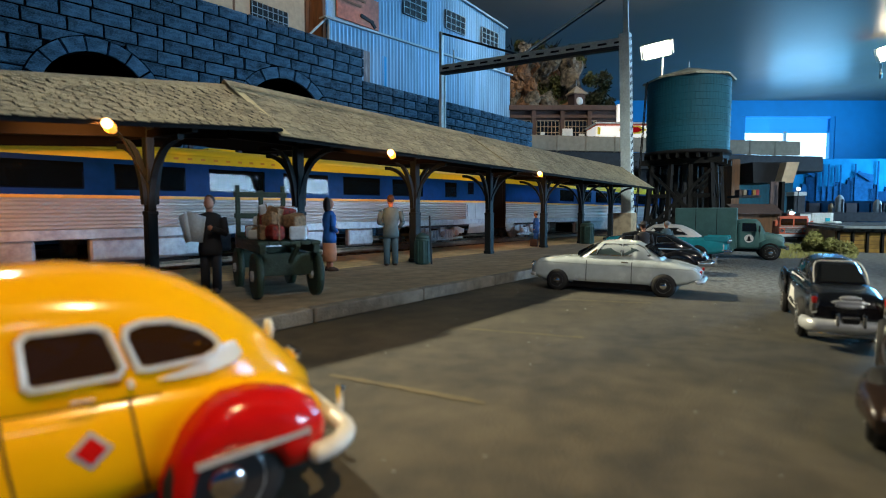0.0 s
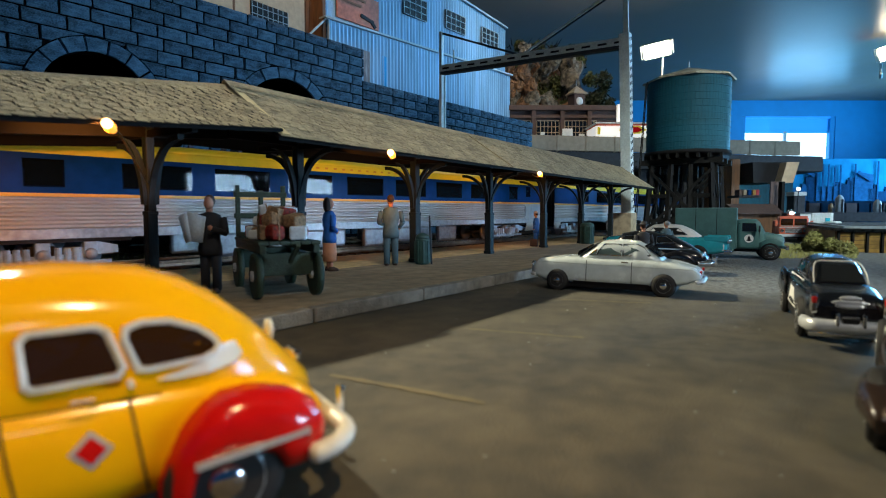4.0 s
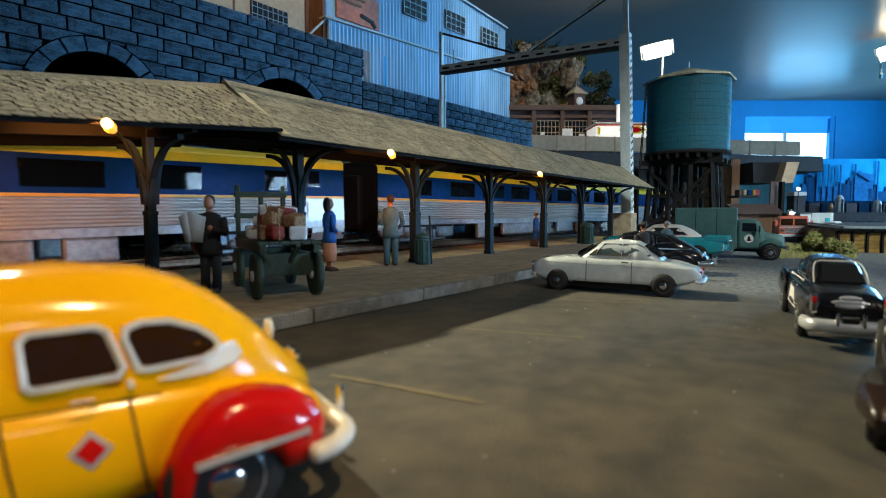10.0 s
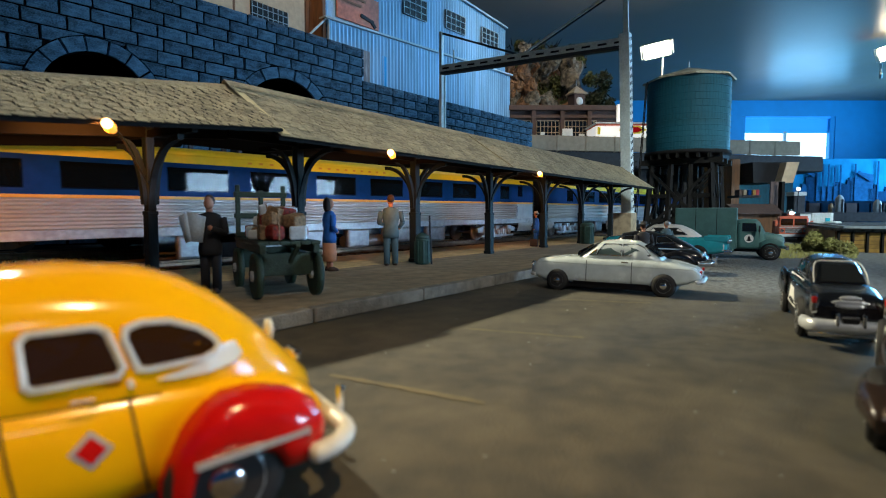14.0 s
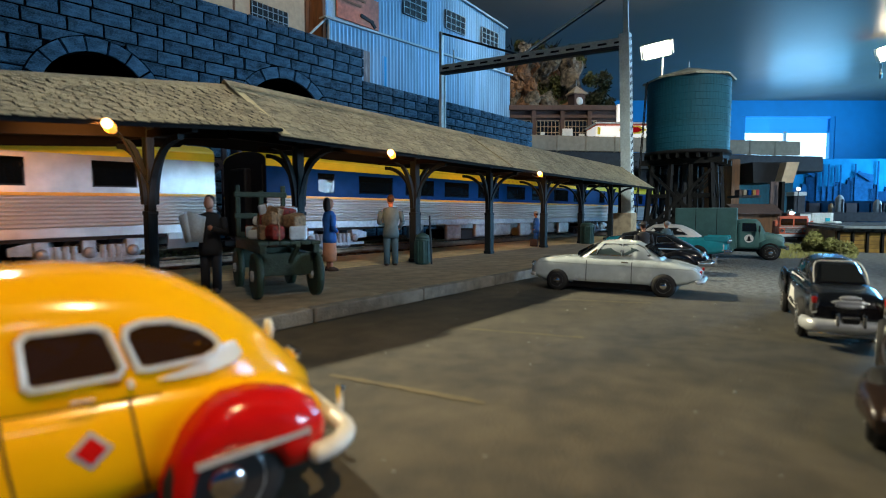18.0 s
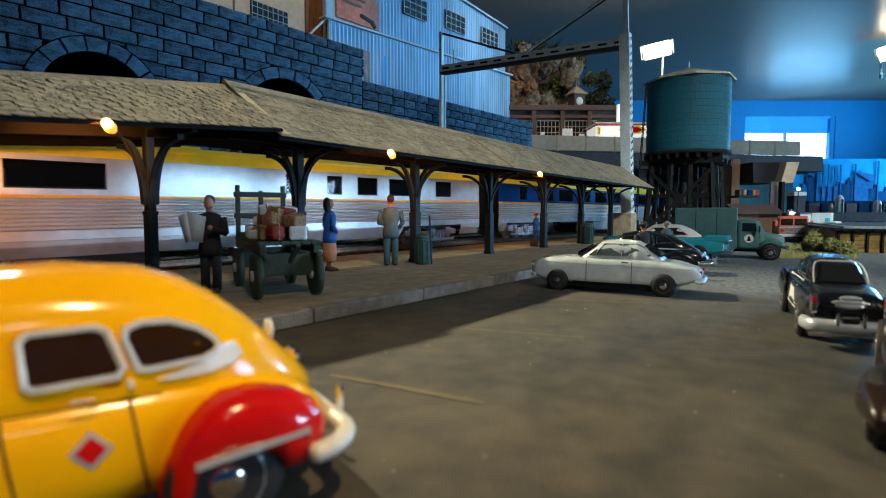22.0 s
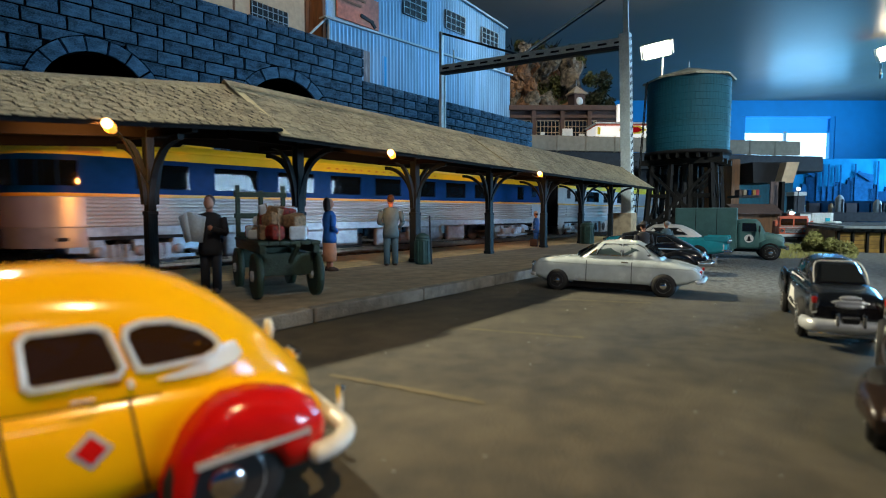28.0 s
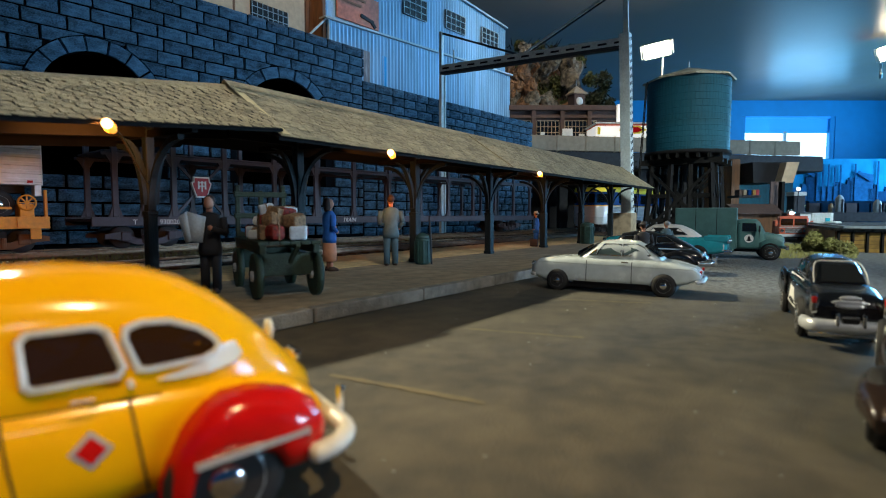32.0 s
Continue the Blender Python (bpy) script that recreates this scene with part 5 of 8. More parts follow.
for s_ in (1, -1):
    for w_, nm in ((QW, "rear_quarter_window"), (DW_, "rear_door_window"), (FW_, "front_door_window")):
        wn_ = part(nm, panel(w_, s_, HULLG, 0.012, 0.05), M_REFLECTGLASS, taxi)
        part("window_frame", outline(w_, s_, HULLG, 0.028, 0.014), M_CREAM, wn_, "cream painted frame")
    part("belt_trim", panel([(-0.16, 1.0), (-0.1, 0.955), (0.05, 0.93), (0.22, 0.925), (0.32, 0.935), (0.2, 0.965), (0.08, 1.0), (-0.04, 1.07), (-0.12, 1.075)], s_, HULLG, 0.02, 0.06), M_CREAM, taxi, "cream belt flash")
    part("pinstripe", seam(s_, HULLB, 0.3, 0.85, 1.9, 0.85, 0.012), M_BLACK, taxi)
    for x in (0.44, 0.99):
        part("door_seam", seam(s_, HULLB, x - 0.06, 0.32, x + 0.03, 0.93, 0.014), M_BLACK, taxi)
    part("emblem_border", panel([(0.64, 0.54), (0.74, 0.64), (0.64, 0.74), (0.54, 0.64)], s_, HULLB, 0.006, 0.02), M_HUB, taxi, "grey diamond border")
    part("emblem", panel([(0.64, 0.57), (0.71, 0.64), (0.64, 0.71), (0.57, 0.64)], s_, HULLB, 0.012, 0.02), M_RED, taxi, "red diamond emblem")
    for x in (0.62, 1.2):
        part("door_handle", rod(nrod((x, s_ * 0.76, 0.9), (x + 0.1, s_ * 0.765, 0.9), 0.009), (x, s_ * 0.7, 0.9), (x, s_ * 0.76, 0.9), 0.008), M_CHROME, taxi)
        bmh = bmesh.new()
        rod(bmh, (x - 0.17, s_ * 0.68, 0.945), (x - 0.17, s_ * 0.755, 0.945), 0.016)
        part("hinge", bmh, M_CREAM, taxi)
    # bulbous rear fender that covers the upper half of the wheel
    fx = [-0.62, -0.6, -0.55, -0.48, -0.4, -0.34, -0.3, -0.26, -0.15, 0.0, 0.1, 0.16, 0.2, 0.23, 0.27, 0.3, 0.33, 0.345]
    fb = shell(fx, [(-0.62, 0.05), (-0.55, 0.16), (-0.4, 0.23), (0.08, 0.25), (0.24, 0.2), (0.315, 0.12), (0.345, 0.04)],
               [(-0.62, 0.45), (-0.55, 0.36), (-0.48, 0.3), (-0.34, 0.3), (-0.28, 0.41), (-0.15, 0.46), (0.0, 0.47), (0.12, 0.44), (0.17, 0.38), (0.2, 0.2), (0.345, 0.14)],
               [(-0.62, 0.55), (-0.55, 0.68), (-0.4, 0.78), (-0.2, 0.835), (0.0, 0.825), (0.12, 0.77), (0.22, 0.67), (0.3, 0.5), (0.345, 0.36)], 2.6, 0.1, 30)
    part("rear_fender", fb, M_RED, taxi, "glossy red rear fender").matrix_basis = T(0, s_ * 0.72, 0)
    part("fender_trim", nbeam((0.18, s_ * 0.957, 0.5), (-0.46, s_ * 0.93, 0.56), 0.025, 0.035), M_HUB, taxi, "grey fender moulding")
    wheel(taxi, 0.0, s_ * 0.78, 0.33, 0.17, M_HUB)
    wheel(taxi, 2.45, s_ * 0.74, 0.33, 0.17, M_HUB)
    part("front_fender", shell([1.95, 2.05, 2.2, 2.45, 2.7, 2.9, 3.0], [(1.95, 0.05), (2.2, 0.17), (2.7, 0.18), (3.0, 0.06)], [(1.95, 0.4), (2.2, 0.5), (2.7, 0.5), (3.0, 0.4)], [(1.95, 0.5), (2.2, 0.78), (2.5, 0.85), (2.8, 0.78), (3.0, 0.6)], 2.5, 0, 16), M_RED, taxi).matrix_basis = T(0, s_ * 0.72, 0)
    part("overrider", nbox(-0.87, -0.81, s_ * 0.5 - 0.04, s_ * 0.5 + 0.04, 0.38, 0.66, 0.03), M_CHROME, taxi)
part("rear_bumper", tube(bmesh.new(), [(-0.5, 0.92, 0.40), (-0.64, 0.90, 0.42), (-0.76, 0.77, 0.44), (-0.765, 0.45, 0.45), (-0.76, -0.4, 0.45), (-0.74, -0.7, 0.45), (-0.6, -0.88, 0.45)], 0.065, 10), M_CREAM, taxi, "cream chrome bumper")
part("trunk_handle", nbox(-0.69, -0.63, -0.12, 0.12, 0.78, 0.84, 0.02), M_CHROME, taxi)
part("far_mirror", lathe([(0.01, -0.03), (0.08, -0.02), (0.08, 0.02), (0.01, 0.03)], 14, axis="x", c=(-0.58, -0.35, 0.93)), M_CREAM, taxi)


def sedan(name, m, label, paint, roofpaint, body, cabin, windows, wheels, r, group="parked cars", hub=None, ww=0.16, btum=0.08, ctum=0.26, bn=4.5, pane=None):
    """A saloon from its tables: body and cabin are (half, low, high) over x; windows are rows of (x, z)."""
    c = empty(name, m, label, "car", group)
    x0, x1 = body[2][0][0], body[2][-1][0]
    xs_ = sorted({x0, x1, *np.linspace(x0, x1, 26), *[p[0] for p in body[2]]})
    hb = (*body, bn, btum)
    part("body", shell(xs_, *body, bn, btum, 30), paint, c)
    x0, x1 = cabin[2][0][0], cabin[2][-1][0]
    xs_ = sorted({x0, x1, *np.linspace(x0, x1, 20), *[p[0] for p in cabin[2]]})
    hc = (*cabin, 3.2, ctum)
    part("roof", shell(xs_, *cabin, 3.2, ctum, 30), roofpaint, c)
    hw = lerp(body[0], 0) * 0.86
    part("underbody", nbox(body[2][0][0] + 0.5, body[2][-1][0] - 0.4, -hw, hw, 0.09, 0.36, 0.03), M_BLACK, c)
    for s_ in (1, -1):
        for w_ in windows:
            g_ = part("side_window", panel(w_, s_, hc, 0.01, 0.04), pane or M_CARGLASS, c)
            part("window_trim", outline(w_, s_, hc, 0.02, 0.012), M_CHROME, g_)
        for x in wheels:
            w = lerp(body[0], x)
            arch(c, x, s_ * (w + 0.008), r * 1.07)
            wheel(c, x, s_ * (w - ww * 0.12), r, ww, hub)
    return c, hb, hc


def end_glass(c, name, pts, material=None):
    """A glass plate from four corners (x, y, z)."""
    bm = bmesh.new()
    bm.faces.new([bm.verts.new(p) for p in pts])
    r_ = bmesh.ops.extrude_face_region(bm, geom=bm.faces[:])
    for v in [g for g in r_["geom"] if isinstance(g, bmesh.types.BMVert)]:
        v.co.z -= 0.03
    bmesh.ops.recalc_face_normals(bm, faces=bm.faces)
    return part(name, bm, material or M_CARGLASS, c)


# off-white coupe
B = ([(-1.86, 0.62), (-1.6, 0.72), (0, 0.76), (1.6, 0.73), (2.02, 0.64)], [(-1.86, 0.40), (-1.5, 0.24), (-1.0, 0.17), (1.6, 0.16), (2.02, 0.32)],
     [(-1.86, 0.54), (-1.72, 0.64), (-1.35, 0.75), (-0.8, 0.83), (0.5, 0.84), (1.2, 0.82), (1.85, 0.76), (2.02, 0.62)])
C = ([(-1.05, 0.5), (-0.7, 0.64), (0.5, 0.66), (0.85, 0.58)], [(-1.05, 0.70), (0.85, 0.70)], [(-1.05, 0.82), (-0.75, 1.08), (-0.45, 1.22), (0.0, 1.25), (0.32, 1.22), (0.6, 1.02), (0.85, 0.82)])
W = [[(-0.80, 0.90), (-0.2, 0.89), (-0.2, 1.15), (-0.5, 1.15), (-0.64, 1.08)], [(-0.15, 0.89), (0.40, 0.89), (0.36, 1.0), (0.24, 1.15), (-0.15, 1.15)], [(0.43, 0.89), (0.58, 0.89), (0.41, 1.02)]]
coupe, hb, hc = sedan("coupe", T(13.18, 4.28, 0, 0, 0, 97), "off-white two-door coupe with dusty paint", M_OFFWHITE, M_OFFWHITE, B, C, W, (1.32, -1.12), 0.25, hub=M_GREY, bn=5, pane=M_PALEGLASS)
end_glass(coupe, "windshield", [(0.88, 0.5, 0.86), (0.88, -0.5, 0.86), (0.5, -0.46, 1.14), (0.5, 0.46, 1.14)])
end_glass(coupe, "rear_window", [(-1.02, 0.45, 0.9), (-1.02, -0.45, 0.9), (-0.66, -0.42, 1.14), (-0.66, 0.42, 1.14)])
for s_ in (1, -1):
    part("side_moulding", seam(s_, hb, -1.7, 0.62, 1.95, 0.68, 0.02, 0.008, 30), M_OFFWHITE, coupe)
    part("sill", seam(s_, hb, -0.8, 0.24, 0.95, 0.24, 0.05, 0.006, 16), M_BLACK, coupe)
    for x in (0.62, -0.42):
        part("door_seam", seam(s_, hb, x, 0.22, x, 0.8, 0.016), M_BLACK, coupe)
    part("door_handle", nrod((-0.35, s_ * 0.77, 0.74), (-0.2, s_ * 0.775, 0.745), 0.018), M_CHROME, coupe)
    part("headlight", lathe([(0.01, 0.03), (0.09, 0.02), (0.1, -0.03), (0.01, -0.04)], 14, axis="x", c=(2.02, s_ * 0.46, 0.58)), M_CHROME, coupe)
    part("tail_lamp", lathe([(0.01, -0.02), (0.04, -0.015), (0.045, 0.02), (0.01, 0.03)], 14, axis="x", c=(-1.86, s_ * 0.42, 0.56)), M_TAILRED, coupe)
for x in (-1.9, 2.04):
    part("bumper", tube(bmesh.new(), [(x * 0.94, 0.70, 0.36), (x, 0.5, 0.36), (x, -0.5, 0.36), (x * 0.94, -0.70, 0.36)], 0.045), M_HUB, coupe)

# black fastback sedan
B = ([(-2.0, 0.45), (-1.6, 0.68), (0, 0.74), (1.5, 0.66), (2.1, 0.5)], [(-2.0, 0.38), (-1.4, 0.24), (1.6, 0.24), (2.1, 0.36)],
     [(-2.0, 0.55), (-1.7, 0.75), (-1.2, 0.9), (-0.4, 0.95), (0.8, 0.94), (1.7, 0.85), (2.1, 0.65)])
C = ([(-1.75, 0.25), (-1.2, 0.56), (-0.5, 0.66), (0.6, 0.66), (0.95, 0.55)], [(-1.75, 0.6), (0.95, 0.7)], [(-1.75, 0.75), (-1.35, 1.0), (-0.9, 1.22), (-0.4, 1.34), (0.2, 1.37), (0.6, 1.28), (0.95, 0.95)])
W = [[(-1.05, 1.0), (-0.5, 0.98), (-0.5, 1.2), (-0.75, 1.2)], [(-0.38, 0.98), (0.1, 0.98), (0.1, 1.21), (-0.38, 1.21)], [(0.2, 0.98), (0.68, 0.98), (0.5, 1.2), (0.2, 1.21)]]
blk, hb, hc = sedan("sedan", T(18.15, 5.1, 0, 0, 0, 96) @ Matrix.Scale(0.97, 4), "glossy black fastback sedan with chrome bumper", M_DIECASTBLACK, M_DIECASTBLACK, B, C, W, (1.3, -1.15), 0.31, bn=3.6)
for s_ in (1, -1):
    part("side_moulding", seam(s_, hb, -1.6, 0.8, 1.6, 0.82, 0.03, 0.012, 24), M_CHROME, blk)
    part("rear_fender", shell([-1.75, -1.65, -1.45, -1.15, -0.85, -0.65, -0.55], [(-1.75, 0.03), (-1.45, 0.14), (-0.85, 0.14), (-0.55, 0.03)], [(-1.75, 0.3), (-0.55, 0.3)], [(-1.75, 0.4), (-1.45, 0.7), (-1.15, 0.78), (-0.85, 0.7), (-0.55, 0.5)], 2.4, 0, 14), M_DIECASTBLACK, blk).matrix_basis = T(0, s_ * 0.66, 0)
    part("tail_lamp", lathe([(0.01, -0.03), (0.07, -0.02), (0.08, 0.03), (0.01, 0.04)], 14, axis="x", c=(-1.86, s_ * 0.5, 0.62)), M_CHROME, blk)
part("bumper", tube(bmesh.new(), [(-1.8, 0.74, 0.38), (-2.12, 0.5, 0.4), (-2.14, -0.5, 0.4), (-1.8, -0.74, 0.38)], 0.07), M_CHROME, blk)
part("bumper_guard", nbox(-2.24, -2.1, 0.28, 0.38, 0.28, 0.58, 0.03), M_CHROME, blk)
part("bumper_guard", nbox(-2.24, -2.1, -0.38, -0.28, 0.28, 0.58, 0.03), M_CHROME, blk)

# teal and white hardtop
B = ([(-2.3, 0.66), (-1.9, 0.76), (0, 0.8), (1.8, 0.76), (2.3, 0.66)], [(-2.3, 0.42), (-1.7, 0.28), (1.8, 0.28), (2.3, 0.4)],
     [(-2.3, 0.80), (-2.1, 0.92), (-1.5, 0.98), (-0.8, 1.02), (0.7, 1.02), (1.6, 1.0), (2.2, 0.92), (2.3, 0.75)])
C = ([(-1.35, 0.52), (-0.9, 0.68), (0.5, 0.68), (0.95, 0.58)], [(-1.35, 0.85), (0.95, 0.85)], [(-1.35, 1.0), (-1.0, 1.27), (-0.6, 1.44), (0.0, 1.49), (0.4, 1.44), (0.7, 1.25), (0.95, 1.0)])
W = [[(-0.9, 1.07), (-0.1, 1.06), (-0.1, 1.32), (-0.55, 1.32)], [(-0.04, 1.06), (0.62, 1.06), (0.36, 1.32), (-0.04, 1.32)]]
teal, hb, hc = sedan("hardtop_car", T(23.0, 5.62, 0, 0, 0, 95), "two-tone teal and white hardtop car", M_TEAL, M_WHITE, B, C, W, (1.45, -1.3), 0.33, hub=M_CHROME)
for s_ in (1, -1):
    part("side_flash", panel([(-2.2, 0.5), (-0.6, 0.46), (-0.2, 0.62), (-2.2, 0.72)], s_, hb, 0.01, 0.03), M_CONTAINER, teal, "pale side flash")
    part("tail_fin", nbox(-2.34, -1.5, s_ * 0.64 - 0.05, s_ * 0.64 + 0.05, 0.82, 1.04, 0.04), M_TEAL, teal)
    part("tail_lamp", lathe([(0.01, -0.05), (0.08, -0.03), (0.1, 0.03), (0.01, 0.04)], 14, axis="x", c=(-2.33, s_ * 0.6, 0.82)), M_CHROME, teal)
    part("headlight", lathe([(0.01, 0.05), (0.1, 0.03), (0.11, -0.03), (0.01, -0.04)], 14, axis="x", c=(2.3, s_ * 0.55, 0.78)), M_CHROME, teal)
for x in (-2.4, 2.38):
    part("bumper", tube(bmesh.new(), [(x * 0.93, 0.78, 0.46), (x, 0.6, 0.46), (x, -0.6, 0.46), (x * 0.93, -0.78, 0.46)], 0.08), M_CHROME, teal)
part("hood_ornament", nbox(1.4, 1.7, -0.02, 0.02, 1.0, 1.08, 0.015), M_CHROME, teal)

# police car
B = ([(-2.1, 0.66), (-1.7, 0.77), (0, 0.8), (1.6, 0.76), (2.15, 0.66)], [(-2.1, 0.36), (-1.6, 0.24), (1.6, 0.24), (2.15, 0.36)],
     [(-2.1, 0.62), (-1.98, 0.80), (-1.5, 0.88), (-0.9, 0.9), (0.7, 0.92), (1.6, 0.88), (2.05, 0.78), (2.15, 0.6)])
C = ([(-1.35, 0.54), (-0.9, 0.66), (0.4, 0.66), (0.85, 0.56)], [(-1.35, 0.75), (0.85, 0.75)], [(-1.35, 0.88), (-1.05, 1.12), (-0.7, 1.24), (-0.1, 1.27), (0.3, 1.22), (0.62, 1.06), (0.85, 0.9)])
W = [[(-0.85, 0.96), (-0.2, 0.95), (-0.2, 1.14), (-0.6, 1.14)], [(-0.12, 0.95), (0.5, 0.95), (0.3, 1.13), (-0.12, 1.14)]]
pol, hb, hc = sedan("police_car", T(11.0, 0.11, 0, 0, 0, 9) @ Matrix.Diagonal((0.9, 0.61, 0.95, 1)), "black police car with white doors and chrome trim", M_DIECASTBLACK, M_DIECASTBLACK, B, C, W, (1.35, -1.2), 0.31)
rwn = end_glass(pol, "rear_window", [(-1.37, 0.50, 0.91), (-1.37, -0.50, 0.91), (-1.0, -0.40, 1.16), (-1.0, 0.40, 1.16)])
fm = bmesh.new()
tube(fm, [(-1.40, 0.54, 0.9), (-1.22, 0.52, 1.06), (-1.0, 0.42, 1.19), (-0.99, 0, 1.2), (-1.0, -0.42, 1.19), (-1.22, -0.52, 1.06), (-1.40, -0.54, 0.9)], 0.014)
part("window_trim", fm, M_CREAM, rwn, "pale chrome window surround")
for s_ in (1, -1):
    part("white_door", panel([(-0.75, 0.32), (0.75, 0.32), (0.8, 0.86), (-0.8, 0.86)], s_, hb, 0.03, 0.05), M_WHITE, pol, "white door panel")
    part("tail_lamp", nbox(-2.16, -2.02, s_ * 0.66 - 0.07, s_ * 0.66 + 0.07, 0.50, 0.80, 0.04), M_CHROME, pol)
    part("red_lens", nbox(-2.19, -2.1, s_ * 0.66 - 0.05, s_ * 0.66 + 0.05, 0.66, 0.76, 0.02), M_TAILRED, pol)
    part("bumper_guard", nbox(-2.30, -2.16, s_ * 0.24 - 0.045, s_ * 0.24 + 0.045, 0.32, 0.54, 0.03), M_CHROME, pol)
    part("front_fender_bulge", shell([0.9, 1.0, 1.2, 1.5, 1.75, 1.9], [(0.9, 0.02), (1.2, 0.1), (1.75, 0.1), (1.9, 0.02)], [(0.9, 0.4), (1.9, 0.4)], [(0.9, 0.6), (1.2, 0.86), (1.5, 0.9), (1.9, 0.6)], 2.4, 0, 14), M_DIECASTBLACK, pol).matrix_basis = T(0, s_ * 0.78, 0)
part("rear_bumper", tube(bmesh.new(), [(-1.86, 0.82, 0.34), (-2.16, 0.70, 0.34), (-2.2, 0.4, 0.34), (-2.2, -0.4, 0.34), (-2.16, -0.70, 0.34), (-1.86, -0.82, 0.34)], 0.10, 10), M_TRAILER, pol)
part("lower_bumper", tube(bmesh.new(), [(-2.08, 0.72, 0.22), (-2.14, 0, 0.22), (-2.08, -0.72, 0.22)], 0.06, 8), M_CHROME, pol)
pl = part("plate_frame", nbox(-2.27, -2.22, -0.17, 0.17, 0.34, 0.50, 0.01), M_CHROME, pol)
part("plate_bar", nbox(-2.285, -2.272, -0.14, 0.14, 0.37, 0.47), M_BLACK, pol)
em = bmesh.new()
for k, (w, zz) in enumerate(((0.44, 0.70), (0.26, 0.76), (0.34, 0.65))):
    bmesh.ops.create_icosphere(em, subdivisions=2, radius=1, matrix=Matrix.Translation((-2.10, -0.02, zz - 0.02)) @ Matrix.Diagonal((0.03, w / 1.2, 0.04, 1)))
part("trunk_emblem", em, M_TRAILER, pol, "winged chrome trunk emblem")

# maroon and cream car beside the camera
B = ([(-2.0, 0.5), (-1.6, 0.7), (0, 0.76), (1.6, 0.7), (2.1, 0.6)], [(-2.0, 0.36), (-1.5, 0.24), (1.6, 0.24), (2.1, 0.36)],
     [(-2.0, 0.42), (-1.8, 0.5), (-1.3, 0.58), (-0.4, 0.74), (1.6, 0.8), (2.1, 0.6)])
C = ([(-1.3, 0.42), (-0.8, 0.6), (0.6, 0.6), (0.95, 0.5)], [(-1.3, 0.6), (0.95, 0.7)], [(-1.3, 0.6), (-0.9, 0.9), (-0.4, 1.15), (0.2, 1.22), (0.6, 1.1), (0.95, 0.84)])
W = [[(-0.75, 0.9), (-0.1, 0.9), (-0.1, 1.08), (-0.5, 1.08)], [(0.0, 0.9), (0.6, 0.9), (0.4, 1.08), (0.0, 1.08)]]
mar, hb, hc = sedan("old_sedan", T(6.75, -1.12, 0, 0, 0, -4), "dark maroon and cream old sedan, mostly out of sight", M_MAROON, M_MAROON, B, C, W, (1.3, -1.3), 0.31, bn=3.4)
for s_ in (1, -1):
    part("side_panel", panel([(-0.3, 0.32), (2.0, 0.36), (2.0, 0.66), (1.4, 0.8), (-0.3, 0.8)], s_, hb, 0.02, 0.04), M_CREAM, mar, "cream side panel")
    part("rear_fender", shell([-1.85, -1.75, -1.55, -1.25, -0.95, -0.75, -0.65], [(-1.85, 0.03), (-1.55, 0.16), (-0.95, 0.16), (-0.65, 0.03)], [(-1.85, 0.25), (-0.65, 0.25)], [(-1.85, 0.36), (-1.55, 0.54), (-1.25, 0.58), (-0.95, 0.54), (-0.65, 0.4)], 2.4, 0, 14), M_MAROON, mar).matrix_basis = T(0, s_ * 0.68, 0)

# green utility truck
trk = empty("utility_truck", T(26.0, 3.75, 0, 0, 0, -79), "dull green utility truck with round door emblem", "truck")
bx = part("cargo_box", nbox(-2.1, 0.28, -0.95, 0.95, 0.42, 2.14, 0.05), M_TRUCK, trk)
for s_ in (1, -1):
    part("box_rail", nbox(-2.1, 0.28, s_ * 0.955 - 0.02, s_ * 0.955 + 0.02, 1.14, 1.19), M_TRUCK, bx)
    for x in (-1.3, -0.5):
        part("panel_seam", nbox(x, x + 0.02, s_ * 0.952 - 0.01, s_ * 0.952 + 0.01, 0.45, 2.1), M_BLACK, bx)
    for k in range(7):
        part("latch", nbox(-1.95 + k * 0.33, -1.9 + k * 0.33, s_ * 0.97 - 0.02, s_ * 0.97 + 0.02, 1.02, 1.12), M_TRUCK, bx)
cb = ([(0.3, 0.84), (1.15, 0.84), (1.3, 0.8)], [(0.3, 0.4), (1.3, 0.4)], [(0.3, 1.62), (0.6, 1.68), (1.0, 1.66), (1.12, 1.55), (1.3, 1.15)])
HC = (*cb, 7, 0.10)
cab = part("cab", shell([0.3, 0.45, 0.6, 0.8, 1.0, 1.06, 1.12, 1.2, 1.3], *cb, 7, 0.10, 36), M_TRUCK, trk)
part("hood", shell([1.2, 1.35, 1.6, 1.8, 1.92, 1.98], [(1.2, 0.8), (1.8, 0.8), (1.98, 0.74)], [(1.2, 0.42), (1.98, 0.46)], [(1.2, 1.14), (1.6, 1.08), (1.92, 1.0), (1.98, 0.92)], 6, 0.1, 30), M_TRUCK, trk)
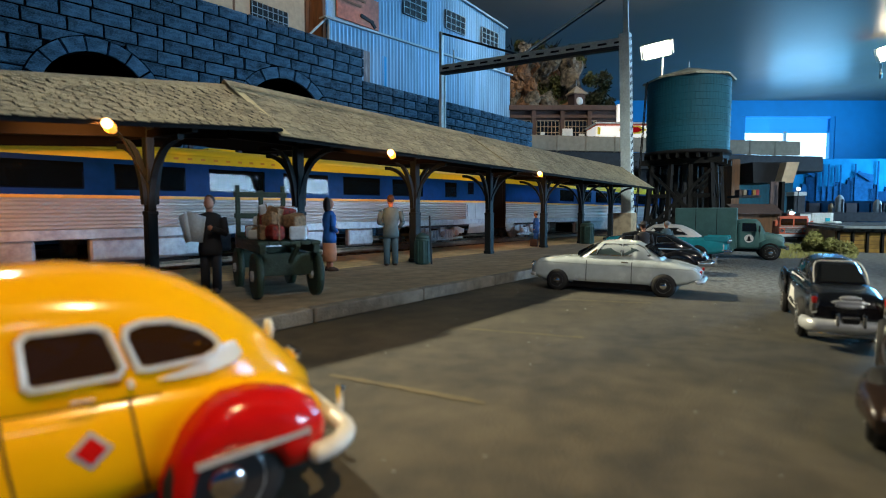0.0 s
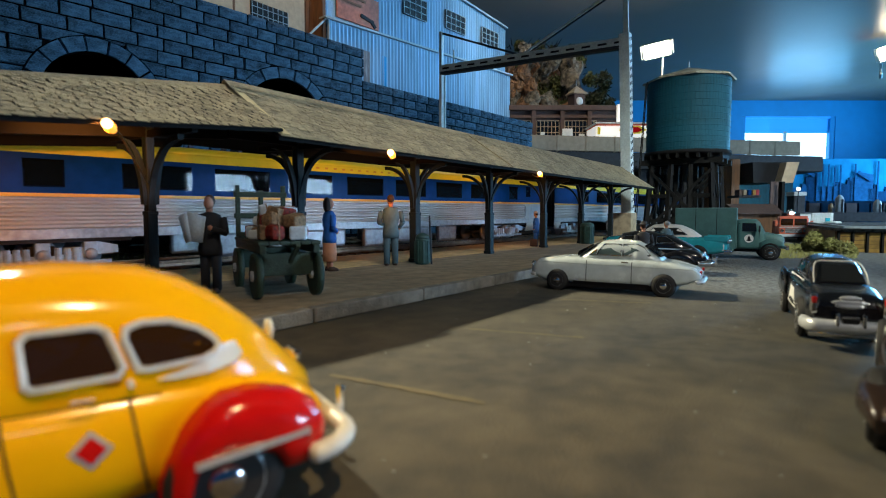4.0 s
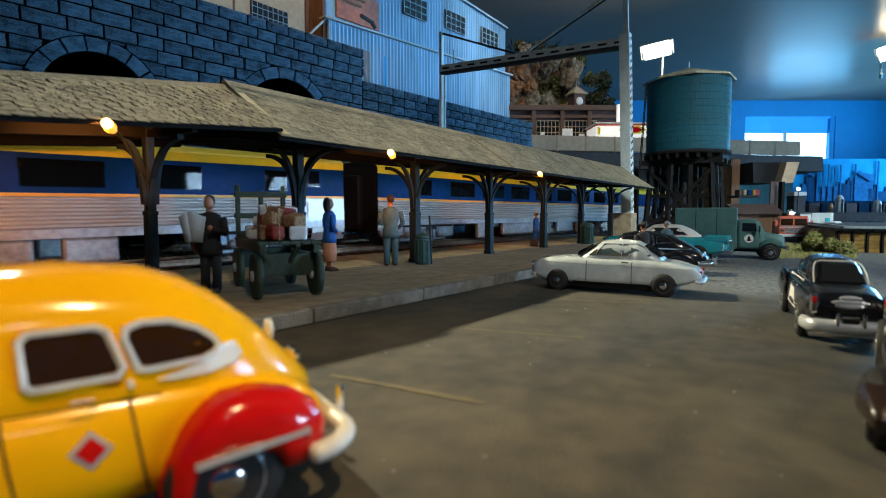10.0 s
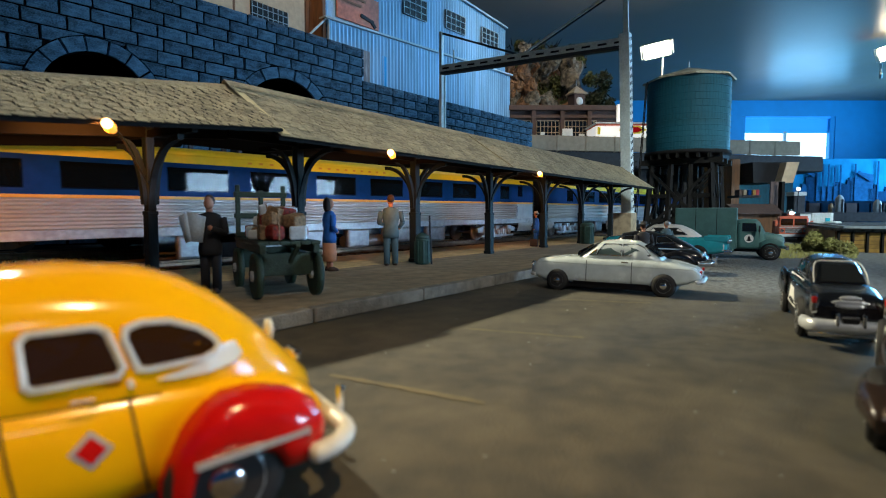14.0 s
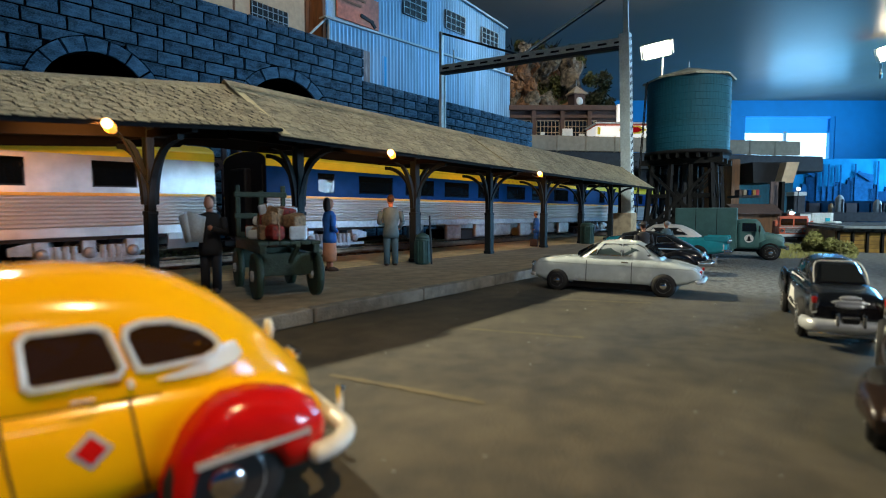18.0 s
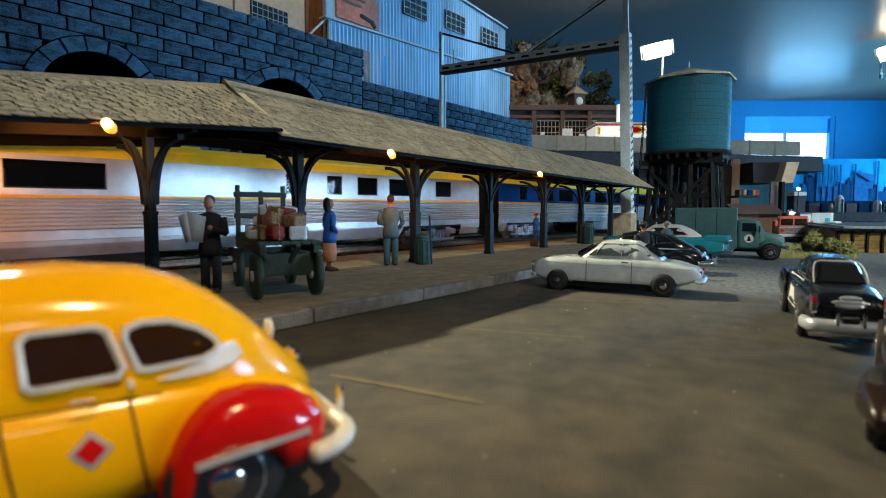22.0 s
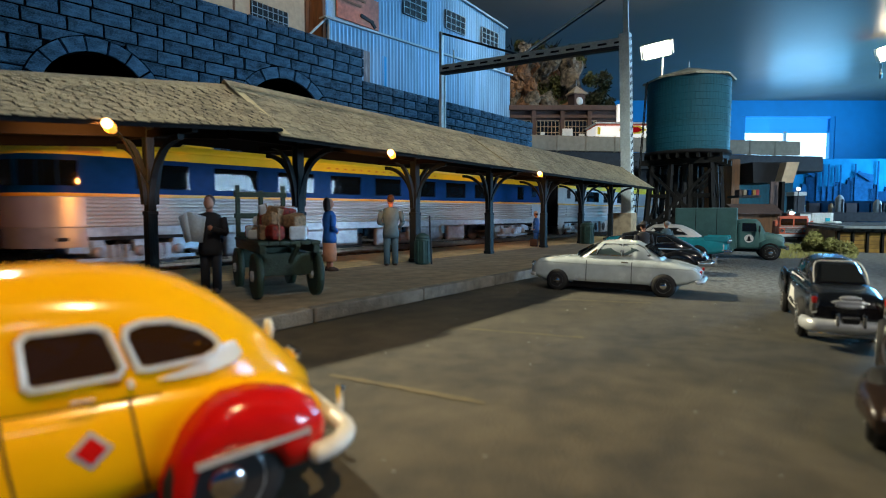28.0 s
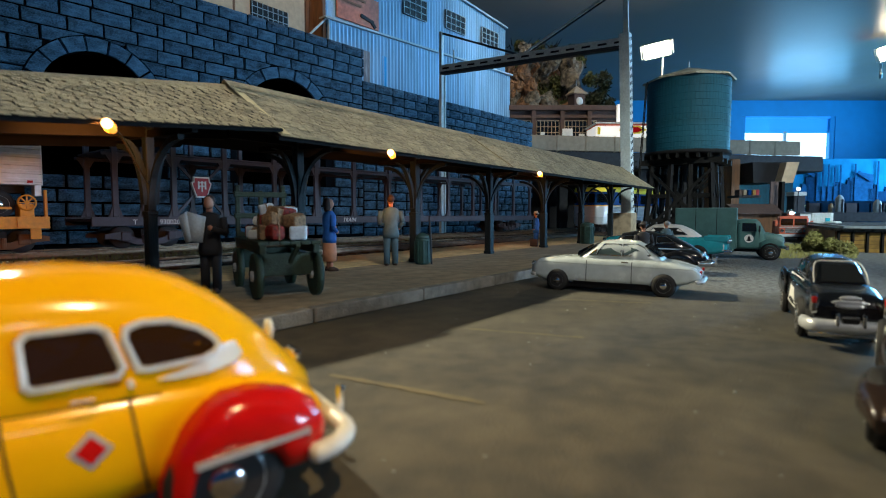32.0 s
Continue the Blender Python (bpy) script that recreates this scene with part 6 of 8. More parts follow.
for s_ in (1, -1):
    g_ = part("door_window", panel([(0.45, 1.14), (1.0, 1.14), (0.98, 1.5), (0.45, 1.52)], s_, HC, 0.012, 0.05), M_CARGLASS, trk)
    part("window_trim", outline([(0.45, 1.14), (1.0, 1.14), (0.98, 1.5), (0.45, 1.52)], s_, HC, 0.03, 0.014), M_TRUCK, g_)
    dsc = [(0.72 + 0.17 * math.cos(a), 0.86 + 0.17 * math.sin(a)) for a in np.linspace(0, 2 * math.pi, 20, endpoint=False)]
    part("emblem_disc", panel(dsc, s_, HC, 0.014, 0.03), M_WHITE, trk, "white round emblem")
    part("emblem", panel([(0.72 + 0.1 * a, 0.86 + 0.11 * b) for a, b in ((-1, -0.7), (-0.5, -0.2), (-0.4, 0.6), (0, 1), (0.4, 0.6), (0.5, -0.2), (1, -0.7), (0, -0.95))], s_, HC, 0.022, 0.03), M_BLACK, trk)
    part("door_seam", panel([(0.36, 0.45), (0.38, 0.45), (0.38, 1.5), (0.36, 1.5)], s_, HC, 0.006, 0.02), M_BLACK, trk)
    part("door_seam", panel([(1.08, 0.45), (1.1, 0.45), (1.1, 1.2), (1.08, 1.2)], s_, HC, 0.006, 0.02), M_BLACK, trk)
    part("fender", shell([1.1, 1.2, 1.4, 1.62, 1.85, 1.95], [(1.1, 0.03), (1.3, 0.12), (1.95, 0.1)], [(1.1, 0.5), (1.95, 0.55)], [(1.1, 0.7), (1.4, 0.88), (1.7, 0.88), (1.95, 0.74)], 3, 0, 14), M_TRUCK, trk).matrix_basis = T(0, s_ * 0.8, 0)
    part("headlight", lathe([(0.01, 0.04), (0.1, 0.02), (0.11, -0.04), (0.01, -0.05)], 14, axis="x", c=(1.99, s_ * 0.56, 0.76)), M_CHROME, trk)
    part("mirror", rod(nbox(1.05, 1.1, s_ * 1.06 - 0.06, s_ * 1.06 + 0.06, 1.15, 1.4, 0.02), (1.05, s_ * 0.86, 1.2), (1.07, s_ * 1.02, 1.25), 0.015), M_BLACK, trk)
    arch(trk, 1.48, s_ * 0.915, 0.36)
    for x in (1.48, -1.35):
        wheel(trk, x, s_ * (0.86 if x > 0 else 0.9), 0.29, 0.18)
    arch(trk, -1.35, s_ * 0.957, 0.36)
end_glass(trk, "windshield", [(1.31, 0.7, 1.17), (1.31, -0.7, 1.17), (1.12, -0.64, 1.55), (1.12, 0.64, 1.55)], M_PALEGLASS)
part("bumper", nbox(2.02, 2.14, -0.86, 0.86, 0.42, 0.58, 0.03), M_CHROME, trk)
part("frame_rail", nbox(-2.0, 1.9, -0.5, 0.5, 0.3, 0.46), M_BLACK, trk)

# pale pickup parked behind the utility truck
o = at_view(V(1318, 29.5), 29.5, 0)
pk = empty("pickup_truck", T(o.x, o.y, 0, 0, 0, -93) @ Matrix.Scale(0.82, 4), "pale blue-white pickup truck behind the utility truck", "truck", "parked cars")
pc_ = ([(-0.5, 0.8), (0.5, 0.8), (0.72, 0.74)], [(-0.5, 0.5), (0.72, 0.5)], [(-0.5, 1.6), (-0.3, 1.72), (0.3, 1.72), (0.5, 1.55), (0.72, 1.15)])
HP = (*pc_, 6, 0.12)
part("cab", shell([-0.5, -0.4, -0.3, 0.0, 0.3, 0.4, 0.5, 0.6, 0.72], *pc_, 6, 0.12, 30), M_CONTAINER, pk)
part("hood", shell([0.6, 0.9, 1.3, 1.6, 1.7], [(0.6, 0.76), (1.7, 0.7)], [(0.6, 0.5), (1.7, 0.52)], [(0.6, 1.16), (1.3, 1.08), (1.6, 1.02), (1.7, 0.9)], 5, 0.08, 26), M_CONTAINER, pk)
part("load_bed", nbox(-2.3, -0.55, -0.8, 0.8, 0.5, 1.05, 0.04), M_CONTAINER, pk)
part("bumper", nbox(1.72, 1.82, -0.76, 0.76, 0.42, 0.56, 0.03), M_CHROME, pk)
for s_ in (1, -1):
    part("door_window", panel([(-0.35, 1.16), (0.42, 1.16), (0.3, 1.56), (-0.35, 1.58)], s_, HP, 0.012, 0.05), M_PALEGLASS, pk)
    for x in (1.15, -1.5):
        wheel(pk, x, s_ * 0.74, 0.33, 0.18)

# old red fire truck in the yard behind
o = at_view(V(1401, 37.5), 37.5, 0)
ft = empty("fire_truck", T(o.x, o.y, 0, 0, 0, 190) @ Matrix.Scale(0.93, 4), "dull red cab-over fire truck with a bright lamp on top", "truck")
cab = part("cab", nbox(-0.6, 0.95, -0.92, 0.92, 0.5, 1.78, 0.1), M_FIRERED, ft)
part("cab_roof", nbox(-0.55, 0.9, -0.88, 0.88, 1.77, 1.88, 0.05), M_FIRERED, cab)
for a_, b_ in ((-0.8, -0.04), (0.04, 0.8)):
    g_ = part("windshield", nbox(0.93, 0.965, a_, b_, 1.18, 1.68, 0.01), M_REFLECTGLASS, cab)
    part("glass_frame", nbox(0.95, 0.985, a_, b_, 1.12, 1.17), M_HUB, g_)
part("belt_moulding", nbox(0.95, 0.98, -0.9, 0.9, 1.02, 1.07), M_HUB, cab, "grey moulding")
gr = part("grille", nbox(0.94, 0.97, -0.52, 0.52, 0.62, 0.98), M_BLACK, cab, "dark grille opening")
for k in range(5):
    part("grille_bar", nbox(0.965, 0.985, -0.52, 0.52, 0.64 + 0.07 * k, 0.67 + 0.07 * k), M_HUB, gr)
part("bumper", nbox(1.0, 1.14, -1.0, 1.0, 0.36, 0.54, 0.03), M_TRAILER, ft, "pale steel bumper")
part("frame_rail", nbox(-3.4, 1.02, -0.45, 0.45, 0.3, 0.5), M_BLACK, ft)
part("rear_body", nbox(-3.6, -0.65, -0.92, 0.92, 0.5, 1.5, 0.06), M_FIRERED, ft)
part("hose_reel", lathe([(0.3, -0.6), (0.32, -0.6), (0.32, 0.6), (0.3, 0.6)], 14, axis="y", c=(-0.95, 0, 1.8)), M_BLACK, ft)
part("warning_lamp", lathe([(0.01, -0.2), (0.25, -0.16), (0.3, 0.08), (0.16, 0.25), (0.01, 0.28)], 16, c=(0.1, -0.1, 2.08)), M_CHROME, ft)
part("lamp_bulb", lathe([(0.01, -0.1), (0.14, -0.06), (0.14, 0.06), (0.01, 0.1)], 12, axis="x", c=(0.42, -0.1, 2.1)), M_SMALLGLOW, ft, "bright white bulb")
for s_ in (1, -1):
    part("headlight", lathe([(0.01, 0.05), (0.11, 0.03), (0.12, -0.05), (0.01, -0.06)], 12, axis="x", c=(0.97, s_ * 0.7, 0.8)), M_CHROME, ft)
    part("mirror", nbox(0.9, 0.98, s_ * 1.1 - 0.1, s_ * 1.1 + 0.1, 1.15, 1.55, 0.03), M_FIRERED, ft, "red mirror board")
    part("mirror_arm", nrod((0.92, s_ * 0.9, 1.3), (0.94, s_ * 1.02, 1.32), 0.02), M_HUB, ft)
    for x in (0.35, -2.6):
        wheel(ft, x, s_ * 0.8, 0.36, 0.2)
# ---- yard and backdrop beyond the tower ----
sk = empty("skyline_backdrop", Matrix(), "flat blue printed backdrop of a mill skyline with chimneys", "backdrop", kind="structure")
rs = random.Random(12)
BD = 250.0


def ZV(py, away):
    return 1.85 + (380 - py) / 950 * away


view_part("board", nbox(V(1290, BD), V(1700, BD), BD + 1, BD + 2, -4, ZV(282, BD)), M_SKYPRINT, sk, "bright blue printed sky")
px = 1400
while px < 1640:
    w = rs.uniform(16, 44)
    hz = rs.uniform(305, 336)
    view_part("printed_mill", prism([(V(px, BD), 0), (V(px + w, BD), 0), (V(px + w, BD), ZV(hz + 3, BD)), (V(px + w * 0.6, BD), ZV(hz, BD)), (V(px + w * 0.55, BD), ZV(hz + 8, BD)), (V(px, BD), ZV(hz + 8, BD))], BD + 0.3, BD + 0.9), M_SKYLINE if rs.random() < 0.6 else M_SKYLINE2, sk)
    px += w * 0.8
for px in (1441, 1451, 1461, 1472, 1482, 1508, 1548, 1590):
    view_part("printed_chimney", nbox(V(px, BD), V(px + 2.2, BD), BD - 0.2, BD + 0.2, 0, ZV(rs.uniform(286, 300), BD)), M_SKYLINE2, sk)
view_part("printed_conveyor", nbeam((V(1412, BD), BD - 0.5, ZV(300, BD)), (V(1436, BD), BD - 0.5, ZV(312, BD)), 0.6, 1.6), M_SKYLINE2, sk)
view_part("printed_conveyor", nbeam((V(1512, BD), BD - 0.5, ZV(306, BD)), (V(1536, BD), BD - 0.5, ZV(320, BD)), 0.6, 1.6), M_SKYLINE2, sk)

cs = empty("coal_shed", Matrix(), "dark brown coaling shed with tan hopper and tiled roof", "building")
view_part("wall", nbox(V(1292, 52), V(1306, 52), 52, 58, 0, ZV(283, 52)), M_BROWNWOOD, cs)
view_part("hopper", prism([(V(1328, 50), ZV(288, 50)), (V(1392, 50), ZV(288, 50)), (V(1380, 50), ZV(324, 50)), (V(1330, 50), ZV(324, 50))], 50, 54), M_BLACK, cs)
view_part("hopper_face", prism([(V(1388, 49), ZV(288, 49)), (V(1410, 49), ZV(288, 49)), (V(1400, 49), ZV(324, 49)), (V(1379, 49), ZV(324, 49))], 49, 51), M_TANSTUCCO, cs, "tan hopper face")
for k in range(6):
    a = 1361 + k * 4.2
    view_part("siding_board", nbox(V(a, 47), V(a + 3.9, 47), 47, 47.15, 0.5, ZV(322, 47)), M_STATION, cs)
view_part("post", nbox(V(1381, 46), V(1386, 46), 46, 46.5, 0, ZV(322, 46)), M_DARKWOOD, cs)
rows_ = 7
for k in range(rows_):
    for q in range(18):
        a = 1302 + q * 4.7 + (k % 2) * 1.5
        view_part("roof_tile", prism([(45.0 + 0.22 * k, ZV(378 - 2.4 * k, 45)), (45.3 + 0.22 * k, ZV(375 - 2.4 * k, 45)), (45.3 + 0.22 * k, ZV(376 - 2.4 * k, 45)), (45.0 + 0.22 * k, ZV(379 - 2.4 * k, 45))], V(a, 45), V(a + 4.4, 45), axis="x"), M_STATION, cs)
view_part("lean_to", nbox(V(1303, 45.5), V(1385, 45.5), 45.6, 50, 0, ZV(377, 45.5)), M_BROWNWOOD, cs)
view_part("shelf", nbox(V(1306, 48), V(1345, 48), 48, 50, ZV(350, 48), ZV(346, 48)), M_GIRDER, cs)
for k, (px, mm) in enumerate(((1308, M_STATION), (1316, M_DECK), (1324, M_BLUE), (1332, M_PLANK), (1338, M_BRICKRED))):
    o = room(nbox(V(px, 48), V(px + 6, 48), 48.2, 49, ZV(346, 48), ZV(346, 48) + 0.5, 0.05))
    tagged(part("crate", o, mm), "small coloured crate on the shed shelf", "crate", "shed crates")
# strip of building under the deck
view_part("back_wall", nbox(V(1300, 60), V(1400, 60), 60, 61, 0, ZV(292, 60)), M_TANK, cs, "dull blue-green back wall")

for a, b, z0, z1, mm in ((1413, 1434, 401, 379, M_CONTAINER), (1435, 1474, 400, 377, M_CONTAINER)):
    c_ = empty("freight_container", Matrix(), "white ribbed freight container on the raised siding", "container", "freight containers")
    view_part("box", nbox(V(a, 44), V(b, 44), 44, 46, ZV(z0, 44), ZV(z1, 44), 0.03), mm, c_)
    for k in range(int((b - a) / 4)):
        view_part("rib", nbox(V(a + k * 4 + 1, 44), V(a + k * 4 + 2, 44), 43.96, 44, ZV(z0, 44), ZV(z1, 44)), mm, c_)
    if b > 1440:
        view_part("emblem", nbox(V(1459, 44), V(1467, 44), 43.93, 43.96, ZV(392, 44), ZV(386, 44)), M_TEAL, c_)
kk = empty("lamp_kiosk", Matrix(), "small white kiosk under a bright bare lamp", "kiosk")
view_part("walls", nbox(V(1403, 55), V(1423, 55), 55, 56.2, 0.5, ZV(346, 55), 0.05), M_GIRDER, kk)
view_part("fascia", nbox(V(1402, 55), V(1424, 55), 54.9, 56.3, ZV(347, 55), ZV(340, 55), 0.04), M_CONTAINER, kk, "white fascia board")
view_part("lamp_post", nrod((V(1410, 54.8), 54.8, 0.5), (V(1410, 54.8), 54.8, ZV(338, 54.8)), 0.05, seg=8), M_GIRDER, kk)
view_part("lamp_globe", lathe([(0.01, -0.2), (0.15, -0.13), (0.21, 0), (0.15, 0.13), (0.01, 0.2)], 14, c=(V(1410, 54.8), 54.8, ZV(335, 54.8))), M_SMALLGLOW, kk, "bright white globe")
vn = empty("delivery_van", Matrix(), "small white van on the raised siding", "car")
view_part("body", nbox(V(1477, 43), V(1490, 43), 43, 45, ZV(402, 43), ZV(392, 43), 0.1), M_WHITE, vn)
view_part("cab", nbox(V(1487, 43), V(1493, 43), 43, 45, ZV(402, 43), ZV(397, 43), 0.1), M_WHITE, vn)
for px in (1480, 1490):
    view_part("wheel", lathe([(0.01, 42.95), (0.2, 42.95), (0.2, 43.1), (0.01, 43.1)], 12, axis="y", c=(V(px, 43), 0, ZV(402, 43))), M_TYRE, vn)

sd = empty("raised_siding", Matrix(), "raised siding with pale ballast over plank retaining wall", "embankment", kind="structure")
view_part("fill", prism([(V(1405, 42), 42), (V(1478, 27), 27), (V(1700, 24), 24), (V(1900, 48), 48), (V(1410, 52), 48)], 0, 1.0, axis="z"), M_BROWNWOOD, sd)
view_part("top", prism([(V(1405, 42), 41.8), (V(1478, 27), 26.6), (V(1700, 24), 23.6), (V(1900, 48), 48), (V(1410, 52), 48)], 1.0, 1.16, axis="z"), M_BALLAST, sd, "grey ballast deck")
p0, p1 = Vector((V(1478, 27), 26.9, 0)), Vector((V(1700, 24), 23.9, 0))
for k in range(5):
    for q in range(4):
        a, b = p0.lerp(p1, q / 4 + 0.004), p0.lerp(p1, (q + 1) / 4 - 0.004)
        z = 0.1 + k * 0.19
        view_part("plank", nbeam(a + Vector((0, -0.06, z)), b + Vector((0, -0.06, z)), 0.1, 0.165), M_PLANK, sd)
for q in range(9):
    a = p0.lerp(p1, q / 8)
    view_part("wall_post", nbox(a.x - 0.05, a.x + 0.05, a.y - 0.2, a.y - 0.1, 0, 1.05), M_DARKWOOD, sd)
view_part("parapet_rail", nbeam((V(1405, 42), 41.7, 1.3), (V(1478, 27), 26.4, 1.24), 0.1, 0.12), M_GALV, sd)
view_part("parapet_rail", nbeam((V(1478, 27), 26.4, 1.24), (V(1700, 24), 23.4, 1.22), 0.1, 0.12), M_GALV, sd)
view_part("bridge", nbox(V(1395, 80), V(1720, 80), 80, 84, ZV(392, 80), ZV(376, 80)), M_GIRDER, sd, "dark plate girder bridge")
view_part("pale_wall", nbox(V(1430, 95), V(1720, 95), 95, 96, -1, ZV(356, 95)), M_SKYLINE, sd)
for k in range(12):
    a = 1432 + k * 22
    view_part("wall_panel", nbox(V(a, 94), V(a + 19, 94), 94.3, 95, 0, ZV(360, 94)), M_SKYLINE if k % 3 else M_HAULER, sd)
for px, w, top, mm in ((1461, 13, 346, M_CONTAINER), (1527, 12, 354, M_CONTAINER), (1449, 8, 360, M_TANSTUCCO), (1548, 16, 358, M_TANK)):
    t_ = empty("storage_tank", Matrix(), "small round storage tank by the far bridge", "tank", "storage tanks")
    r = w / 2 / 950 * 88
    view_part("barrel", lathe([(r, ZV(378, 88)), (r, ZV(top + 8, 88)), (r * 0.7, ZV(top + 3, 88)), (r * 0.2, ZV(top, 88)), (0.01, ZV(top, 88))], 18, c=(V(px + w / 2, 88), 86, 0)), mm, t_)
    view_part("ladder", nbox(V(px + w / 2, 88) - 0.1, V(px + w / 2, 88) + 0.1, 86 - r - 0.1, 86 - r, ZV(378, 88), ZV(top + 8, 88)), M_GIRDER, t_)
tagged(part("ground_rail", nbeam((21.9, -2.05, 0.05), (15.2, -3.55, 0.05), 0.09, 0.12), M_BLACK), "dark buried rail at the lot's edge", "rail")
for k, (px, away, z, r, n_) in enumerate(((1437, 27, 0.3, 0.45, 3), (1448, 26, 0.45, 0.62, 4), (1442, 29, 0.75, 0.5, 3), (1470, 25.5, 0.35, 0.5, 3), (1482, 25, 0.4, 0.55, 4), (1497, 24, 0.28, 0.45, 3), (1505, 24.5, 0.2, 0.4, 3))):
    rr = random.Random(k)
    b_ = empty("bush", Matrix(), "small olive green lichen bush on the verge", "bush", "verge bushes")
    cs_ = [(V(px, away) + rr.uniform(-r, r) * 0.6, away + rr.uniform(-r, r) * 0.6, max(0.12, z * rr.uniform(0.3, 1.2)), r * rr.uniform(0.4, 0.65)) for _ in range(n_ * 2)]
    view_part("foliage", leaf_cloud(cs_, 80 + k, 0.07, 320), M_LICHEN, b_)
    st_ = bmesh.new()
    for x, y, zz, q in cs_:
        rod(st_, (V(px, away), away, -0.02), (x, y, zz), 0.02, 0.01, 5)
    view_part("stems", st_, M_DARKWOOD, b_)
gs = bmesh.new()
rr = random.Random(77)
for k in range(2600):
    px, away = rr.uniform(1375, 1520), rr.uniform(22.5, 33)
    p = Vector((V(px, away), away, 0))
    h = rr.uniform(0.05, 0.2)
    d = Vector((rr.uniform(-0.1, 0.1), rr.uniform(-0.1, 0.1), h))
    w = Vector((0.03, rr.uniform(-0.02, 0.02), 0))
    gs.faces.new([gs.verts.new(q) for q in (p - w, p + w, p + d)])
view_part("grass", gs, M_LICHEN, None)
tagged(bpy.data.objects["grass"], "tufts of yellow-green static grass", "grass", kind="stuff")

# ---- auto carrier and trailer flatcar on the siding ----
RZ = 0.58
ac = empty("auto_carrier", T(23.0, line(22.4, 23.0), RZ, 0, 0, TAN), "long tuscan brown two-deck auto carrier car", "rail car")
CL = 15.5
part("deck", nbox(-14.9, CL, -1.45, 1.45, 1.0, 1.12, 0.02), M_HAULER, ac)
for s_ in (-1, 1):
    y = s_ * 1.5
    part("side_sill", nbox(-14.9, CL, y - 0.05, y + 0.05, 0.84, 1.18, 0.02), M_HAULER, ac)
    part("guard_rail", nbox(-14.5, CL, y - 0.05, y + 0.05, 3.42, 3.54), M_HAULER, ac)
    part("top_rail", nbox(-14.5, CL, y - 0.05, y + 0.05, 5.5, 5.64), M_HAULER, ac)
    for x in (-14.1, -12.0, -9.9, -7.5, -5.2, -2.8, -0.2, 2.4, 5.0, 7.6, 10.2, 12.6, 14.9):
        pt = part("stanchion", nbox(x - 0.1, x + 0.1, y - 0.08, y + 0.08, 1.18, 5.5, 0.02), M_HAULER, ac)
        part("gusset", prism([(x - 0.24, 1.18), (x + 0.24, 1.18), (x + 0.1, 1.6), (x - 0.1, 1.6)], y - 0.05, y + 0.05), M_HAULER, pt)
        part("gusset", prism([(x - 0.28, 3.42), (x + 0.28, 3.42), (x + 0.1, 3.1), (x - 0.1, 3.1)], y - 0.05, y + 0.05), M_HAULER, pt)
part("upper_deck", nbox(-14.4, CL, -1.45, 1.45, 3.56, 3.64, 0.02), M_HAULER, ac)
ys = -1.62
xk = -10.95
for a, b in (((-1.0, 1.25), (1.0, 3.4)), ((-1.0, 3.4), (1.0, 1.25))):
    part("cross_brace", nbeam((xk + a[0], -1.5, a[1]), (xk + b[0], -1.5, b[1]), 0.08, 0.1), M_HAULER, ac)
key = [(-0.33, 0.42), (0.33, 0.42), (0.33, 0.24), (0.42, 0.16), (0.22, -0.42), (-0.22, -0.42), (-0.42, 0.16), (-0.33, 0.24)]
part("emblem_border", prism([(xk + a, 2.38 + b) for a, b in key], ys - 0.03, ys + 0.08), M_LETTER, ac, "white keystone outline")
part("emblem", prism([(xk + a * 0.86, 2.38 + b * 0.86) for a, b in key], ys - 0.05, ys - 0.03), M_BRICKRED, ac, "dark red keystone emblem")
for a in (-0.17, -0.03, 0.11):
    part("emblem_mark", nbox(xk + a, xk + a + 0.06, ys - 0.07, ys - 0.05, 2.3 - 0.1 * (a == -0.03), 2.62), M_LETTER, ac)
for b in (2.4, 2.54):
    part("emblem_mark", nbox(xk - 0.17, xk + 0.17, ys - 0.076, ys - 0.07, b, b + 0.045), M_LETTER, ac)


def text(parent, words, x, z, size, y, shear=0.0):
    cu = bpy.data.curves.new("lettering", "FONT")
    cu.body, cu.size, cu.extrude, cu.shear = words, size * S, 0.006 * S, shear
    tmp = new("lettering_tmp", cu)
    dg = bpy.context.evaluated_depsgraph_get()
    me = bpy.data.meshes.new_from_object(tmp.evaluated_get(dg))
    bpy.data.objects.remove(tmp)
    me.materials.clear()
    me.materials.append(M_LETTER)
    ob = new("lettering", me)
    ob.parent = parent
    ob.matrix_basis = T(x, y, z, 90, 0, 0)
    return ob


text(ac, "TRAIN", -3.6, 0.9, 0.3, -1.565, 0.3)
text(ac, "930020", -12.6, 0.9, 0.26, -1.565)
text(ac, "T", -13.55, 0.9, 0.26, -1.565)


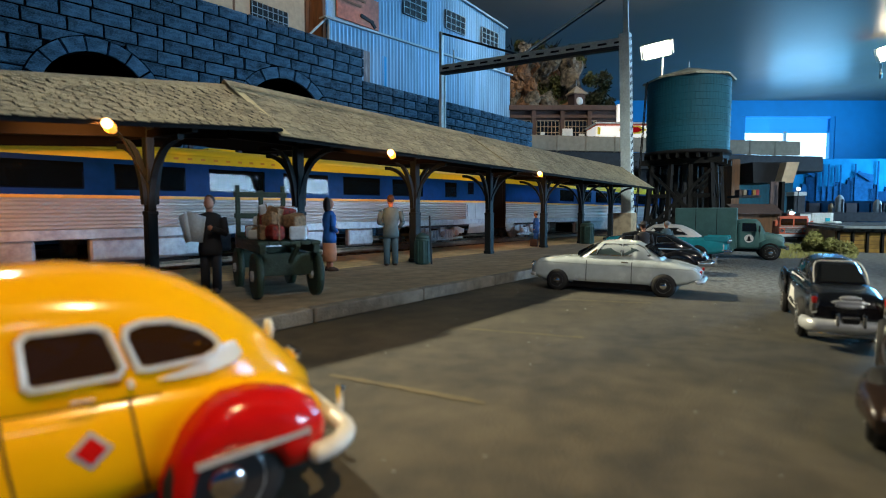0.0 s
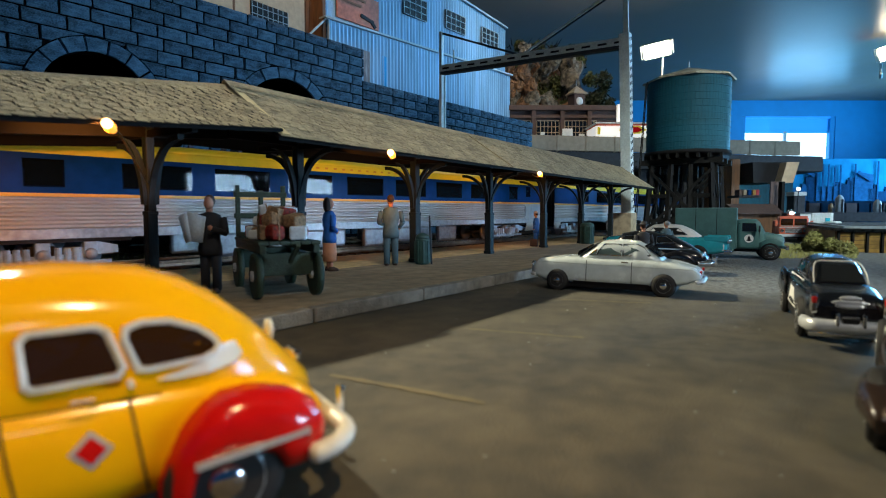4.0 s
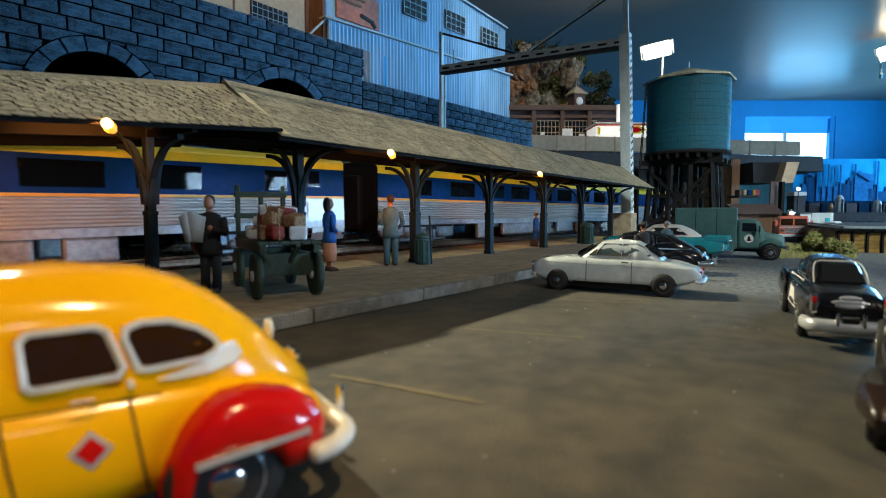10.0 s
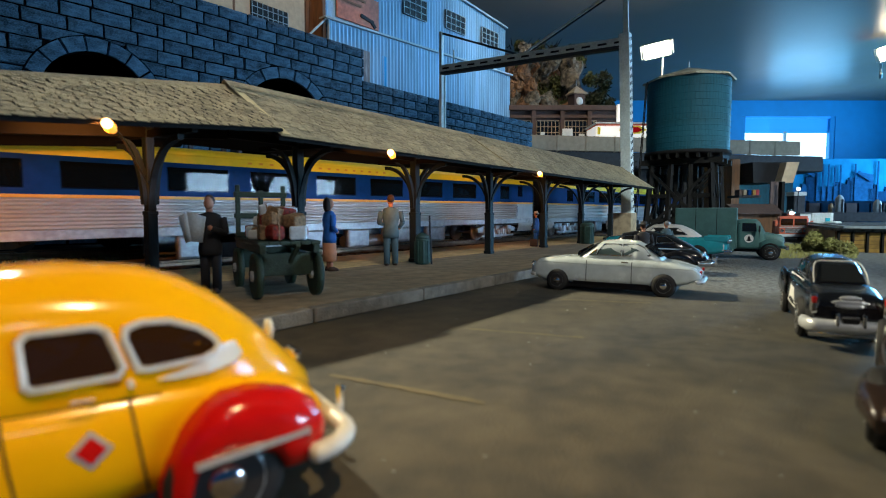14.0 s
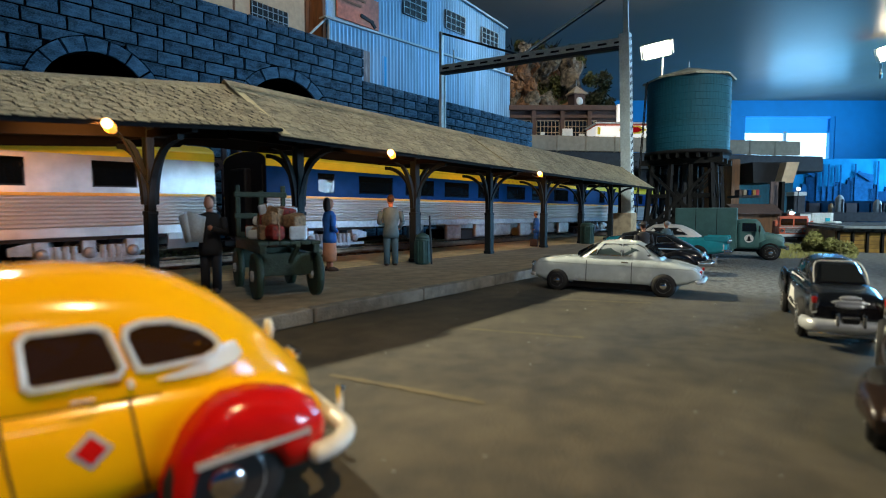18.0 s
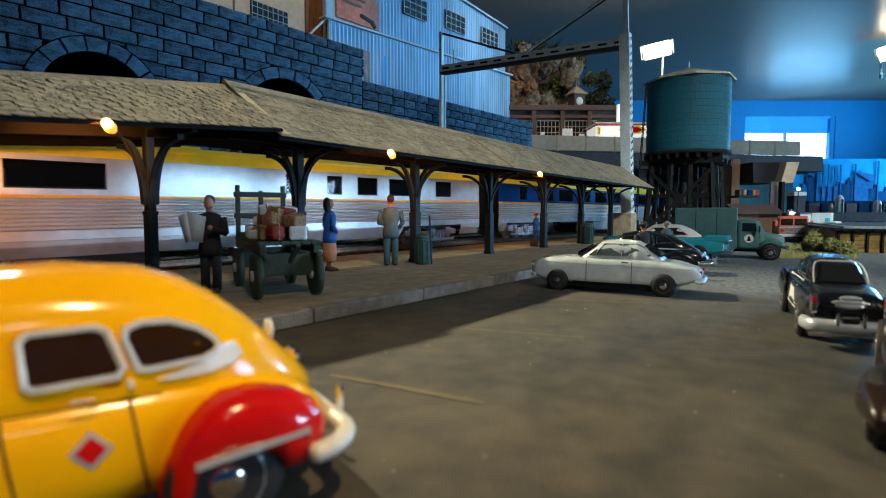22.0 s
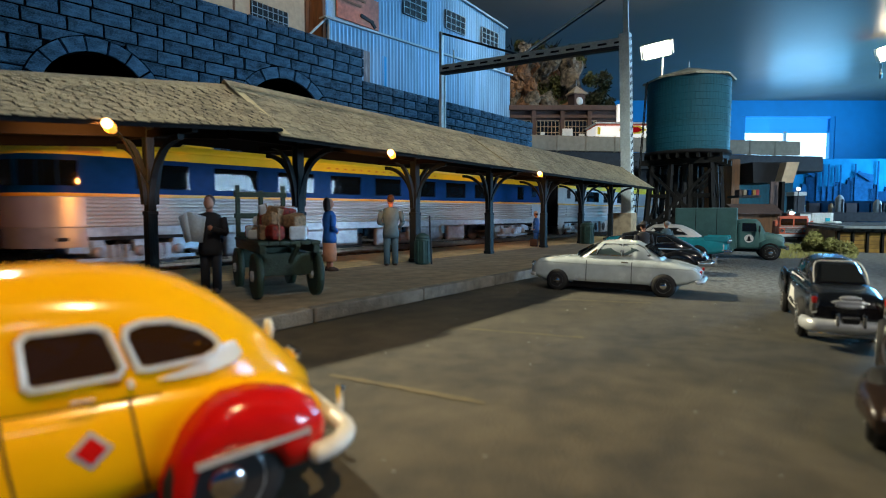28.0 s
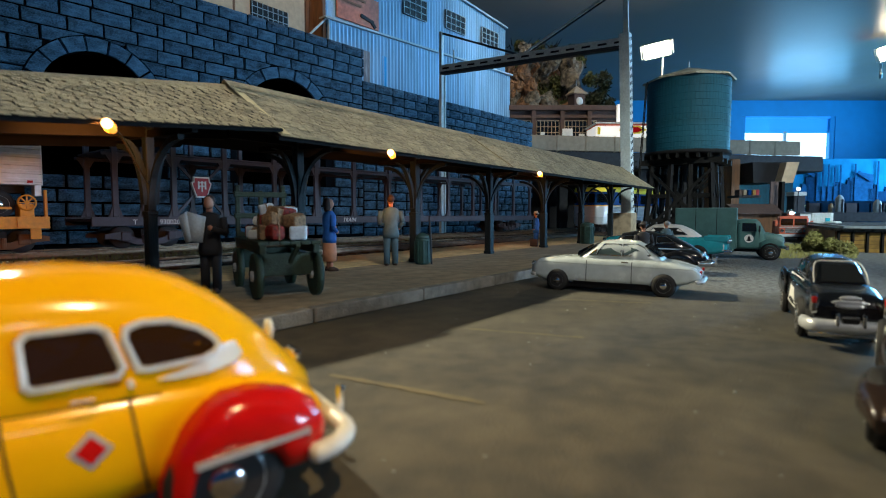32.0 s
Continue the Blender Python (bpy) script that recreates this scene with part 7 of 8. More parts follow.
def bogie(parent, x, wheels, half, mm, name="bogie", r=0.42, k=1.0):
    b_ = empty(name, T(x, 0, 0))
    b_.parent = parent
    L_ = max(wheels) + 0.7
    for s_ in (-1, 1):
        y = s_ * half
        pts = [(-L_, 0.52), (-L_ * 0.7, 0.62), (-0.4, 0.34), (0.4, 0.34), (L_ * 0.7, 0.62), (L_, 0.52), (L_, 0.36), (L_ * 0.75, 0.34), (0.45, 0.12), (-0.45, 0.12), (-L_ * 0.75, 0.34), (-L_, 0.36)]
        part("side_frame", prism([(a, b * k) for a, b in pts], y - 0.07, y + 0.07), mm, b_)
        for wx in wheels:
            part("axle_box", nbox(wx - 0.17, wx + 0.17, y - 0.14, y + 0.14, 0.26 * k, 0.62 * k, 0.04), mm, b_)
            if k > 1:
                part("journal_cover", lathe([(0.01, y + s_ * 0.2), (0.13, y + s_ * 0.19), (0.17, y + s_ * 0.13), (0.01, y + s_ * 0.1)], 14, axis="y", c=(wx, 0, 0.46)), M_GREY, b_)
                part("equaliser", nbeam((wx - 0.5, y + s_ * 0.1, 0.24), (wx + 0.5, y + s_ * 0.1, 0.24), 0.06, 0.1), mm, b_)
        for q in (-0.2, 0.2) if k == 1 else (-0.75, -0.55, -0.35, 0.35, 0.55, 0.75):
            part("spring", nrod((q, y + s_ * 0.06, 0.16), (q, y + s_ * 0.06, 0.5 * k), 0.085, seg=10), mm, b_)
    for wx in wheels:
        part("wheel_set", lathe([(0.06, -0.8), (r, -0.8), (r * 1.08, -0.66), (r * 0.5, -0.64), (0.08, -0.6), (0.08, 0.6), (r * 0.5, 0.64), (r * 1.08, 0.66), (r, 0.8), (0.06, 0.8)], 20, axis="y", c=(wx, 0, r)), M_GREY if k > 1 else M_GIRDER, b_)
    part("bolster", nbox(-0.3, 0.3, -half, half, 0.4, 0.7), M_BLACK, b_)
    return b_


for x in (-12.8, 12.8):
    bogie(ac, x, (-0.85, 0.85), 1.05, M_HAULER)

fc = empty("trailer_flatcar", T(-1.05, line(22.4, -1.05), RZ, 0, 0, TAN), "orange-yellow flatcar with railings and a brake wheel", "rail car")
part("deck", nbox(-8, 8, -1.4, 1.4, 1.0, 1.14, 0.02), M_FLATYEL, fc)
for s_ in (-1, 1):
    part("side_sill", nbox(-8, 8, s_ * 1.44 - 0.05, s_ * 1.44 + 0.05, 0.8, 1.2, 0.02), M_FLATYEL, fc)
    for k in range(8):
        part("stake_pocket", nbox(-7.6 + k * 2.1, -7.4 + k * 2.1, s_ * 1.5 - 0.04, s_ * 1.5 + 0.04, 0.84, 1.16), M_FLATYEL, fc)
part("side_rail", nbox(-7.8, 7.0, -1.42, -1.34, 1.44, 1.52), M_FLATYEL, fc)
for k in range(31):
    part("rail_post", nbox(-7.7 + k * 0.47, -7.63 + k * 0.47, -1.41, -1.35, 1.14, 1.46), M_FLATYEL, fc)
bw = part("brake_wheel", lathe([(0.22, -1.48), (0.27, -1.47), (0.27, -1.41), (0.22, -1.40), (0.22, -1.48)], 24, axis="y", c=(7.4, 0, 1.66)), M_FLATYEL, fc)
for k in range(4):
    a = k * math.pi / 4
    part("spoke", nbeam((7.4 - 0.25 * math.cos(a), -1.44, 1.66 - 0.25 * math.sin(a)), (7.4 + 0.25 * math.cos(a), -1.44, 1.66 + 0.25 * math.sin(a)), 0.04, 0.04), M_FLATYEL, bw)
part("winch_stand", nbox(7.2, 7.6, -1.42, -0.8, 1.14, 1.62, 0.03), M_FLATYEL, fc)
part("end_post", nbox(7.88, 7.97, -1.42, -1.28, 1.1, 2.1, 0.02), M_FLATYEL, fc)
part("step", nbox(7.45, 7.75, -1.5, -1.42, 0.45, 0.82, 0.02), M_FLATYEL, fc)
bogie(fc, 6.6, (-0.75, 0.75), 1.05, M_BROWNWOOD, r=0.38)
bogie(fc, -6.6, (-0.75, 0.75), 1.05, M_BROWNWOOD, r=0.38)
tr = empty("semi_trailer", T(-0.1, line(22.4, -0.1), RZ + 1.14, 0, 0, TAN), "ribbed aluminium semi-trailer standing on the flatcar", "trailer")
part("box", nbox(-6, 6.95, -1.3, 1.3, 1.1, 3.6, 0.04), M_TRAILER, tr)
for k in range(9):
    z = 1.2 + k * 0.27
    part("rib", nbox(-6, 6.93, -1.345, -1.29, z, z + 0.13, 0.02), M_TRAILER, tr)
part("mudflap", nbox(6.7, 6.9, -1.28, -0.9, 0.75, 1.12, 0.02), M_TRAILER, tr)
part("tail_lamp", nbox(6.5, 6.65, -1.35, -1.3, 1.18, 1.26), M_TAILRED, tr)
for x in (4.7, 5.75):
    for s_ in (-1, 1):
        wheel(tr, x, s_ * 1.0, 0.46, 0.36)
part("frame", nbox(-5.5, 6.6, -0.5, 0.5, 0.85, 1.1), M_BLACK, tr)
for s_ in (-1, 1):
    part("leg", nbox(-3.2, -3.0, s_ * 0.8 - 0.1, s_ * 0.8 + 0.1, 0, 1.2), M_GREY, tr)

# weeds between the sidings
wd = bmesh.new()
rr = random.Random(8)
for k in range(1800):
    x = rr.uniform(3, 30)
    p = Vector((x, line(rr.uniform(19.8, 20.8), x), 0.16))
    d = Vector((rr.uniform(-0.15, 0.15), rr.uniform(-0.1, 0.1), rr.uniform(0.1, 0.42)))
    w = Vector((0.03, 0.01, 0))
    wd.faces.new([wd.verts.new(q) for q in (p - w, p + w, p + d)])
tagged(part("weeds", wd, M_LEAF), "low green weeds between the tracks", "weeds", kind="stuff")

# ---- platform figures: plain painted figurines, each one mesh ----


def figurine(m, label, coat, legs, height=1.85, skirt=False, paper=False, hat=None, bag=False, arm=0.0, lean=0.0, hair=None):
    """One mesh: shoes, legs or skirt, torso, arms and head."""
    k = height / 1.85
    slots = [coat, legs, M_SKIN, hair or M_HAIR, M_PAPER, hat or M_HAIR]
    bm = bmesh.new()

    done = bm.faces.layers.int.new("done")

    def mark(i, n0):
        for f in bm.faces:
            if not f[done]:
                f.material_index, f.smooth, f[done] = i, True, 1

    def blob(rows, i, cx=0, cy=0, seg=14):
        n0 = len(bm.faces)
        loft([[(cx + ox + rx * math.cos(a), cy + oy + ry * math.sin(a), z) for a in np.linspace(0, 2 * math.pi, seg, endpoint=False)] for z, rx, ry, ox, oy in rows], bm)
        mark(i, n0)

    def limb(pts, r, i):
        n0 = len(bm.faces)
        for (a, ra), (b, rb) in zip(zip(pts, r), list(zip(pts, r))[1:]):
            rod(bm, a, b, ra, rb, 10)
        mark(i, n0)

    if skirt:
        blob([(0.25, 0.17, 0.21, 0, 0), (0.5, 0.17, 0.2, 0, 0), (0.95, 0.15, 0.19, 0, 0), (1.05, 0.13, 0.17, 0, 0)], 1)
        for s_ in (-1, 1):
            limb([(0, s_ * 0.09, 0.06), (0, s_ * 0.09, 0.3)], [0.05, 0.055], 2)
    else:
        for s_ in (-1, 1):
            blob([(0.05, 0.085, 0.08, 0, 0), (0.45, 0.085, 0.085, 0, 0), (0.9, 0.11, 0.11, -0.01, -s_ * 0.02)], 1, 0, s_ * 0.11)
    for s_ in (-1, 1):
        blob([(0.0, 0.14, 0.06, 0.05, 0), (0.05, 0.14, 0.06, 0.05, 0), (0.11, 0.07, 0.05, 0, 0)], 3, 0, s_ * 0.11, 10)
    blob([(0.72, 0.16, 0.21, 0, 0), (0.85, 0.165, 0.22, 0, 0), (1.05, 0.14, 0.18, lean * 0.3, 0), (1.3, 0.165, 0.24, lean * 0.7, 0), (1.48, 0.12, 0.2, lean, 0), (1.53, 0.06, 0.07, lean, 0)], 0)
    blob([(1.5, 0.055, 0.055, lean, 0), (1.6, 0.06, 0.06, lean, 0)], 2, seg=10)
    n0 = len(bm.faces)
    bmesh.ops.create_icosphere(bm, subdivisions=2, radius=1, matrix=Matrix.Translation((lean + 0.02, 0, 1.7)) @ Matrix.Diagonal((0.105, 0.09, 0.135, 1)))
    mark(2, n0)
    n0 = len(bm.faces)
    bmesh.ops.create_icosphere(bm, subdivisions=2, radius=1, matrix=Matrix.Translation((lean - 0.025 - (0.03 if skirt else 0), 0, 1.745 - (0.07 if skirt else 0))) @ Matrix.Diagonal((0.108, 0.1, 0.115 if not skirt else 0.2, 1)))
    mark(3, n0)
    if hat:
        blob([(1.76, 0.17, 0.16, lean, 0), (1.785, 0.17, 0.16, lean, 0), (1.79, 0.11, 0.105, lean, 0), (1.87, 0.1, 0.095, lean, 0), (1.885, 0.05, 0.05, lean, 0)], 5)
    for s_ in (-1, 1):
        f = arm if s_ > 0 or paper else arm * 0.4
        sh, el = (lean, s_ * 0.25, 1.42), (lean - 0.06 + 0.1 * f, s_ * 0.31, 1.13)
        hd = (lean + 0.04 + 0.3 * f, s_ * (0.26 - 0.12 * f), 0.92 + 0.32 * f)
        limb([sh, el, hd], [0.07, 0.06, 0.045], 0)
        n0 = len(bm.faces)
        bmesh.ops.create_icosphere(bm, subdivisions=1, radius=0.055, matrix=Matrix.Translation(hd))
        mark(2, n0)
    if paper:
        n0 = len(bm.faces)
        for s_ in (-1, 1):
            q = [(0.48, -0.14, 1.0), (0.36, -0.15 + s_ * 0.15, 0.97), (0.30, -0.2 + s_ * 0.25, 1.44), (0.42, -0.24, 1.54)]
            fr_ = [bm.verts.new(v) for v in q] + [bm.verts.new((v[0] - 0.012, v[1], v[2])) for v in q]
            for f in ((0, 1, 2, 3), (7, 6, 5, 4), (0, 4, 5, 1), (1, 5, 6, 2), (2, 6, 7, 3), (3, 7, 4, 0)):
                bm.faces.new([fr_[i] for i in f])
        mark(4, n0)
    if bag:
        n0 = len(bm.faces)
        box(bm, -0.2, 0.2, 0.28, 0.42, 0.03, 0.4, 0.03)
        mark(3, n0)
    bm.transform(Matrix.Scale(k, 4))
    return tagged(part("figurine", bm, slots, m=m), label, "figurine", "station figurines")


P = 0.262
PZ = 0.27
figurine(T(5.97, 10.2, P, 0, 0, 218), "painted figurine in dark suit with open newspaper", M_CLOTHDARK, M_CLOTHDARK, 1.98, paper=True, arm=1.0)
figurine(T(10.3, 11.5, P, 0, 0, -20), "painted figurine in blue jacket and peach skirt", M_CLOTHBLUE, M_CLOTHPINK, 2.05, skirt=True, arm=0.6)
figurine(T(12.55, 11.2, P, 0, 0, 50), "painted figurine in grey-blue suit with a case", M_CLOTHGREY, M_CLOTHGREY, 2.2, arm=0.5)
figurine(T(24.2, 12.0, PZ, 0, 0, 100), "painted figurine in blue coat with cream hat", M_CLOTHBLUE, M_CLOTHBLUE, 1.72, hat=M_CREAM, bag=True)
figurine(T(2.5, 11.0, P, 0, 0, -40), "painted figurine in grey coat near the platform end", M_CLOTHGREY, M_CLOTHGREY, 1.8)
figurine(T(16.35, 4.6, 0, 0, 0, 40), "painted figurine in dark coat beside parked cars", M_CLOTHDARK, M_CLOTHDARK, 1.62, hat=M_CLOTHDARK)
figurine(T(20.9, 5.05, 0, 0, 0, 60), "painted figurine with grey hair between parked cars", M_CLOTHGREY, M_CLOTHDARK, 1.62, hair=M_GREY)

# ---- platform furniture ----
for x, y, h, r in ((13.5, 10.7, 0.82, 0.23), (28.4, 11.0, 1.0, 0.36)):
    b_ = empty("platform_bin", T(x, y, P if y < 11.7 else PZ), "dark green ribbed platform bin with a lid", "bin", "platform bins")
    part("drum", lathe([(0.01, 0), (r * 0.9, 0), (r, 0.05), (r, h * 0.9), (r * 1.04, h * 0.92), (r * 1.04, h), (0.01, h)], 18), M_BIN, b_)
    part("lid", lathe([(r * 1.06, h), (r * 0.9, h + 0.1), (r * 0.3, h + 0.18), (0.01, h + 0.19)], 18), M_BIN, b_)
    for k in range(8):
        a = 2 * math.pi * k / 8
        part("rib", nbox(r * math.cos(a) - 0.03, r * math.cos(a) + 0.03, r * math.sin(a) - 0.03, r * math.sin(a) + 0.03, 0.06, h * 0.9), M_BIN, b_)
b_ = empty("broom_handle", T(13.62, 10.42, P), "thin pole leaning by the bin", "pole")
part("pole", nrod((0, 0, 0), (0.02, 0.1, 1.55), 0.03), M_GIRDER, b_)

cart = empty("baggage_cart", T(6.95, 9.45, P, 0, 0, 66), "dark green wooden baggage cart with spoked wheels", "cart")
for k in range(6):
    part("deck_board", nbox(-1.35, 1.35, -0.58 + k * 0.195, -0.395 + k * 0.195, 1.02, 1.09, 0.015), M_CARTGREEN, cart)
for y in (-0.5, 0.5):
    part("side_beam", nbox(-1.35, 1.35, y - 0.06, y + 0.06, 0.86, 1.02, 0.02), M_CARTGREEN, cart)
for x in (-1.0, 1.0):
    part("axle_beam", nbox(x - 0.08, x + 0.08, -0.55, 0.55, 0.42, 0.86, 0.02), M_CARTGREEN, cart)
    for y in (-0.56, 0.56):
        r = 0.43
        w_ = empty("wheel", T(x, y, r))
        w_.parent = cart
        part("rim", lathe([(r * 0.82, -0.06), (r, -0.06), (r, 0.06), (r * 0.82, 0.06)], 24, axis="y"), M_CARTGREEN, w_)
        part("hub", lathe([(0.01, -0.1), (0.1, -0.1), (0.1, 0.1), (0.01, 0.1)], 14, axis="y"), M_HUB, w_)
        for k in range(5):
            a = k * math.pi / 5
            part("spoke", nbeam((-r * 0.86 * math.cos(a), 0, -r * 0.86 * math.sin(a)), (r * 0.86 * math.cos(a), 0, r * 0.86 * math.sin(a)), 0.06, 0.06), M_CARTGREEN, w_)
for x in (1.3, -1.3):
    rk = part("end_rack", nbox(x - 0.05, x + 0.05, -0.55, 0.55, 1.09, 1.2, 0.02), M_CARTGREEN, cart) if x > 0 else None
for y in (-0.5, 0.0, 0.5):
    part("rack_post", nbox(1.25, 1.35, y - 0.05, y + 0.05, 1.09, 2.25 - (0.12 if y == 0 else 0), 0.02), M_CARTGREEN, cart)
for z in (1.5, 1.98):
    part("rack_rail", nbox(1.24, 1.36, -0.58, 0.58, z, z + 0.12, 0.02), M_CARTGREEN, cart)
part("draw_bar", nbeam((-1.3, 0, 0.7), (-1.9, 0, 1.05), 0.07, 0.07), M_CARTGREEN, cart)
rr = random.Random(15)
PM = ((M_PARCELRED, "red"), (M_PAPER, "white"), (M_PARCELTAN, "brown"), (M_PARCELRED, "red"), (M_WHITE, "white"), (M_PARCELTAN, "brown"), (M_PARCELTAN, "brown"))
c66, s66 = math.cos(radians(66)), math.sin(radians(66))
for k in range(24):
    lay = 0 if k < 12 else 1 if k < 20 else 2
    q = k if k < 12 else k - 12 if k < 20 else k - 20
    x = -1.12 + (q // 2) * 0.36 + lay * 0.22 + rr.uniform(-0.05, 0.05)
    y = (-0.27 if q % 2 else 0.27) * (1 - 0.25 * lay) + rr.uniform(-0.05, 0.05)
    sx, sy, sz = rr.uniform(0.26, 0.42), rr.uniform(0.26, 0.44), rr.uniform(0.18, 0.3)
    z = (1.1, 1.3, 1.47)[lay] + (0.05 if lay else 0.0)
    wx, wy = 6.95 + x * c66 - y * s66, 9.45 + x * s66 + y * c66
    tilt = 0 if lay == 0 else 14
    (mm, word), (mw, _) = PM[k % 7], PM[(k * 3 + 1) % 7]
    pc = empty("parcel", T(wx, wy, P + z, rr.uniform(-tilt, tilt), rr.uniform(-tilt, tilt), 66 + rr.uniform(-35, 35)), word + " wrapped parcel piled on the baggage cart", "parcel", "cart parcels")
    bx = part("box", nbox(-sx / 2, sx / 2, -sy / 2, sy / 2, 0, sz, 0.04 if k % 3 else 0.09), mm, pc)
    if k % 2:
        part("label_patch", nbox(-sx * 0.3, sx * 0.25, -sy / 2 - 0.004, sy * 0.2, sz * 0.3, sz + 0.004, 0.003), mw, pc)
    else:
        part("string", nbox(-sx / 2 - 0.006, sx / 2 + 0.006, -0.012, 0.012, 0.004, sz + 0.006), M_PARCELTAN, pc)

# ---- the passenger train ----


def fluted(x0, x1, y, s_, z0, z1, n=9):
    pts = []
    for i in range(n * 6 + 1):
        pts.append((y + s_ * (0.055 * abs(math.sin(math.pi * i / 6))), z0 + (z1 - z0) * i / (n * 6)))
    bm = bmesh.new()
    a = [bm.verts.new((x0, p[0], p[1])) for p in pts]
    b = [bm.verts.new((x1, p[0], p[1])) for p in pts]
    for i in range(len(pts) - 1):
        f = bm.faces.new((a[i], a[i + 1], b[i + 1], b[i]) if s_ > 0 else (a[i], b[i], b[i + 1], a[i + 1]))
        f.smooth = True
        if i % 6 == 0:
            bm.edges.get((a[i], b[i])).smooth = False
    return bm


HWD = 1.5


def passenger_car(name, label, length, upper, wins, wheels, flat=(), tanks=(), solarium=False, doors=(1.3,), skirt=0):
    """A streamlined car; its front is at x = 0 and it runs back to -length. wins: (from, to) behind the front."""
    c = empty(name, Matrix(), label, "rail car", "passenger train")
    L_ = length
    end = -L_ + (1.6 if solarium else 0)
    part("floor", nbox(end, 0, -1.36, 1.36, 0.9, 1.05), M_BLACK, c)
    for s_ in (-1, 1):
        y = s_ * (HWD - 0.03)
        # fluted lower side, smooth where the car has plain panels
        segs, x = [], 0.0
        for a, b in sorted(flat):
            segs.append((x, a, 1))
            segs.append((a, b, 0))
            x = b
        segs.append((x, -end, 1))
        for a, b, fl_ in segs:
            if b - a < 0.02:
                continue
            if fl_:
                part("fluted_side", fluted(-b, -a, y, s_, 1.16, 2.02, 8), M_STEEL, c, "fluted stainless side")
            else:
                part("plain_side", nbox(-b, -a, y - 0.02, y + 0.02, 1.14, 2.02, 0.01), M_SILVER, c, "smooth silver side panel")
        part("sill", nbox(end, 0, y - 0.035, y + 0.035, 0.90, 1.165, 0.01), M_SILVER if upper is M_SILVER else M_GREY, c, "smooth grey sill panel")
        for a, b, zz in ((0.0, 1.55, 0.42), *(((5.75, 20.3, skirt),) if skirt else ()), *(() if solarium else ((L_ - 0.85, L_, 0.42),))):
            sk_ = part("skirt", prism([(-b + 0.25 * (zz < 0.6 and b > 3), zz), (-a - 0.25 * (zz < 0.6 and b > 3), zz), (-a, zz + 0.3), (-a, 0.9), (-b, 0.9), (-b, zz + 0.3)], y - 0.02, y + 0.02), M_SILVER, c, "plain silver skirt")
            for v in sk_.data.vertices:
                v.co.y -= s_ * S * 0.5 * (0.9 - v.co.z / S) ** 2
        for a in (1.55, L_ - 5.1):
            part("truck_opening", nbox(-a - 4.2, -a - 0.02, y - s_ * 0.05 - 0.02, y - s_ * 0.05 + 0.02, 0.8, 0.9), M_BLACK, c, "dark rim over the bogie")
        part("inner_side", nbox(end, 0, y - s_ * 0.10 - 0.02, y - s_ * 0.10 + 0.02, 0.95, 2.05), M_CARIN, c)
        part("stripe", nbox(end, 0, y - 0.02, y + s_ * 0.035 + 0.02, 2.02, 2.11), M_STRIPE, c, "orange belt stripe")
        z0, z1, zt = 2.27, 3.0, 3.14
        part("band_below", nbox(end, 0, y - 0.02, y + 0.02, 2.11, z0), upper, c)
        part("band_above", nbox(end, 0, y - 0.02, y + 0.02, z1, zt), upper, c)
        prev = 0.0
        for a, b in sorted(wins):
            part("pier_panel", nbox(-a, -prev, y - 0.02, y + 0.02, z0, z1), upper, c)
            wn2 = part("window", prism([(y - 0.012, z0), (y + 0.0, z0), (y + s_ * 0.015, z1), (y + s_ * 0.015 - 0.012, z1)], -b, -a, axis="x"), M_GLASS, c)
            bmw = bmesh.new()
            for q in ((-b, -b + 0.05, z0, z1), (-a - 0.05, -a, z0, z1), (-b, -a, z0, z0 + 0.05), (-b, -a, z1 - 0.05, z1)):
                box(bmw, q[0], q[1], y - 0.01, y + s_ * 0.0 + 0.025, q[2], q[3])
            part("window_frame", bmw, M_GREY if upper is M_SILVER else upper, wn2)
            prev = b
        part("pier_panel", nbox(end, -prev, y - 0.02, y + 0.02, z0, z1), upper, c)
        for d in doors:
            dr = part("door", nbox(-d - 0.55, -d + 0.3, y - 0.01, y + s_ * 0.028 + 0.01, 0.95, 3.05, 0.015), M_SILVER, c) if upper is M_SILVER else part("door", nbox(-d - 0.55, -d + 0.3, y - 0.01, y + s_ * 0.028 + 0.01, 0.95, 2.0, 0.015), M_SILVER, c)
            part("door_window", nbox(-d - 0.38, -d + 0.13, y - 0.01, y + s_ * 0.034 + 0.012, 2.45, 3.05), M_GLASS, dr)
            part("door_handle", nrod((-d - 0.45, y + s_ * 0.05, 1.3), (-d - 0.45, y + s_ * 0.05, 1.9), 0.014, seg=6), M_GREY, dr)
        part("letterboard", nbox(end, 0, y - 0.03, y + 0.03, zt, 3.38), M_YELLOW, c, "yellow letterboard")
        bars = bmesh.new()
        for k in range(16):
            x = -L_ * 0.40 - k * 0.42
            box(bars, x, x + 0.14, y + s_ * 0.03, y + s_ * 0.036, 3.24, 3.31)
        if upper is not M_SILVER:
            part("lettering_bars", bars, M_STRIPE, c, "plain bars of faded lettering")
        else:
            bars.free()
        # skirts and tanks
        for k, (a, b, zz) in enumerate(tanks):
            part("equipment_box", nbox(-b, -a, s_ * 1.3 - 0.12, s_ * 1.3 + 0.12, zz + 0.12, 0.92, 0.1), M_SILVER if skirt and k % 2 else M_GREY, c)
            if skirt:
                part("fan", lathe([(0.28, s_ * 1.43), (0.28, s_ * 1.45), (0.1, s_ * 1.44), (0.1, s_ * 1.46), (0.02, s_ * 1.46)], 18, axis="y", c=(-(a + b) / 2, 0, 0.5)), M_GIRDER, c)
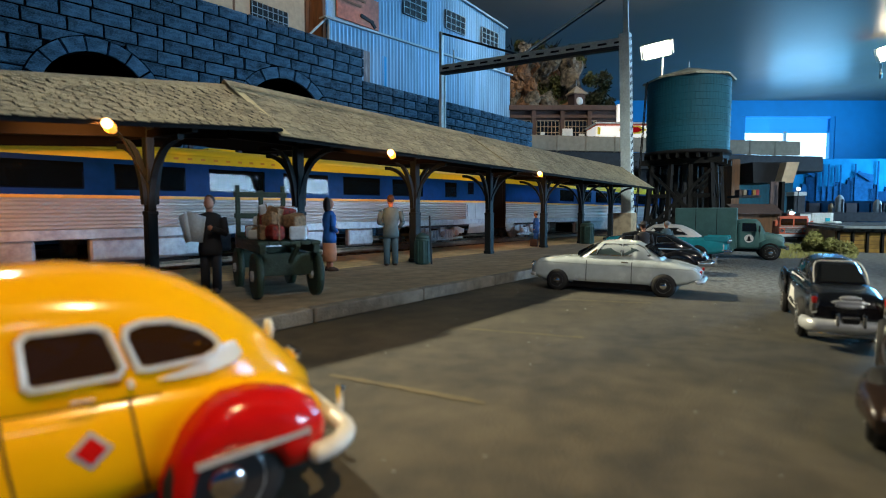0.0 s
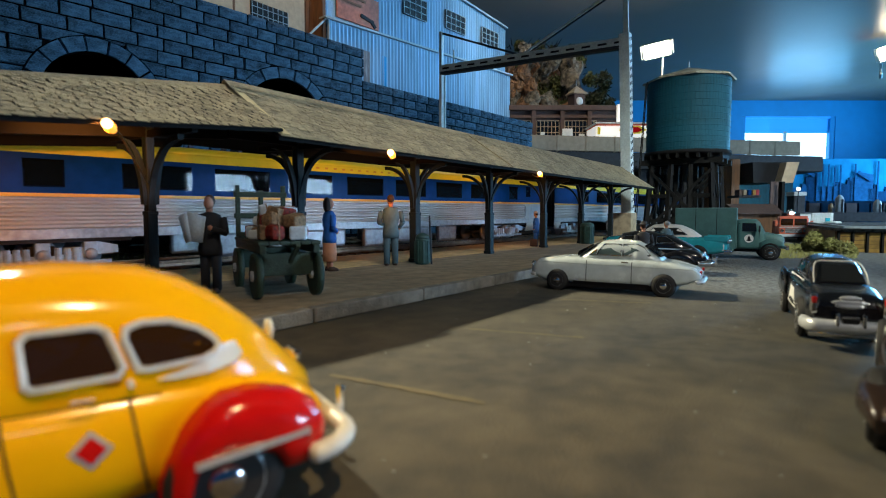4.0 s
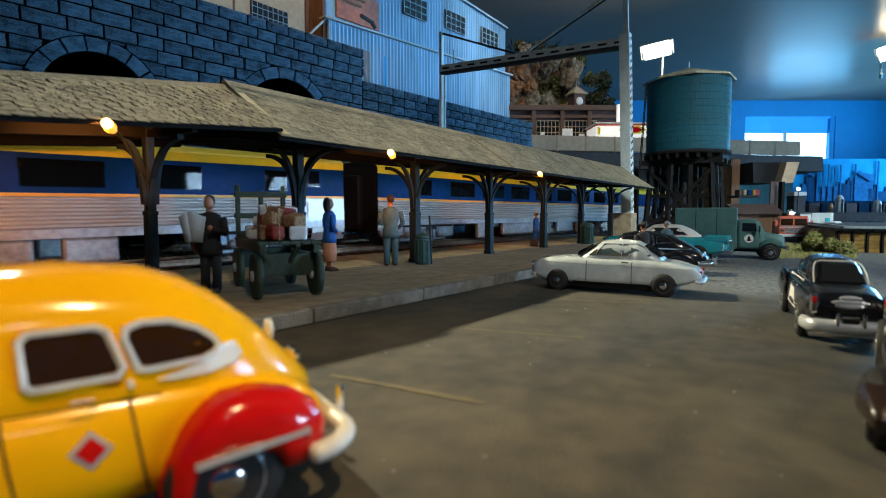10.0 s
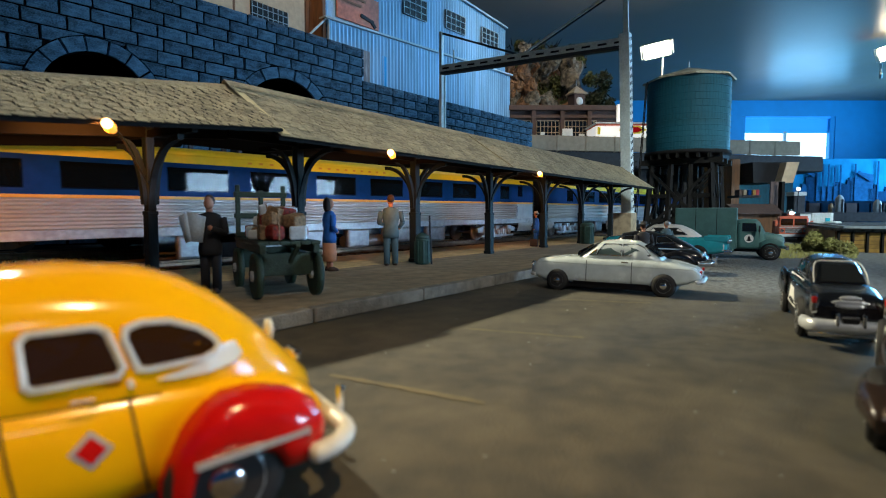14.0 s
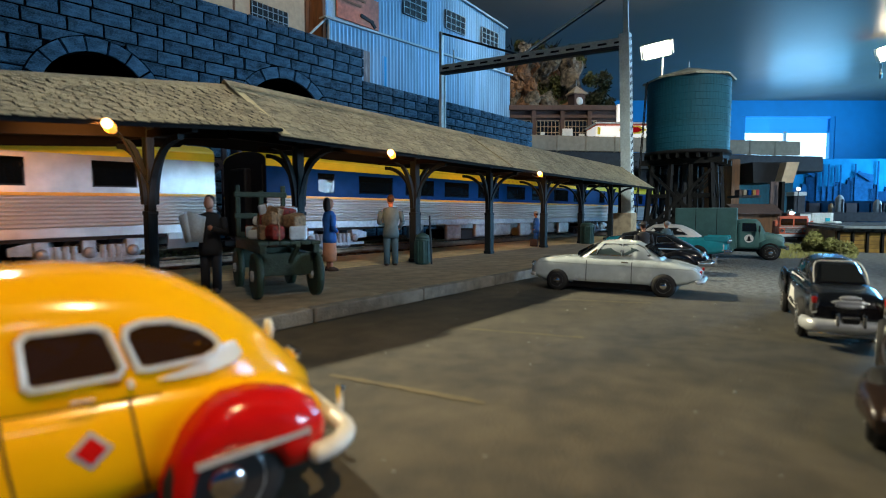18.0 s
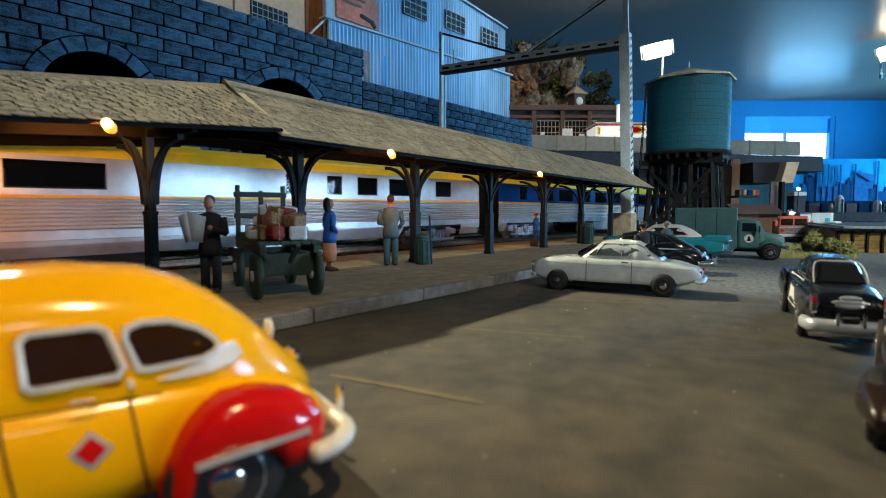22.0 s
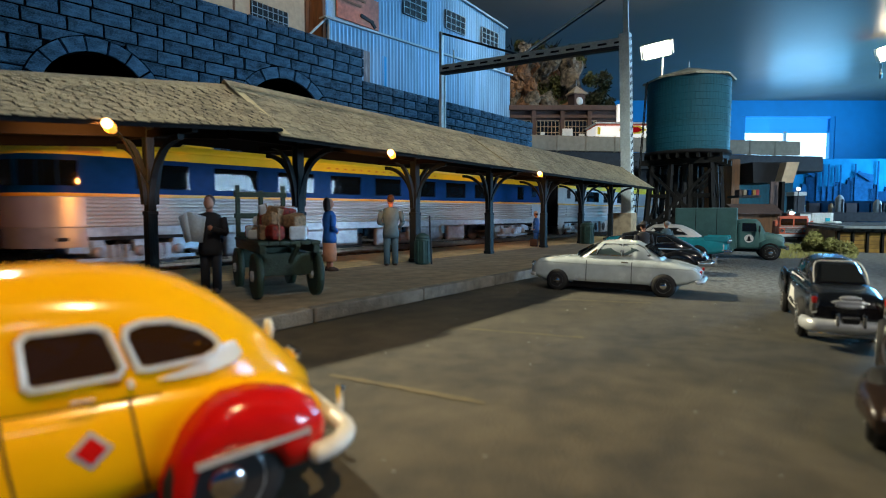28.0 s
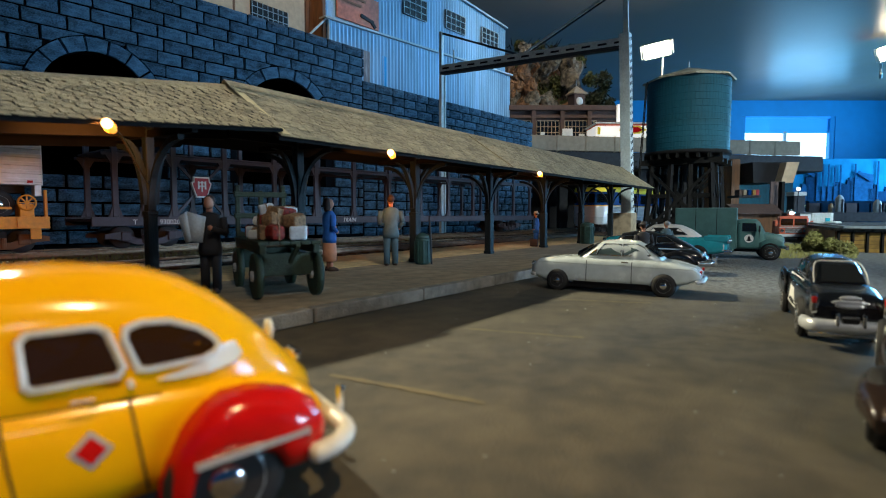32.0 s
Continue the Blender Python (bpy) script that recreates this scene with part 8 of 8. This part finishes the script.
    arc = [(math.cos(a) * (HWD + 0.0), 3.38 + 0.36 * math.sin(a)) for a in np.linspace(0, math.pi, 15)]
    part("roof", loft([[(x, p[0], p[1]) for p in arc] for x in (0.0, end)], caps=True), M_YELLOW, c, "yellow arched roof")
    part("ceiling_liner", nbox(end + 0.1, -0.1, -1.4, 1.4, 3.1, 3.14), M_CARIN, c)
    for k in range(3):
        x = -L_ * (0.2 + 0.3 * k)
        part("roof_vent", nbox(x - 0.5, x + 0.5, -0.3, 0.3, 3.7, 3.82, 0.03), M_YELLOW, c)
    for x in (0.0,) if solarium else (0.0, -L_):
        arch_ = [(-1.46, 0.6), (1.46, 0.6)] + [(math.cos(a) * 1.47, 3.36 + 0.36 * math.sin(a)) for a in np.linspace(0, math.pi, 13)]
        ed = part("end_wall", prism(arch_, -0.12 if x == 0 else x - 0.012, 0.012 if x == 0 else x + 0.12, axis="x"), M_BLACK, c, "dark carriage end")
        o = 0.0 if x == 0 else -L_
        part("diaphragm", nbox(o if x == 0 else o - 0.3, o + 0.3 if x == 0 else o, -0.55, 0.55, 0.7, 3.1, 0.08), M_BLACK, ed)
        part("end_door", nbox(o + 0.0 if x == 0 else o - 0.02, o + 0.02 if x == 0 else o, -0.4, 0.4, 0.8, 2.9), M_BLACK, ed)
        part("ladder", nbox(o + 0.02 if x == 0 else o - 0.06, o + 0.06 if x == 0 else o - 0.02, -1.3, -1.0, 0.8, 3.2), M_BLACK, ed)
    if solarium:
        rings_lo, n = [], 12
        ang = np.linspace(0, math.pi, 21)
        for z0, z1, mm, nm, g_ in ((0.62, 1.16, M_SILVER, "end_skirt", 0.0), (1.16, 2.02, M_STEEL, "rounded_end_side", 0.0), (2.02, 2.11, M_STRIPE, "end_stripe", 0.03), (2.11, 2.27, upper, "end_band", 0.0), (2.27, 3.0, upper, "end_pier", 0.0), (3.0, 3.14, upper, "end_band", 0.0), (3.14, 3.38, M_YELLOW, "end_letterboard", 0.01)):
            bm = bmesh.new()
            oa = [(end - (1.6 + g_) * math.sin(a), (HWD + g_) * math.cos(a)) for a in ang]
            nn = 9 if nm == "rounded_end_side" else 1
            prev = None
            for k in range(nn * 2 + 1):
                z = z0 + (z1 - z0) * k / (nn * 2)
                e = 0.03 * (k % 2) if nn > 1 else 0
                row = [bm.verts.new((end + (p[0] - end) * (1 + e / 1.6), p[1] * (1 + e / HWD), z)) for p in oa]
                if prev:
                    for i in range(20):
                        bm.faces.new((prev[i], prev[i + 1], row[i + 1], row[i])).smooth = True
                prev = row
            part(nm, bm, mm, c)
        for a in (0.25, 0.55, 0.85, 1.25, 1.57, 1.9, 2.3, 2.6, 2.9):
            x, y = end - 1.62 * math.sin(a), 1.52 * math.cos(a)
            wv = part("end_window", nbox(-0.02, 0.02, -0.22, 0.22, 2.3, 2.98), M_GLASS, c)
            wv.matrix_basis = T(x, y, 0, 0, 0, math.degrees(math.atan2(1.5 * math.cos(a), -1.6 * math.sin(a))))
        dome = bmesh.new()
        rings = []
        for k in range(6):
            t_ = k / 5 * math.pi / 2
            rings.append([(end - 1.6 * math.cos(t_) * math.sin(a), HWD * math.cos(t_) * math.cos(a), 3.38 + 0.36 * math.sin(t_)) for a in np.linspace(0, 2 * math.pi, 28, endpoint=False)])
        loft(rings, dome)
        part("roof_end", dome, M_YELLOW, c, "rounded yellow roof end")
        part("tail_emblem", nbox(end - 0.4, end + 0.4, -1.55, -1.52, 3.2, 3.36), M_STRIPE, c)
    for x in (-3.65, -L_ + 2.95):
        bogie(c, x, wheels, 1.3, M_BOGIE, r=0.46, k=1.3)
    rod_t = nrod((-L_ * 0.36, -0.9, 0.38), (-L_ * 0.36 - 3.0, -0.9, 0.38), 0.24, seg=14)
    part("air_tank", rod_t, M_SILVER, c)
    part("battery_box", nbox(-L_ * 0.56 - 2.4, -L_ * 0.56, -1.2, 1.2, 0.1, 0.62, 0.04), M_BLACK, c)
    part("coupler", nbox(-0.1, 0.9, -0.15, 0.15, 0.25, 0.5, 0.04), M_BLACK, c)
    if not solarium:
        part("coupler", nbox(-L_ - 0.9, -L_ + 0.1, -0.15, 0.15, 0.25, 0.5, 0.04), M_BLACK, c)
    return c


def even(a, pitch, w, n):
    return [(a + pitch * i, a + pitch * i + w) for i in range(n)]


BW = [(2.6, 3.5)] + even(5.75, 2.75, 1.95, 8) + [(28.2, 29.0)]
BWA = [(2.6, 3.5)] + even(5.1, 2.75, 2.0, 7) + [(25.0, 25.9)]
CW = [(2.35, 3.5), (5.0, 6.6), (7.3, 8.4), (9.2, 9.95), (11.0, 11.8), (17.6, 19.9), (20.7, 22.5), (23.3, 25.4), (26.0, 27.2)]
DWW = [(2.6, 3.3)] + even(5.9, 2.35, 1.55, 8)
TK = ((8.2, 9.6, 0.05), (10.2, 12.4, 0.12), (13.2, 14.4, 0.0), (15.4, 18.8, 0.1), (20.0, 21.2, 0.0))
TKC = ((20.5, 21.6, -0.05), (21.75, 22.9, -0.08), (23.05, 24.3, -0.05))
GAP = 1.75
LA, LB, LC, LD = 28.5, 31.2, 29.6, 26.8
CARS = [
    (passenger_car("passenger_car", "streamlined blue and silver passenger car with yellow roof", 30.0, M_BLUE, BWA, (-1.1, 0, 1.1), ((0.0, 1.9),), TK), LA + GAP + 30.0 + GAP),
    (passenger_car("passenger_car", "streamlined blue and silver passenger car with yellow roof", LA, M_BLUE, BWA, (-1.1, 0, 1.1), ((0.0, 1.9),), TK), LA + GAP),
    (passenger_car("passenger_car", "streamlined blue and silver passenger car with yellow roof", LB, M_BLUE, BW, (-1.1, 0, 1.1), ((0.0, 1.9),), TK), 0.0),
    (passenger_car("lounge_car", "all-silver lounge car with dark windows and yellow roof", LC, M_SILVER, CW, (-1.1, 0, 1.1), (), TKC, doors=(28.0,), skirt=0.45), -(LB + GAP)),
    (passenger_car("observation_car", "blue and silver round-end observation car with yellow roof", LD, M_BLUE, DWW, (-1.1, 0, 1.1), ((0.0, 1.7),), TK, True), -(LB + GAP + LC + 1.55)),
]
# how far the front of the third car has come, in scale metres along the track
RUN = [(0, -5.2), (1, -3.85), (2, -2.45), (3, -1.05), (3.5, -0.3), (4.5, 1.3), (5.5, 3.0), (6, 3.77), (6.5, 4.75), (7, 6.0), (8, 8.55), (9, 11.75), (10, 15.25), (11, 18.9), (12, 22.55), (13, 26.1),
       (14.5, 31.7), (15.5, 35.2), (16.5, 38.4), (18, 42.9), (19, 46.2), (20, 50.0), (21, 53.6), (22, 57.3), (23, 61.9), (24, 67.1), (24.5, 69.6), (25, 73.0), (25.5, 76.9), (26.5, 84.4), (27.5, 91.8), (28, 95.5),
       (28.5, 99.2), (29, 103.0), (29.5, 107.2), (30, 111.5), (30.5, 116.0), (31, 120.8), (31.5, 125.8), (32, 131.0)]


def motions():
    for (c, off), long_ in zip(CARS, (30.0, LA, LB, LC, LD)):
        rows = []
        for t, s_ in RUN:
            x = s_ + off
            zf, zr = grade(max(x, -20)), grade(max(x - long_, -20))
            rows.append((t, T(x, line(17.5, x), 0.47 + zf, 0, math.degrees(math.asin((zr - zf) / long_)), TAN)))
        walk(c, rows)


motions()
